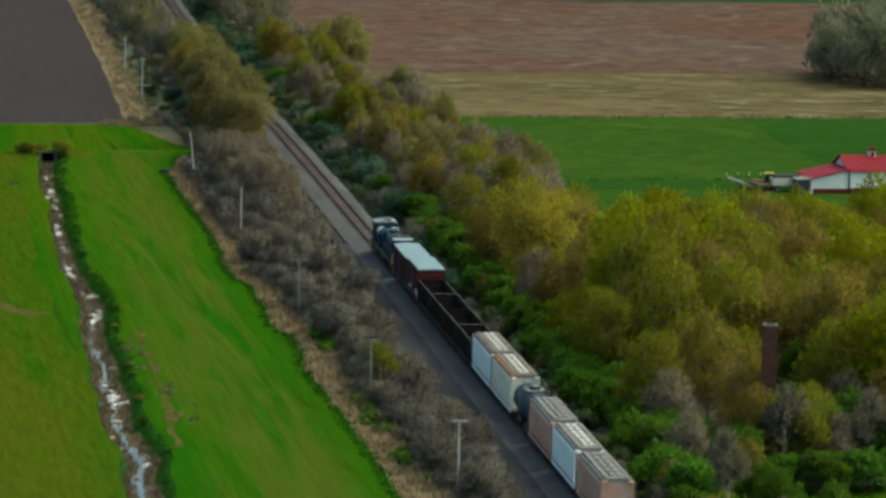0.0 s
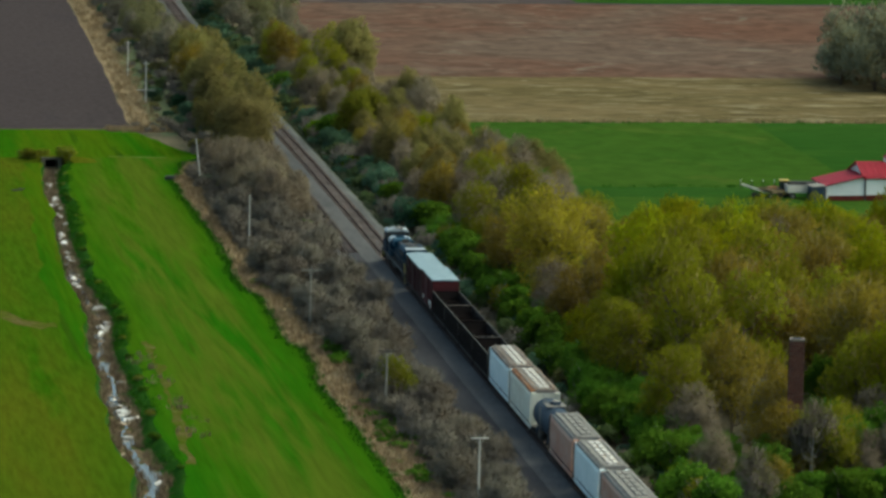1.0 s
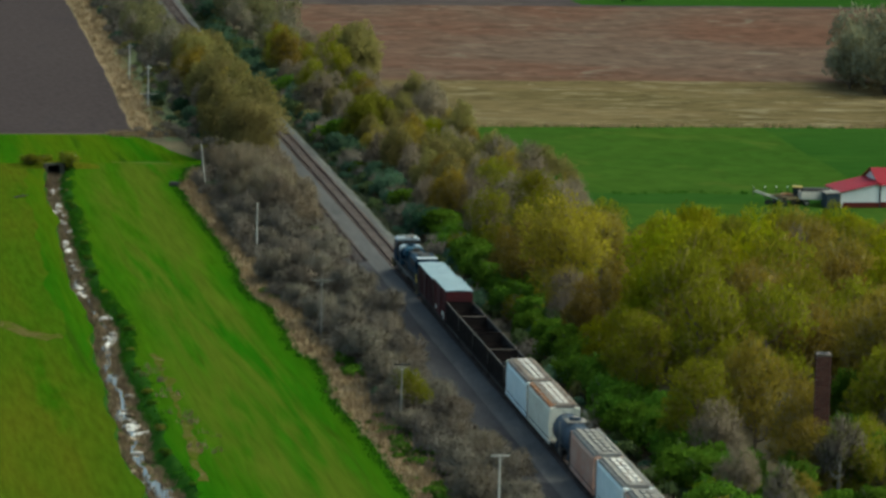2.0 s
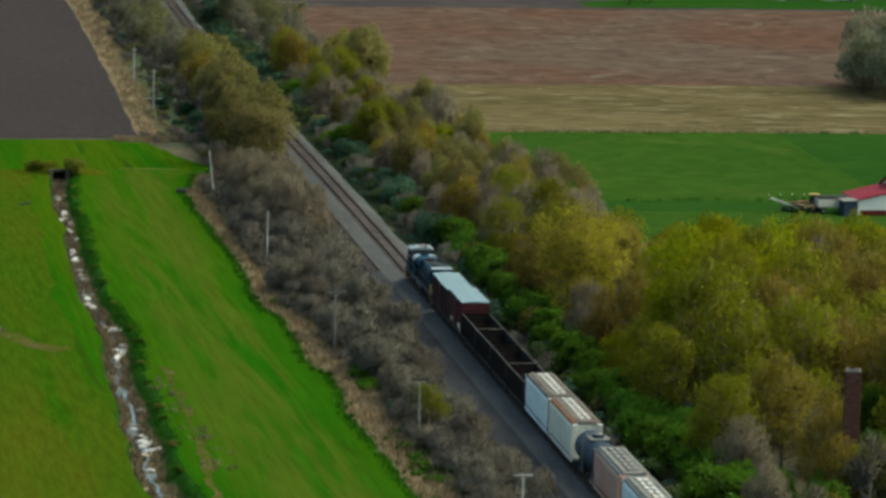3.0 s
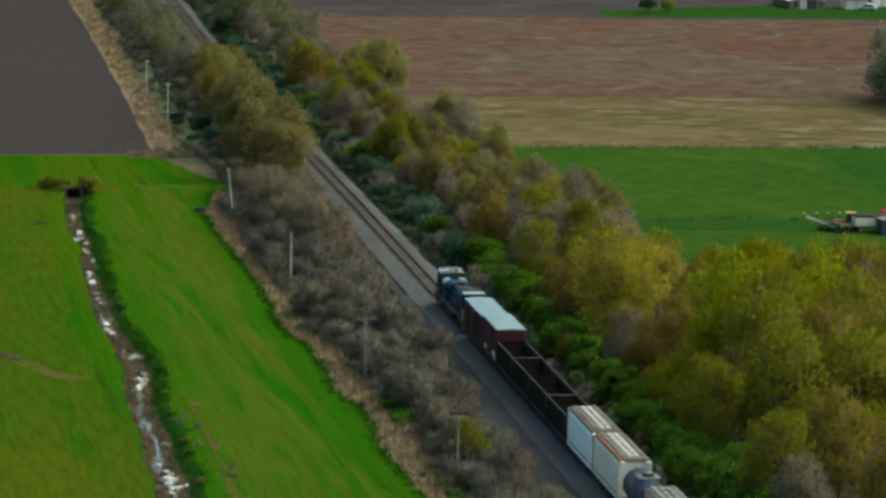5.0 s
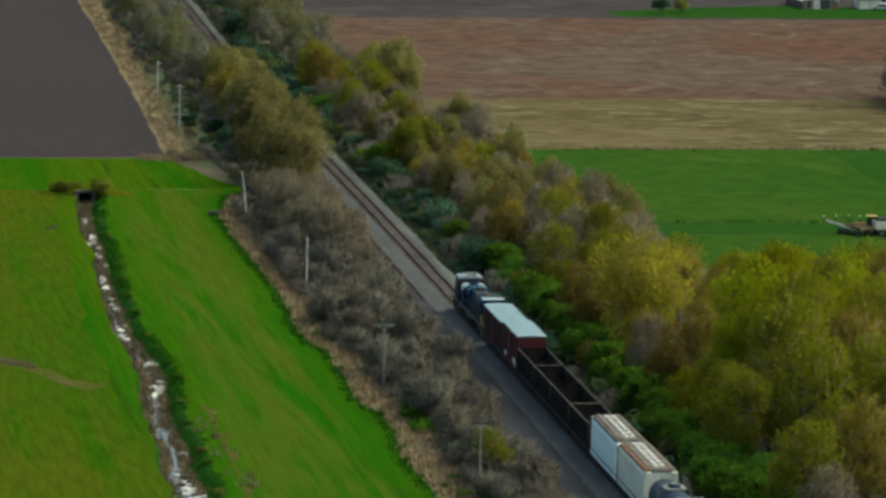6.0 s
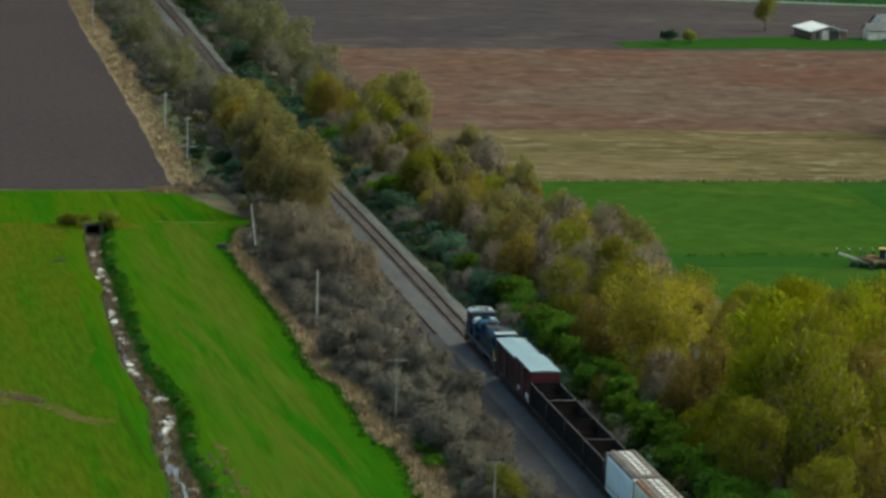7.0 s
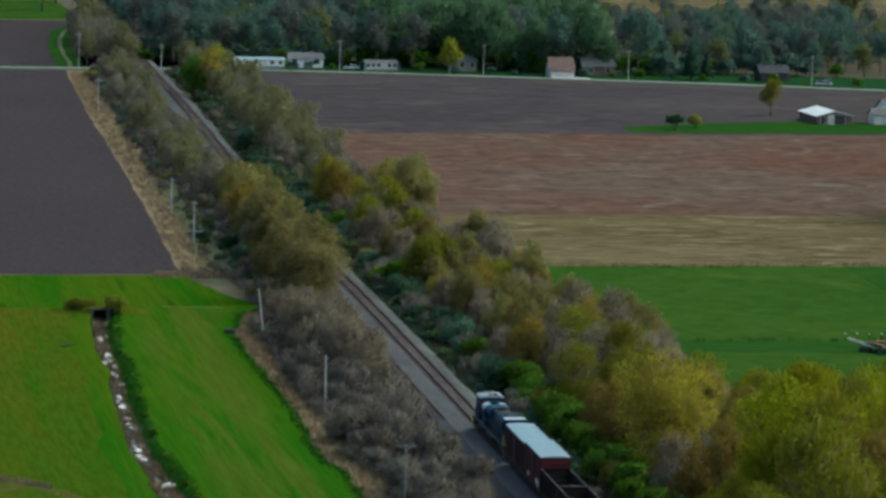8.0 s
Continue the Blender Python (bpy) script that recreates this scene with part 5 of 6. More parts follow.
def tank_car(y_front, length, label):
    ob = thing("tank_car", label, "tank car", "cars of the freight train", m=place(y_front, length))
    h, r, zc = length / 2, 1.48, 2.75
    n = 28
    rows = [(-h + 0.35, 0.25), (-h + 0.42, 0.8), (-h + 0.62, 1.2), (-h + 0.95, r), (h - 0.95, r), (h - 0.62, 1.2), (h - 0.42, 0.8), (h - 0.35, 0.25)]
    s = Shape()
    v, f = [], []
    for y, q in rows:
        for i in range(n):
            a = 2 * math.pi * i / n
            v.append((q * math.cos(a), y, zc + q * math.sin(a)))
    for j in range(len(rows) - 1):
        for i in range(n):
            f.append((j * n + i, j * n + (i + 1) % n, (j + 1) * n + (i + 1) % n, (j + 1) * n + i))
    f += [tuple(range(n)), tuple(range((len(rows) - 1) * n, len(rows) * n))]
    s.add(v, f)
    shell = part("tank", s, M_TANK, ob, smooth=True)
    for y in (-h + 1.6, -1.5, 1.5, h - 1.6):
        part("weld_band", Shape().tube((0, y - 0.04, zc), (0, y + 0.04, zc), r + 0.02, n=28), M_TANK, shell)
    part("dome", Shape().tube((0, 0, zc + r - 0.1), (0, 0, zc + r + 0.42), 0.6, 0.55, n=18), M_TANK, ob)
    part("dome_lid", Shape().tube((0, 0, zc + r + 0.42), (0, 0, zc + r + 0.5), 0.45, 0.3, n=14), M_GREYROOF, ob)
    part("platform", Shape().box((0, 0, zc + r + 0.06), (2.0, 2.2, 0.06)), M_GREYROOF, ob, "pale grating platform round the dome")
    for sx in (-1, 1):
        rail = Shape()
        for y in (-1.1, 0, 1.1):
            rail.tube((sx * 1.0, y, zc + r), (sx * 1.0, y, zc + r + 0.9), 0.03, n=5)
        rail.tube((sx * 1.0, -1.1, zc + r + 0.9), (sx * 1.0, 1.1, zc + r + 0.9), 0.03, n=5)
        part("handrail", rail, M_GREYROOF, ob, "thin safety rail")
    for sy in (-1, 1):
        part("saddle", Shape().prism([(-1.3, 1.0), (1.3, 1.0), (1.1, 1.9), (-1.1, 1.9)], sy * (h - 1.9) - 0.25, sy * (h - 1.9) + 0.25), M_TANK, ob)
        part("end_platform", Shape().box((0, sy * (h - 0.1), 1.05), (2.8, 0.9, 0.12)), M_TRUCK, ob)
        part("side_ladder", Shape().box((sy * 1.5, 0.3, 2.6), (0.05, 0.05, 3.2)).box((sy * 1.5, -0.3, 2.6), (0.05, 0.05, 3.2)), M_GREYROOF, ob)
        bogie(ob, sy * (h - 1.6))
    part("underframe", Shape().box((0, 0, 0.95), (0.7, length, 0.34)), M_TRUCK, ob)
    couplers(ob, h)
    return ob


def locomotive(y_front, length):
    ob = thing("locomotive", "dark blue diesel locomotive with pale grey roofs and yellow end", "locomotive", m=place(y_front, length))
    h = length / 2
    part("frame", Shape().box((0, 0, 1.45), (3.0, length - 0.6, 0.28)), M_TRUCK, ob, bevel=0.04)
    part("walkway", Shape().box((0, -0.6, 1.62), (2.96, length - 3.4, 0.05)), M_TRUCK, ob)
    part("fuel_tank", Shape().prism([(-1.35, 1.3), (1.35, 1.3), (1.35, 0.7), (1.0, 0.4), (-1.0, 0.4), (-1.35, 0.7)], -2.6, 2.2), M_TRUCK, ob)
    part("nose", Shape().prism([(h - 0.9, 1.6), (h - 3.0, 1.6), (h - 3.0, 3.35), (h - 2.6, 3.35), (h - 1.1, 3.0)], -1.05, 1.05, axis="x"), M_LOCO, ob, bevel=0.08)
    cab = part("cab", Shape().prism([(h - 2.7, 1.6), (h - 5.6, 1.6), (h - 5.6, 4.25), (h - 3.1, 4.25), (h - 2.7, 3.4)], -1.5, 1.5, axis="x"), M_LOCO, ob, bevel=0.06)
    part("cab_roof", Shape().prism([(-1.52, 4.18), (1.52, 4.18), (1.3, 4.46), (0.7, 4.58), (-0.7, 4.58), (-1.3, 4.46)], h - 5.4, h - 2.75), M_LOCOGREY, ob, "pale grey cab roof", bevel=0.05)
    part("air_conditioner", Shape().box((0.25, h - 4.7, 4.66), (1.1, 0.9, 0.24)), M_GREYROOF, ob, "dull grey roof cooler", bevel=0.04)
    part("antenna_plate", Shape().box((-0.7, h - 3.6, 4.58), (0.8, 0.7, 0.06)), M_TRUCK, ob, "black antenna plate")
    part("cab_back_wall", Shape().box((0, h - 5.66, 3.3), (2.9, 0.1, 1.8)), M_TRUCK, ob, "sooty wall behind the cab")
    for s in (-1, 1):
        part("windshield", Shape().box((s * 0.62, h - 2.92, 3.85), (0.95, 0.1, 0.62)), M_GLASS, cab)
        part("side_window", Shape().box((s * 1.5, h - 4.2, 3.6), (0.06, 1.5, 0.75)), M_GLASS, cab)
        part("ditch_light", Shape().tube((s * 0.9, h - 0.4, 1.75), (s * 0.9, h - 0.25, 1.75), 0.13, n=10), M_HATCH, ob)
        r = Shape()
        for i in range(12):
            y = -h + 1.2 + (length - 6.6) * i / 11
            r.tube((s * 1.46, y, 1.55), (s * 1.46, y, 2.65), 0.035, n=5)
        r.tube((s * 1.46, -h + 1.2, 2.65), (s * 1.46, h - 5.4, 2.65), 0.035, n=5)
        part("handrail", r, M_TRUCK, ob, "thin dark handrail")
        for e in (-1, 1):
            st = Shape()
            for k in range(4):
                st.box((s * 1.25, e * (h - 0.65), 0.45 + 0.28 * k), (0.55, 0.3, 0.05))
            part("steps", st, M_YELLOW, ob, "yellow-edged steps")
        part("blower_housing", Shape().prism([(s * 0.45, 3.3), (s * 1.42, 3.2), (s * 1.42, 3.68), (s * 1.2, 3.9), (s * 0.55, 3.96)], h - 8.6, h - 6.9), M_LOCOGREY, ob, "pale grey rounded housing", bevel=0.08)
        part("sill_stripe", Shape().box((s * 1.51, 0, 1.5), (0.03, length - 2.4, 0.07)), M_GREYROOF, ob, "dull stripe along the sill")
        part("battery_box", Shape().box((s * 1.2, h - 8.6, 2.0), (0.55, 1.6, 0.75)), M_LOCOBLUE, ob, "faded blue battery box", bevel=0.04)
        part("air_reservoir", Shape().tube((s * 1.3, -3.4, 1.1), (s * 1.3, 1.6, 1.1), 0.2, n=10), M_TRUCK, ob)
        for i in range(6):
            part("hood_door", Shape().box((s * 0.94, -h + 4.4 + 1.75 * i, 2.5), (0.06, 1.45, 1.5)), M_LOCOBLUE if i % 3 == 1 else M_LOCO, ob, "faded blue hood door" if i % 3 == 1 else "", bevel=0.015)
            part("door_latch", Shape().box((s * 0.99, -h + 4.9 + 1.75 * i, 2.3), (0.05, 0.08, 0.3)), M_GREYROOF, ob)
        part("number_box", Shape().box((s * 0.9, h - 5.5, 4.02), (0.7, 0.2, 0.3)), M_HATCH, ob)
    part("hood", Shape().box((0, -h + (length - 5.6) / 2 + 0.45, 2.75), (1.78, length - 6.5, 2.3)), M_LOCO, ob, bevel=0.08)
    part("inverter_cabinet", Shape().box((0, h - 7.6, 2.6), (2.75, 2.6, 1.9)), M_LOCO, ob, bevel=0.06)
    part("roof_duct", Shape().box((0, h - 7.6, 3.7), (0.7, 2.4, 0.4)), M_TRUCK, ob, "black roof duct", bevel=0.03)
    part("horn", Shape().tube((0.4, h - 6.1, 4.6), (0.4, h - 5.5, 4.7), 0.06, 0.14, n=8), M_TRUCK, ob)
    part("dynamic_brake_housing", Shape().prism([(-1.25, 3.1), (1.25, 3.1), (1.25, 3.8), (0.9, 4.08), (-0.9, 4.08), (-1.25, 3.8)], 0.4, h - 9.3), M_LOCOBLUE, ob, "faded blue housing", bevel=0.05)
    part("exhaust_stack", Shape().box((0, -0.4, 4.1), (0.8, 1.1, 0.45)), M_TRUCK, ob, "sooty exhaust stack", bevel=0.06)
    part("hood_roof", Shape().box((0, -2.2, 3.93), (1.6, 4.0, 0.08)), M_TRUCK, ob, "sooty black hood roof")
    rad = part("radiator_housing", Shape().prism([(-1.5, 3.3), (1.5, 3.3), (1.55, 4.15), (1.2, 4.45), (-1.2, 4.45), (-1.55, 4.15)], -h + 1.4, -h + 6.8), M_LOCO, ob, "flared blue radiator housing", bevel=0.05)
    for yy in (-h + 5.7, -h + 4.0):
        part("radiator_fan", Shape().tube((0, yy, 4.43), (0, yy, 4.55), 0.8, n=20), M_TRUCK, rad, "dark round fan grille")
    part("roof_panel", Shape().box((0, -h + 2.3, 4.48), (2.5, 1.7, 0.1)), M_LOCOGREY, rad, "pale grey roof panel", bevel=0.03)
    for s in (-1, 1):
        part("radiator_screen", Shape().box((s * 1.54, -h + 4.1, 3.75), (0.06, 4.6, 0.6)), M_TRUCK, rad, "dark radiator screen", bevel=0.01)
        part("rear_side_panel", Shape().box((s * 1.44, -h + 1.25, 2.1), (0.06, 0.8, 1.25)), M_YELLOW, ob, "yellow guard panel at the rear steps", bevel=0.01)
    part("rear_deck", Shape().box((0, -h + 0.8, 1.65), (2.6, 1.0, 0.1)), M_GREYROOF, ob)
    part("rear_hood_end", Shape().box((0, -h + 1.25, 2.7), (1.6, 0.12, 2.1)), M_YELLOW, ob, "yellow hood end", bevel=0.03)
    for e in (-1, 1):
        part("pilot", Shape().prism([(-1.45, 1.3), (1.45, 1.3), (1.3, 0.2), (-1.3, 0.2)], e * (h - 0.42) - 0.07, e * (h - 0.42) + 0.07), M_LOCO, ob)
        tk = part("bogie", Shape().box((-1.0, e * (h - 4.3), 0.62), (0.18, 4.4, 0.4)).box((1.0, e * (h - 4.3), 0.62), (0.18, 4.4, 0.4)).box((0, e * (h - 4.3), 0.8), (1.9, 0.9, 0.5)), M_TRUCK, ob, bevel=0.05)
        for dy in (-1.75, 0, 1.75):
            w = Shape()
            for sx in (-0.75, 0.75):
                w.tube((sx - 0.07, e * (h - 4.3) + dy, 0.53), (sx + 0.07, e * (h - 4.3) + dy, 0.53), 0.52, n=18)
            w.tube((-0.8, e * (h - 4.3) + dy, 0.53), (0.8, e * (h - 4.3) + dy, 0.53), 0.1, n=8)
            part("wheelset", w, M_TRUCK, tk)
    couplers(ob, h)
    return ob


locomotive(-20.2, 25.0)
boxcar(-46.6, 13.05, 4.45, M_MAROON, "dark maroon boxcar with a pale galvanised roof")
boxcar(-60.1, 10.7, 4.75, M_RED, "faded red high boxcar with a pale galvanised roof")
for i in range(4):
    open_hopper(-71.2 - 11.1 * i, 10.75, 3.45, "empty black open-top hopper car with scraped rims", i % 2 == 0)
covered_hopper(-115.7, 13.9, 4.65, M_WHITECAR, M_RUSTROOF, M_HATCH, "pale blue-white covered hopper with rust-streaked roof", M_RUSTROOF)
covered_hopper(-130.0, 13.8, 4.72, M_CREAMCAR, M_RUSTROOF, M_HATCH, "cream covered hopper with orange rust along its roof", M_ORANGE)
tank_car(-144.2, 10.4, "blue-black tank car with a dome platform")
covered_hopper(-155.4, 13.2, 4.7, M_TANCAR, M_GREYROOF, M_GREYROOF, "faded orange-tan covered hopper with grey roof")
covered_hopper(-169.4, 13.4, 4.7, M_WHITECAR, M_GREYROOF, M_HATCH, "pale blue-white covered hopper with grey roof")
covered_hopper(-183.6, 13.4, 4.7, M_TANCAR, M_GREYROOF, M_GREYROOF, "faded orange-tan covered hopper with grey roof")

# ---------------------------------------------------------------- poles
def pole(x, y, h, arms=(), r=0.125, label="weathered grey wooden line pole", category="utility pole", group="line poles", lean=0.0, wood=None, armwood=None):
    wood = wood or M_POLE
    ob = thing("line_pole", label, category, group, m=pose(x, y, 0, 0, lean, random.uniform(-6, 6)))
    part("shaft", Shape().tube((0, 0, -0.5), (0, 0, h), r, r * 0.75, 10), wood, ob)
    for z, w in arms:
        a = part("crossarm", Shape().box((0, -0.14, z), (w, 0.12, 0.14)), armwood or wood, ob, bevel=0.015)
        k = max(2, int(w / 0.5))
        for i in range(k):
            u = -w / 2 + 0.12 + (w - 0.24) * i / (k - 1)
            part("insulator", Shape().tube((u, -0.14, z + 0.07), (u, -0.14, z + 0.24), 0.05, 0.035, 6), M_GLASS, a)
        for s in (-1, 1):
            part("brace", Shape().tube((s * w * 0.3, -0.1, z - 0.05), (0, -0.12, z - 0.55), 0.02, n=4), M_POLE, a)
    return ob


pole(5.0, 228, 6.8, [(6.4, 1.2)], r=0.16)
pole(3.6, 179, 7.6, [(7.2, 1.2), (2.5, 3.2)], r=0.16)
pole(0.75, 65, 7.0, lean=-6.5, label="leaning weathered grey line pole")
pole(0, 0, 6.9)
pole(-1.2, -68, 7.0, [(6.85, 2.3)], label="dark grey wooden line pole with one crossarm", wood=M_POLEGREY)
pole(-1.2, -125, 7.0, [(6.85, 1.7)], wood=M_POLEGREY, armwood=M_TRUCK, label="old grey line pole with a dark crossarm")
pole(-0.15, -173, 7.0, [(6.85, 1.7)])
pole(12.2, 461, 7.6, [(7.2, 2.2)])
for x, h in ((20, 9.5), (42.8, 6.5), (91.6, 8.8), (130, 8.8), (168, 8.5), (215, 8.5)):
    pole(x, road_y(x) + 5.0, h, [(h - 0.6, 1.6)], r=0.11, group="road poles", label="pale wooden utility pole beside the road")

# ---------------------------------------------------------------- chimney
def chimney(x, y, h, w):
    ob = thing("brick_chimney", "tall old red brick chimney stack with a thin cap", "chimney", m=pose(x, y, 0, 0, 0, -13))
    part("core", Shape().box((0, 0, h / 2), (w - 0.06, w - 0.06, h)), M_MORTAR, ob)
    rows = Shape()
    z, k = 0.05, 0
    while z < h - 0.3:
        n = 5
        for side in range(4):
            for i in range(n):
                u = -w / 2 + w * (i + 0.5) / n + (0.08 if k % 2 else -0.08)
                u = max(-w / 2 + 0.12, min(w / 2 - 0.12, u))
                c, s = ((u, -w / 2, z + 0.12), (w / n - 0.03, 0.07, 0.23)) if side == 0 else ((u, w / 2, z + 0.12), (w / n - 0.03, 0.07, 0.23)) if side == 1 else ((-w / 2, u, z + 0.12), (0.07, w / n - 0.03, 0.23)) if side == 2 else ((w / 2, u, z + 0.12), (0.07, w / n - 0.03, 0.23))
                rows.box(c, s)
        z += 0.26
        k += 1
    tagged(part("brickwork", rows, M_BRICK, ob), kind="stuff")
    part("cap", Shape().box((0, 0, h - 0.1), (w + 0.12, w + 0.12, 0.12)), M_OLDCONC, ob, "thin concrete cap", bevel=0.03)
    part("flue", Shape().box((0, 0, h), (w * 0.6, w * 0.6, 0.1)), M_DARKMETAL, ob)
    return ob


chimney(32.5, -163, 14.3, 1.4)


# ---------------------------------------------------------------- buildings
def gable_house(x, y, turn, w, d, wall_h, rise, wallmat, roofmat, name, label, category, openings=(), eave=0.35, siding=True):
    """w along local x (the ridge), d along local y. openings: (name, side, u, z, width, height)."""
    ob = thing(name, label, category, m=pose(x, y, 0, 0, 0, turn))
    sec = [(-d / 2, -0.2), (d / 2, -0.2), (d / 2, wall_h), (0, wall_h + rise), (-d / 2, wall_h)]
    wall = part("wall", Shape().prism(sec, -w / 2, w / 2, axis="x"), wallmat, ob)
    t = 0.14
    for s in (-1, 1):
        o = eave
        slope = rise / (d / 2)
        r = [(0, wall_h + rise + 0.02), (s * (d / 2 + o), wall_h - slope * o + 0.02), (s * (d / 2 + o), wall_h - slope * o + t), (0, wall_h + rise + t)]
        rf = part("roof", Shape().prism(r, -w / 2 - o, w / 2 + o, axis="x"), roofmat, ob)
        k = int(w / 0.9)
        for i in range(k + 1):
            u = -w / 2 - o + (w + 2 * o) * i / k
            rr = [(0, wall_h + rise + t), (s * (d / 2 + o), wall_h - slope * o + t), (s * (d / 2 + o), wall_h - slope * o + t + 0.05), (0, wall_h + rise + t + 0.05)]
            part("roof_rib", Shape().prism(rr, u - 0.03, u + 0.03, axis="x"), roofmat, rf)
    for nm, side, u, z, ow, oh in openings:
        # a doorway is a flat dark panel painted for the shade inside
        dark = {"door": M_HATCH, "garage_door": M_HATCH, "doorway": M_DARKMETAL}.get(nm, M_GLASS)
        if side in "sn":
            q = -1 if side == "s" else 1
            frame_c, frame_s = (u, q * d / 2, z), (ow + 0.2, 0.1, oh + 0.2)
            pane_c, pane_s = (u, q * (d / 2 + 0.03), z), (ow, 0.08, oh)
        else:
            q = -1 if side == "w" else 1
            frame_c, frame_s = (q * w / 2, u, z), (0.1, ow + 0.2, oh + 0.2)
            pane_c, pane_s = (q * (w / 2 + 0.03), u, z), (0.08, ow, oh)
        fr = part(nm, Shape().box(frame_c, frame_s), M_HATCH, ob)
        part("pane" if nm == "window" else "panel", Shape().box(pane_c, pane_s), dark, fr)
    return ob


barn = gable_house(106.5, 50.5, 0, 15.0, 9.0, 3.5, 1.85, M_WHITE, M_REDROOF, "barn", "white metal barn with a red roof and dark red wainscot", "barn",
                   [("window", "s", -0.5, 1.9, 1.1, 1.0), ("doorway", "s", 3.5, 1.5, 2.4, 3.0)])
part("wainscot", Shape().box((0, -4.53, 0.45), (15.04, 0.06, 0.9)), M_REDTRIM, barn, "dark red lower siding")
part("lean_to_wall", Shape().prism([(-13.3, -0.2), (-7.52, -0.2), (-7.52, 3.6), (-13.3, 2.3)], -4.4, 3.5), M_WHITE, barn, "white lean-to wall")
part("lean_to_roof", Shape().prism([(-13.7, 2.25), (-7.4, 3.7), (-7.4, 3.86), (-13.7, 2.41)], -4.8, 3.9), M_REDROOF, barn, "red lean-to roof")
part("lean_to_wainscot", Shape().box((-10.4, -4.43, 0.4), (5.7, 0.06, 0.8)), M_REDTRIM, barn)
part("downpipe", Shape().box((-13.36, -4.5, 1.1), (0.3, 0.3, 2.3)), M_WHITE, barn, "white corner downpipe")
part("corner_trim", Shape().box((-7.45, -4.55, 1.75), (0.2, 0.12, 3.5)), M_DARKMETAL, barn)
cup = part("cupola", Shape().box((-2.8, 0, 5.6), (1.0, 1.0, 1.0)), M_WHITE, barn, "white cupola")
part("cupola_roof", Shape().prism([(-3.45, 6.1), (-2.15, 6.1), (-2.8, 6.7)], -0.65, 0.65), M_REDROOF, cup)
part("cupola_louvre", Shape().box((-2.8, -0.52, 5.6), (0.6, 0.04, 0.6)), M_DARKMETAL, cup)
shed = thing("tin_shed", "small blue-grey shed at the end of the barn", "shed", m=pose(91.6, 46.5, 0))
part("wall", Shape().box((0, 0, 1.1), (1.9, 3.0, 2.2)), M_TANK, shed)
part("roof", Shape().prism([(-1.1, 2.2), (1.1, 2.35), (1.1, 2.45), (-1.1, 2.3)], -1.7, 1.7), M_GREYROOF, shed)


def wheel(parent, x, y, r, w=0.3, name="wheel"):
    k = part(name, Shape().tube((x - w / 2, y, r), (x + w / 2, y, r), r, n=16), M_TRUCK, parent)
    part("rim", Shape().tube((x - w / 2 - 0.02, y, r), (x + w / 2 + 0.02, y, r), r * 0.5, n=12), M_YELLOW if name == "tractor_wheel" else M_GREYROOF, k)
    return k


def wagon(x, y, turn, l, w, bed, label, mat):
    ob = thing("farm_wagon", label, "wagon", "machinery beside the barn", m=pose(x, y, 0, 0, 0, turn))
    part("bed", Shape().box((0, 0, 1.05), (w, l, 0.2)), mat, ob, bevel=0.03)
    for s in (-1, 1):
        part("side_board", Shape().box((s * w / 2, 0, 1.05 + bed / 2), (0.08, l, bed)), mat, ob)
        part("end_board", Shape().box((0, s * l / 2, 1.05 + bed / 2), (w, 0.08, bed)), mat, ob)
        for q in (-1, 1):
            wheel(ob, s * (w / 2 - 0.2), q * l * 0.32, 0.45)
    part("drawbar", Shape().box((0, l / 2 + 0.9, 0.7), (0.12, 1.8, 0.12)), M_DARKMETAL, ob)
    return ob


wagon(85.3, 49.5, 20, 4.2, 2.0, 0.35, "weathered wooden flat hay wagon", M_DRY)
wagon(90.0, 49.0, 88, 4.8, 2.1, 1.1, "cream stock trailer with dark load beside the barn", M_CREAMWALL)


def load(x, y, turn):
    ob = thing("hay_load", "dark tarpaulin over a load on the trailer", "load", m=pose(x, y, 1.15, 0, 0, turn))
    part("tarpaulin", Shape().prism([(-0.95, 0), (0.95, 0), (0.88, 1.3), (0.2, 1.5), (-0.6, 1.4)], -2.1, 2.1), M_TRUCK, ob, bevel=0.05)


load(90.0, 49.0, 88)


def fence_post(x, y):
    ob = thing("fence_post", "thin dark fence post with a white tip", "fence post", "fence posts behind the machinery", m=pose(x, y, 0))
    part("shaft", Shape().tube((0, 0, -0.3), (0, 0, 1.25), 0.06, 0.05, 8), M_TRUCK, ob)
    part("tip", Shape().tube((0, 0, 1.25), (0, 0, 1.45), 0.09, 0.07, 8), M_WHITE, ob, "white plastic tip")


for i in range(5):
    fence_post(83.2 + 1.78 * i, 59.6)


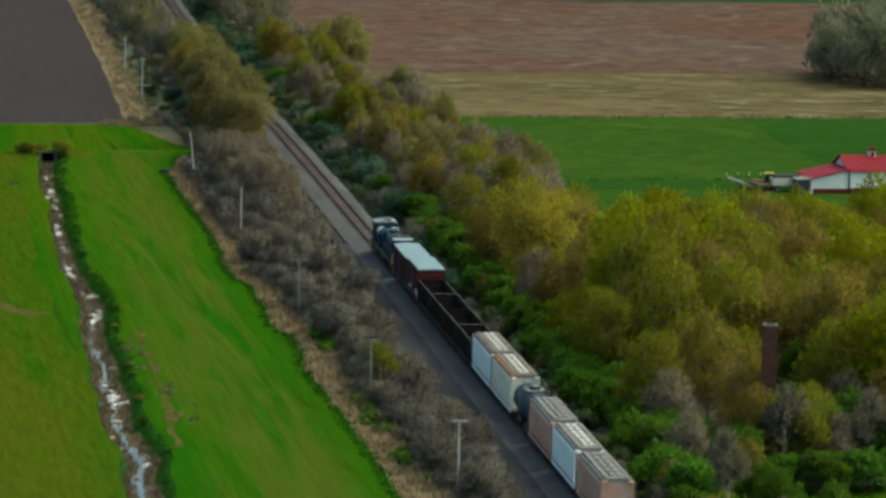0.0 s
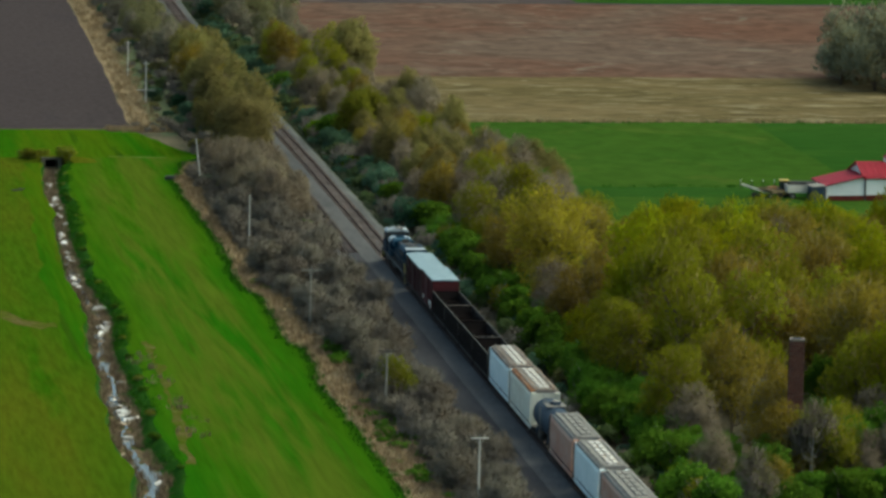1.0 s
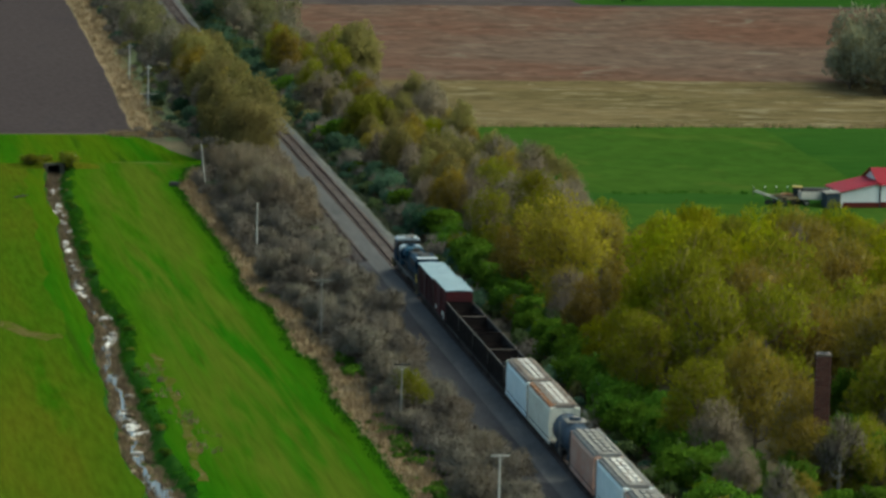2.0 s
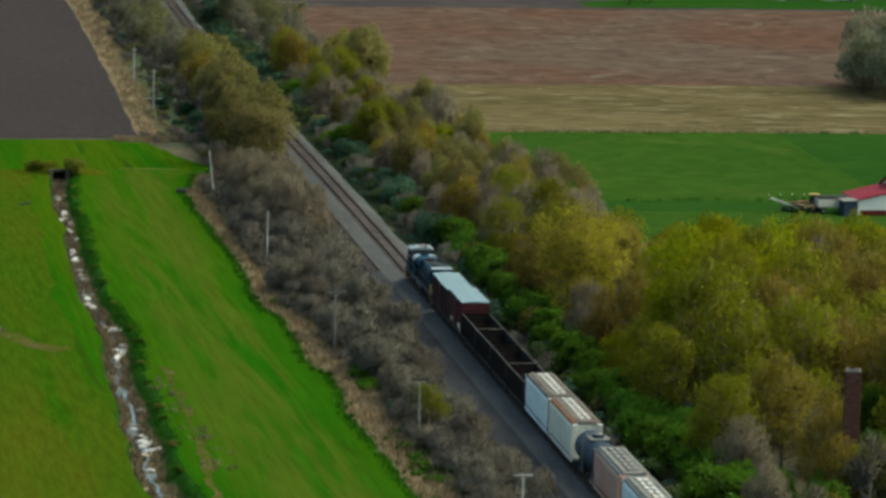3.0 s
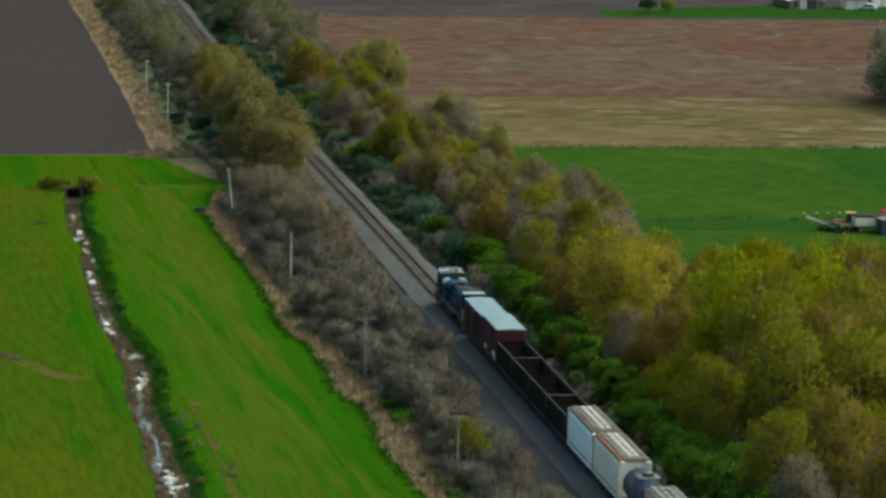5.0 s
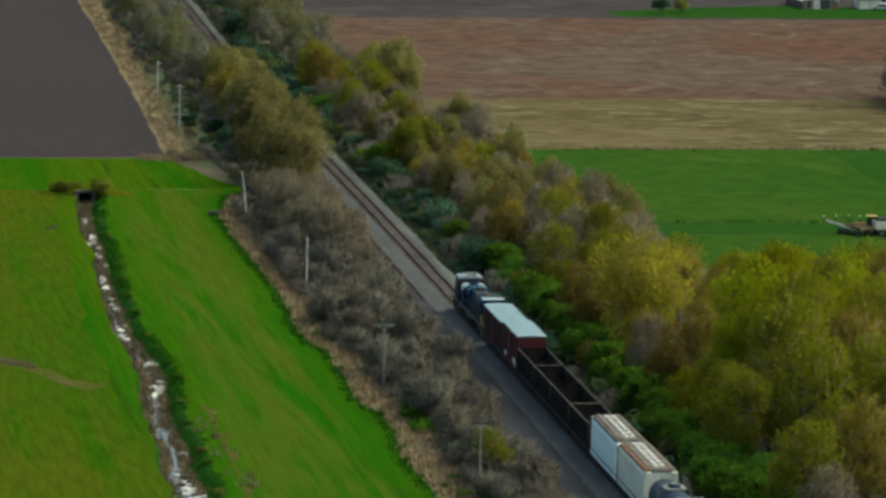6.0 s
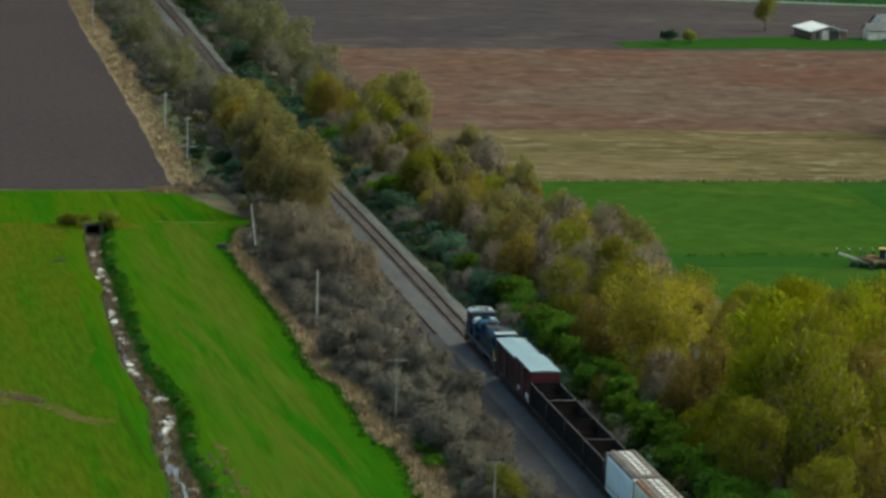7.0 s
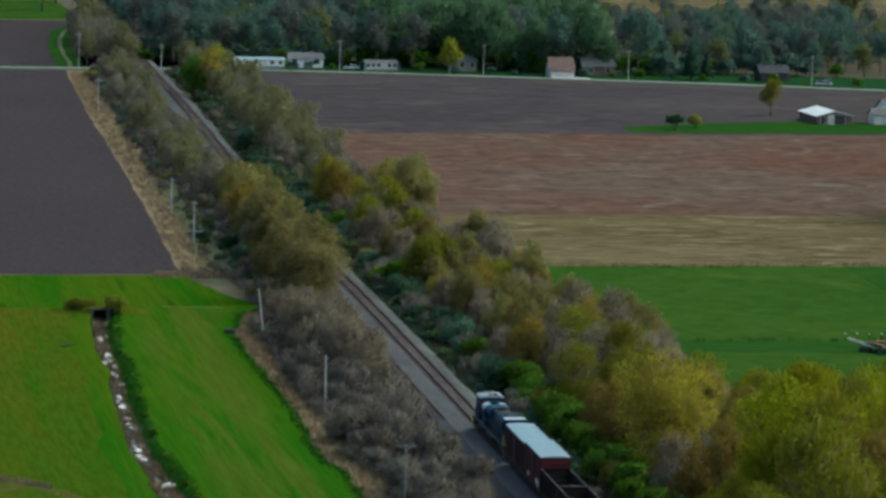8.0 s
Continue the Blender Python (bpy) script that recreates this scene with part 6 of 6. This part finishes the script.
def hay_elevator(x, y, turn):
    ob = thing("hay_elevator", "white inclined hay elevator on two wheels", "farm machine", "machinery beside the barn", m=pose(x, y, 0, 0, 0, turn))
    for s in (-0.35, 0.35):
        b = Shape()
        b.prism([(-2.4, 0.5), (2.4, 1.75), (2.4, 1.95), (-2.4, 0.7)], s - 0.05, s + 0.05)
        part("boom_rail", b, M_CREAMWALL, ob)
    rungs = Shape()
    for i in range(13):
        u = -2.3 + 4.6 * i / 12
        rungs.box((u, 0, 1.2 + u * 0.26), (0.08, 0.66, 0.06))
    part("slats", rungs, M_GREYROOF, ob)
    part("leg", Shape().tube((0.3, -0.4, 0.3), (1.0, -0.4, 1.45), 0.05, n=6).tube((0.3, 0.4, 0.3), (1.0, 0.4, 1.45), 0.05, n=6), M_DARKMETAL, ob)
    for s in (-0.55, 0.55):
        part("wheel", Shape().tube((0.3, s - 0.08, 0.35), (0.3, s + 0.08, 0.35), 0.35, n=14), M_TRUCK, ob)
    return ob


hay_elevator(83.4, 50.5, 150)


def tractor(x, y, turn):
    ob = thing("tractor", "orange and yellow farm tractor standing on the meadow", "tractor", "machinery beside the barn", m=pose(x, y, 0, 0, 0, turn))
    part("hood", Shape().box((0, 1.0, 1.15), (0.8, 1.9, 0.75)), M_ORANGE, ob, bevel=0.08)
    part("cab", Shape().box((0, -0.5, 1.75), (1.3, 1.3, 1.5)), M_GLASS, ob, bevel=0.06)
    part("cab_roof", Shape().box((0, -0.5, 2.55), (1.5, 1.5, 0.14)), M_YELLOW, ob, bevel=0.04)
    part("bucket", Shape().prism([(2.6, 0.3), (3.2, 0.3), (2.6, 1.0)], -0.9, 0.9, axis="x"), M_YELLOW, ob)
    for s in (-1, 1):
        wheel(ob, s * 0.85, -0.6, 0.75, 0.4, "tractor_wheel")
        wheel(ob, s * 0.7, 1.5, 0.45, 0.25, "tractor_wheel")
        part("loader_arm", Shape().box((s * 0.6, 1.9, 0.95), (0.1, 1.8, 0.14)), M_YELLOW, ob)
    return ob


tractor(87.2, 51.0, 75)

gable_house(186.5, 446, 90, 16, 8.6, 2.0, 1.15, M_BROWNROOF, M_WHITE, "farm_shed", "long farm shed with white roof and open front", "shed",
                         [("doorway", "w", -1.3, 1.2, 2.6, 2.2), ("door", "w", 0.9, 1.2, 1.3, 2.2), ("doorway", "w", 2.8, 1.1, 1.2, 1.9)])
gable_house(208, 452, 8, 12, 8, 3.0, 2.2, M_WHITE, M_GREYROOFS, "farmhouse", "white farmhouse with grey roof", "house",
            [("window", "s", -3.5, 1.8, 1.2, 1.3), ("window", "s", 3.5, 1.8, 1.2, 1.3), ("door", "s", 0, 1.2, 1.0, 2.1)])
gable_house(199, 441, 0, 5, 5, 2.4, 1.4, M_CREAMWALL, M_GREYROOFS, "garden_shed", "small cream shed with grey roof", "shed", [("door", "s", 0, 1.1, 1.0, 1.9)])


def mobile_home(x0, x1, y, label, roofmat, mat):
    w = x1 - x0
    wins = [("window", "s", -w / 2 + w * (i + 0.5) / 6, 1.6, 1.0, 0.8) for i in range(6) if i != 3] + [("door", "s", w / 12, 1.4, 0.9, 2.0)]
    ob = gable_house((x0 + x1) / 2, y + 2.2, 0, w, 4.4, 2.35, 0.5, mat, roofmat, "mobile_home", label, "house", wins, eave=0.15)
    part("skirting", Shape().box((0, -2.23, 0.3), (w + 0.02, 0.05, 0.6)), M_GREYROOF, ob)
    return ob


mobile_home(63.5, 77.3, 613.5, "long white mobile home", M_GALV, M_WHITE)
gable_house(84, 621, 0, 9.5, 7, 2.5, 1.4, M_WHITE, M_GREYROOFS, "bungalow", "white bungalow with grey roof", "house",
            [("window", "s", -3.4, 1.7, 1.4, 1.2), ("window", "s", 2.8, 1.7, 1.6, 1.2), ("door", "s", 0, 1.2, 1.0, 2.1)])
mobile_home(99, 108, 607, "pale mobile home under the trees", M_GREYROOFS, M_CREAMWALL)
gable_house(127.5, 612, 10, 5.5, 6, 2.8, 1.6, M_GREYROOF, M_GREYROOFS, "cottage", "white cottage behind trees", "house", [("window", "s", -1.5, 1.8, 1.0, 1.2), ("window", "s", 1.5, 1.8, 1.0, 1.2)])
gable_house(151, 592, 0, 6.6, 6.5, 2.1, 3.2, M_CREAMWALL, M_BROWNROOF, "garage", "cream garage with steep brown roof", "garage",
            [("garage_door", "s", -1.4, 1.1, 2.2, 2.0), ("garage_door", "s", 1.4, 1.1, 2.2, 2.0)])
gable_house(163, 600, 0, 9, 7, 2.7, 2.0, M_BROWNROOF, M_GREYROOFS, "house", "brown house under the trees", "house", [("window", "s", -2.5, 1.6, 1.3, 1.2), ("window", "s", 2.5, 1.6, 1.3, 1.2)])
gable_house(209, 584, 0, 8, 7, 2.5, 1.8, M_DARKMETAL, M_DARKMETAL, "house", "dark house in the trees", "house", [("window", "s", 0, 1.6, 1.5, 1.2)])
band("driveway", 148, 158, lambda x: road_y(x) + 2.6, lambda x: road_y(x) + 7.5, M_CONC, "pale concrete driveway in front of the garage", "driveway", 0.085, step=2)


def car(x, y, turn, paint, label):
    ob = thing("car", label, "car", "parked vehicles", m=pose(x, y, 0.08, 0, 0, turn))
    part("body", Shape().prism([(-2.2, 0.35), (2.2, 0.35), (2.25, 0.75), (1.3, 0.95), (-2.0, 0.98), (-2.25, 0.8)], -0.85, 0.85, axis="x"), paint, ob, bevel=0.05)
    part("cabin", Shape().prism([(-1.8, 0.95), (1.2, 0.93), (0.5, 1.45), (-1.3, 1.48)], -0.72, 0.72, axis="x"), M_GLASS, ob, bevel=0.04)
    part("roof", Shape().box((0, -0.4, 1.48), (1.3, 1.7, 0.06)), paint, ob, bevel=0.02)
    for s in (-1, 1):
        for q in (-1.35, 1.35):
            wheel(ob, s * 0.78, q, 0.32, 0.2)
    return ob


car(60.5, 615, 85, M_CARDARK, "dark car parked by the mobile home")
car(79.8, 618, 80, M_CARDARK, "dark car parked between the houses")
car(95.5, 610, 90, M_CARPAINT, "silver car parked on the lawn")
car(167, 593, 90, M_CARDARK, "dark car parked by the house")
car(219, 566, 70, M_CARPAINT, "silver car on a driveway")
car(201, 441.5 - 6, 60, M_CARPAINT, "silver car parked by the farm")

# ---------------------------------------------------------------- stream culvert, stones, grass
CUL_Y = 92.2
cx = ditch_c(90)
cul = thing("culvert", "old concrete box culvert with a dark mouth under a grassy causeway", "culvert", m=pose(cx, CUL_Y, 0))
# tunnel faces are coloured black to paint the shade inside the mouth
for sx in (-1, 1):
    part("wing_wall", Shape().box((sx * 1.3, 0, -0.45), (0.7, 0.4, 2.5)), M_OLDCONC, cul, bevel=0.05)
    part("tunnel_wall", Shape().box((sx * 1.02, 2.4, -0.5), (0.14, 4.4, 2.2)), M_TRUCK, cul)
part("lintel", Shape().box((0, 0, 0.62), (3.3, 0.42, 0.3)), M_OLDCONC, cul, bevel=0.04)
part("tunnel_roof", Shape().box((0, 2.4, 0.5), (2.1, 4.4, 0.14)), M_TRUCK, cul)
part("tunnel_end", Shape().box((0, 4.6, -0.5), (2.2, 0.1, 2.2)), M_TRUCK, cul)
part("tunnel_floor", Shape().box((0, 2.3, -1.6), (2.1, 4.6, 0.1)), M_TRUCK, cul)
part("apron", Shape().box((0, -1.5, -1.38), (2.1, 2.2, 0.2)), M_CONC, cul, "pale concrete apron", bevel=0.04)


def causeway_z(x, y):
    """A low mound that slopes down to the field on all sides but at the culvert's mouth."""
    u = abs(x - cx) / 7.5
    front = 1.0 if abs(x - cx) < 1.7 else max(0.0, min(1.0, (y - CUL_Y + 1.1) / 1.2))
    back = max(0.0, min(1.0, (CUL_Y + 6.0 - y) / 3.0))
    k = max(0.0, 1 - u * u) * front * back
    return 0.78 * k - 0.12 + 0.16 * min(1.0, 8 * k) + wob(x, y, 0.12, 1.5) * k


for xa, xb, ya in ((-8.0, -1.62, -1.3), (-1.62, 1.62, 0.22), (1.62, 8.0, -1.3)):
    tagged(new("causeway", grid_mesh("causeway", lambda y: [cx + xa + (xb - xa) * i / 12 for i in range(13)], [CUL_Y + ya + (6.2 - ya) * i / 15 for i in range(16)], causeway_z, M_WHEAT_L)),
           "low grassy causeway over the culvert", "embankment", kind="structure")


def rock_mesh(seed):
    r = random.Random(seed)
    bm = bmesh.new()
    bmesh.ops.create_icosphere(bm, subdivisions=1, radius=0.5)
    for q in bm.verts:
        q.co *= r.uniform(0.7, 1.2)
        q.co.z *= 0.7
    me = bpy.data.meshes.new("stone")
    bm.to_mesh(me)
    bm.free()
    me.materials.append(M_TANSTONE if seed > 3 else M_STONE)
    return me


rocks = [rock_mesh(i) for i in range(6)]
rr = random.Random(77)
clusters = [(86, 2), (74, 4), (63, 6), (44, 3), (27, 7), (13, 8), (8, 5), (-7, 3), (-21, 5), (-25, 6), (-47, 3), (-57, 5), (-66, 4), (-80, 4), (-97, 4), (-113, 7),
            (-119, 8), (-131, 6), (-146, 5), (-158, 7), (-171, 5), (-186, 4)]
for yc, cnt in clusters:
    xo = rr.gauss(0, 0.35)
    for _ in range(max(1, int(cnt * rr.choice((0.4, 0.7, 1.0, 1.4)) * (0.35 if yc > -35 else 1.0)))):
        y = yc + rr.gauss(0, 0.5 * cnt)
        x = ditch_c(y) + xo + rr.gauss(0, 0.45)
        sz = rr.uniform(0.5, 1.5)
        ob = tagged(new("stone", rocks[rr.randrange(6)]), "angular stone in the muddy stream bed", "stone", "stones in the stream")
        ob.matrix_basis = pose(x, y, 0.07 + ditch_dip(x, y) + 0.10 * sz, rr.uniform(-20, 20), rr.uniform(-20, 20), rr.uniform(0, 360)) @ Matrix.Diagonal((sz, sz * rr.uniform(0.8, 2.2), sz * 0.7, 1))


# long pale slabs added for the sky glare on the upper stream's pools
for yc, reach in ((71, 1.5), (49, 5.5), (36, 1.5), (11, 5), (-5, 4.5), (-28, 4), (-61, 1.5), (-66, 1.5)):
    n = max(2, int(reach / 1.15))
    for k in range(n):
        y = yc + reach * (2 * k / (n - 1) - 1) * 0.85 + rr.gauss(0, 0.4)
        x = water_c(y) + rr.gauss(0, 0.12)
        ob = tagged(new("slab", rocks[rr.randrange(4)]), "long pale slab standing in for sky glare on a pool", "stone", "slabs in the stream")
        ob.matrix_basis = pose(x, y, 0.42 - bed_deep(y), rr.uniform(-5, 5), rr.uniform(-8, 8), rr.uniform(-8, 8)) @ Matrix.Diagonal((rr.uniform(0.8, 1.15), rr.uniform(2.6, 4.2), 0.75, 1))


# single stones and weed clumps beside the stream
for y in (91, 78, 66, 52, 47, 30, 22, 10, -4, -17, -33, -41, -52, -62, -75, -88, -102, -109, -123, -136, -151):
    (SGRN if y % 3 else SOLI)[0].at(ditch_c(y) + bed_half(y) + rr.uniform(1.3, 2.0), y, rr.uniform(0.15, 0.32), tall=0.7, z=-0.25)


def tufts(name, spots, h, w, blades, material, label, seed):
    """Many blades of grass in one mesh."""
    rng = np.random.default_rng(seed)
    p = np.repeat(np.array(spots), blades, 0) + np.c_[rng.normal(0, w, (len(spots) * blades, 2)), np.zeros(len(spots) * blades)]
    n = len(p)
    up = np.c_[rng.normal(0, 0.3, (n, 2)), np.ones(n)] * (h * rng.uniform(0.5, 1.2, (n, 1)))
    a = rng.uniform(0, 6.28, n)
    side = np.c_[np.cos(a), np.sin(a), np.zeros(n)] * (0.03 + 0.05 * rng.random((n, 1)))
    v = np.stack([p - side, p + side, p + up], 1).reshape(-1, 3)
    me = bpy.data.meshes.new(name)
    me.from_pydata(v.tolist(), [], np.arange(3 * n).reshape(n, 3).tolist())
    me.materials.append(material)
    return tagged(new(name, me), label, "grass", kind="stuff")


M_STRAW = surf("straw_blades", (0.30, 0.215, 0.12), (0.22, 0.155, 0.09), 0.4, island=0.35, bump=0, grain=0.1)
M_RUSTGRASS = surf("rusty_dead_weeds", (0.15, 0.105, 0.066), (0.19, 0.145, 0.095), 0.4, island=0.35, bump=0, grain=0.1)
M_SAGE = surf("grey_green_weeds", (0.085, 0.105, 0.055), (0.11, 0.125, 0.075), 0.4, island=0.3, bump=0, grain=0.1)
M_GREYWEED = surf("grey_dead_weeds", (0.155, 0.128, 0.100), (0.185, 0.156, 0.122), 0.4, island=0.3, bump=0, grain=0.1)
M_BLADE = surf("green_blades", (0.028, 0.088, 0.008), (0.042, 0.115, 0.008), 0.4, island=0.3, bump=0, grain=0.1, translucent=0.2)
spots = []
for _ in range(1700):
    y = rr.uniform(-215, 92)
    spots.append((wheat_r(y) + rr.uniform(0.2, 4.2), y, 0))
for _ in range(1500):
    y = rr.uniform(139, 590)
    spots.append((plow_r(y) + rr.uniform(0.5, 6), y, 0))
for _ in range(260):
    x = rr.uniform(-7, 7)
    spots.append((x, 136.6 - 0.05 * x * abs(x) / 5 + rr.gauss(0, 1.6), 0))
tufts("dry_grass", spots, 0.8, 0.35, 9, M_STRAW, "tall dry tan grass along the field edges", 1)
spots = [(ditch_c(y) + rr.choice((-1, 1)) * (bed_half(y) - 0.5 + rr.uniform(0.0, 0.9)), y, 0.0 - 0.85 * bed_deep(y)) for y in (rr.uniform(-220, 95) for _ in range(1900))] + [(-23.4 + 0.03 * (-88 - y) + rr.gauss(0, 0.8), y, 0) for y in (rr.choice((-90, -97, -104, -112, -118, -127, -136)) + rr.gauss(0, 1.8) for _ in range(34))]
spots += [(x, BARE_Y(x) + 0.8 + rr.gauss(0, 0.6), 0) for x in (rr.uniform(-56, -38) for _ in range(160))]
tufts("dead_weeds", spots, 0.7, 0.3, 9, M_RUSTGRASS, "rusty dead weeds on the stream banks", 2)
spots = [(x, y, ditch_dip(x, y)) for x, y in ((ditch_c(y) + bed_half(y) + rr.uniform(0.5, 2.2), y) for y in (rr.uniform(-80, 91) if rr.random() < 0.8 else rr.uniform(-220, -80) for _ in range(1500))) if wob(2, y, 1.0, 7) > -0.12]
tufts("bank_grass", spots, 0.34, 0.32, 10, M_BLADE, "dark green tall grass along the stream", 3)
spots = [(wheat_r(y) - rr.uniform(-0.3, 0.9), y, 0) for y in (rr.uniform(-215, 95) for _ in range(1000))]
tufts("wheat_edge", spots, 0.45, 0.3, 9, M_BLADE, "dark green wheat along the field's edge", 4)
spots = [(x, y, 0) for x, y in ((rr.uniform(-3, 14), rr.uniform(-215, 95)) for _ in range(3500)) if wheat_r(y) + 3 < x < track_x(y) - 6]
tufts("brush_weeds", spots, 0.8, 0.5, 9, M_GREYWEED, "brown dead weeds between the shrubs", 5)
spots = [(x, 151.5 + wob(x, 3, 0.8, 11) + rr.gauss(0, 0.5), 0) for x in (rr.uniform(46, 170) for _ in range(130))]
tufts("meadow_edge_grass", spots, 0.9, 0.4, 8, M_STRAW, "pale dead grass between meadow and stubble", 6)
spots = [(x, 150.2 + wob(x, 9, 0.8, 9) + rr.gauss(0, 0.4), 0) for x in (rr.uniform(46, 170) for _ in range(60))]
tufts("meadow_edge_weeds", spots, 0.7, 0.4, 8, M_BLADE, "dark green weeds along the meadow's edge", 7)
spots = [(x, 62 + wob(x, 2, 4, 9) + rr.gauss(0, 0.8), 0) for x in (rr.uniform(60, 95) for _ in range(50))]
tufts("meadow_weeds", spots, 0.6, 0.4, 8, M_BLADE, "dark rank weeds in the meadow", 9)
spots = [(track_x(y) + rr.uniform(3.0, 5.5), y, 0.0) for y in (rr.uniform(-210, 400) for _ in range(2200))]
tufts("shoulder_weeds", spots, 0.9, 0.35, 8, M_SAGE, "grey-green weeds on the track shoulder", 8)
for x, y, s in ((-22.6, 92.6, 0.62), (-23.6, 94.0, 0.5), (-17.3, 91.6, 0.75), (-21.0, 95.5, 0.5)):
    MOSS[0].at(x, y, s * 1.3, z=0.1)
branch = thing("fallen_branch", "dark fallen branch lying on the wheat", "branch", m=pose(-27.3, 57.2, 0.12, 0, 0, 20))
part("stem", Shape().tube((-1.0, 0, 0), (0.2, 0.1, 0.08), 0.13, 0.1, 7).tube((0.2, 0.1, 0.08), (1.1, -0.1, 0.2), 0.1, 0.05, 7), M_TRUCK, branch)
part("fork", Shape().tube((0.2, 0.1, 0.08), (0.7, 0.5, 0.4), 0.07, 0.03, 6), M_TRUCK, branch)
drum = thing("feed_bin", "small dark overturned trough lying on the wheat", "trough", m=pose(-3.3, 70, 0.05, 0, 0, 60))
part("shell", Shape().prism([(-0.5, 0), (0.5, 0), (0.4, 0.5), (0.15, 0.7), (-0.15, 0.7), (-0.4, 0.5)], -0.8, 0.8), M_TRUCK, drum)
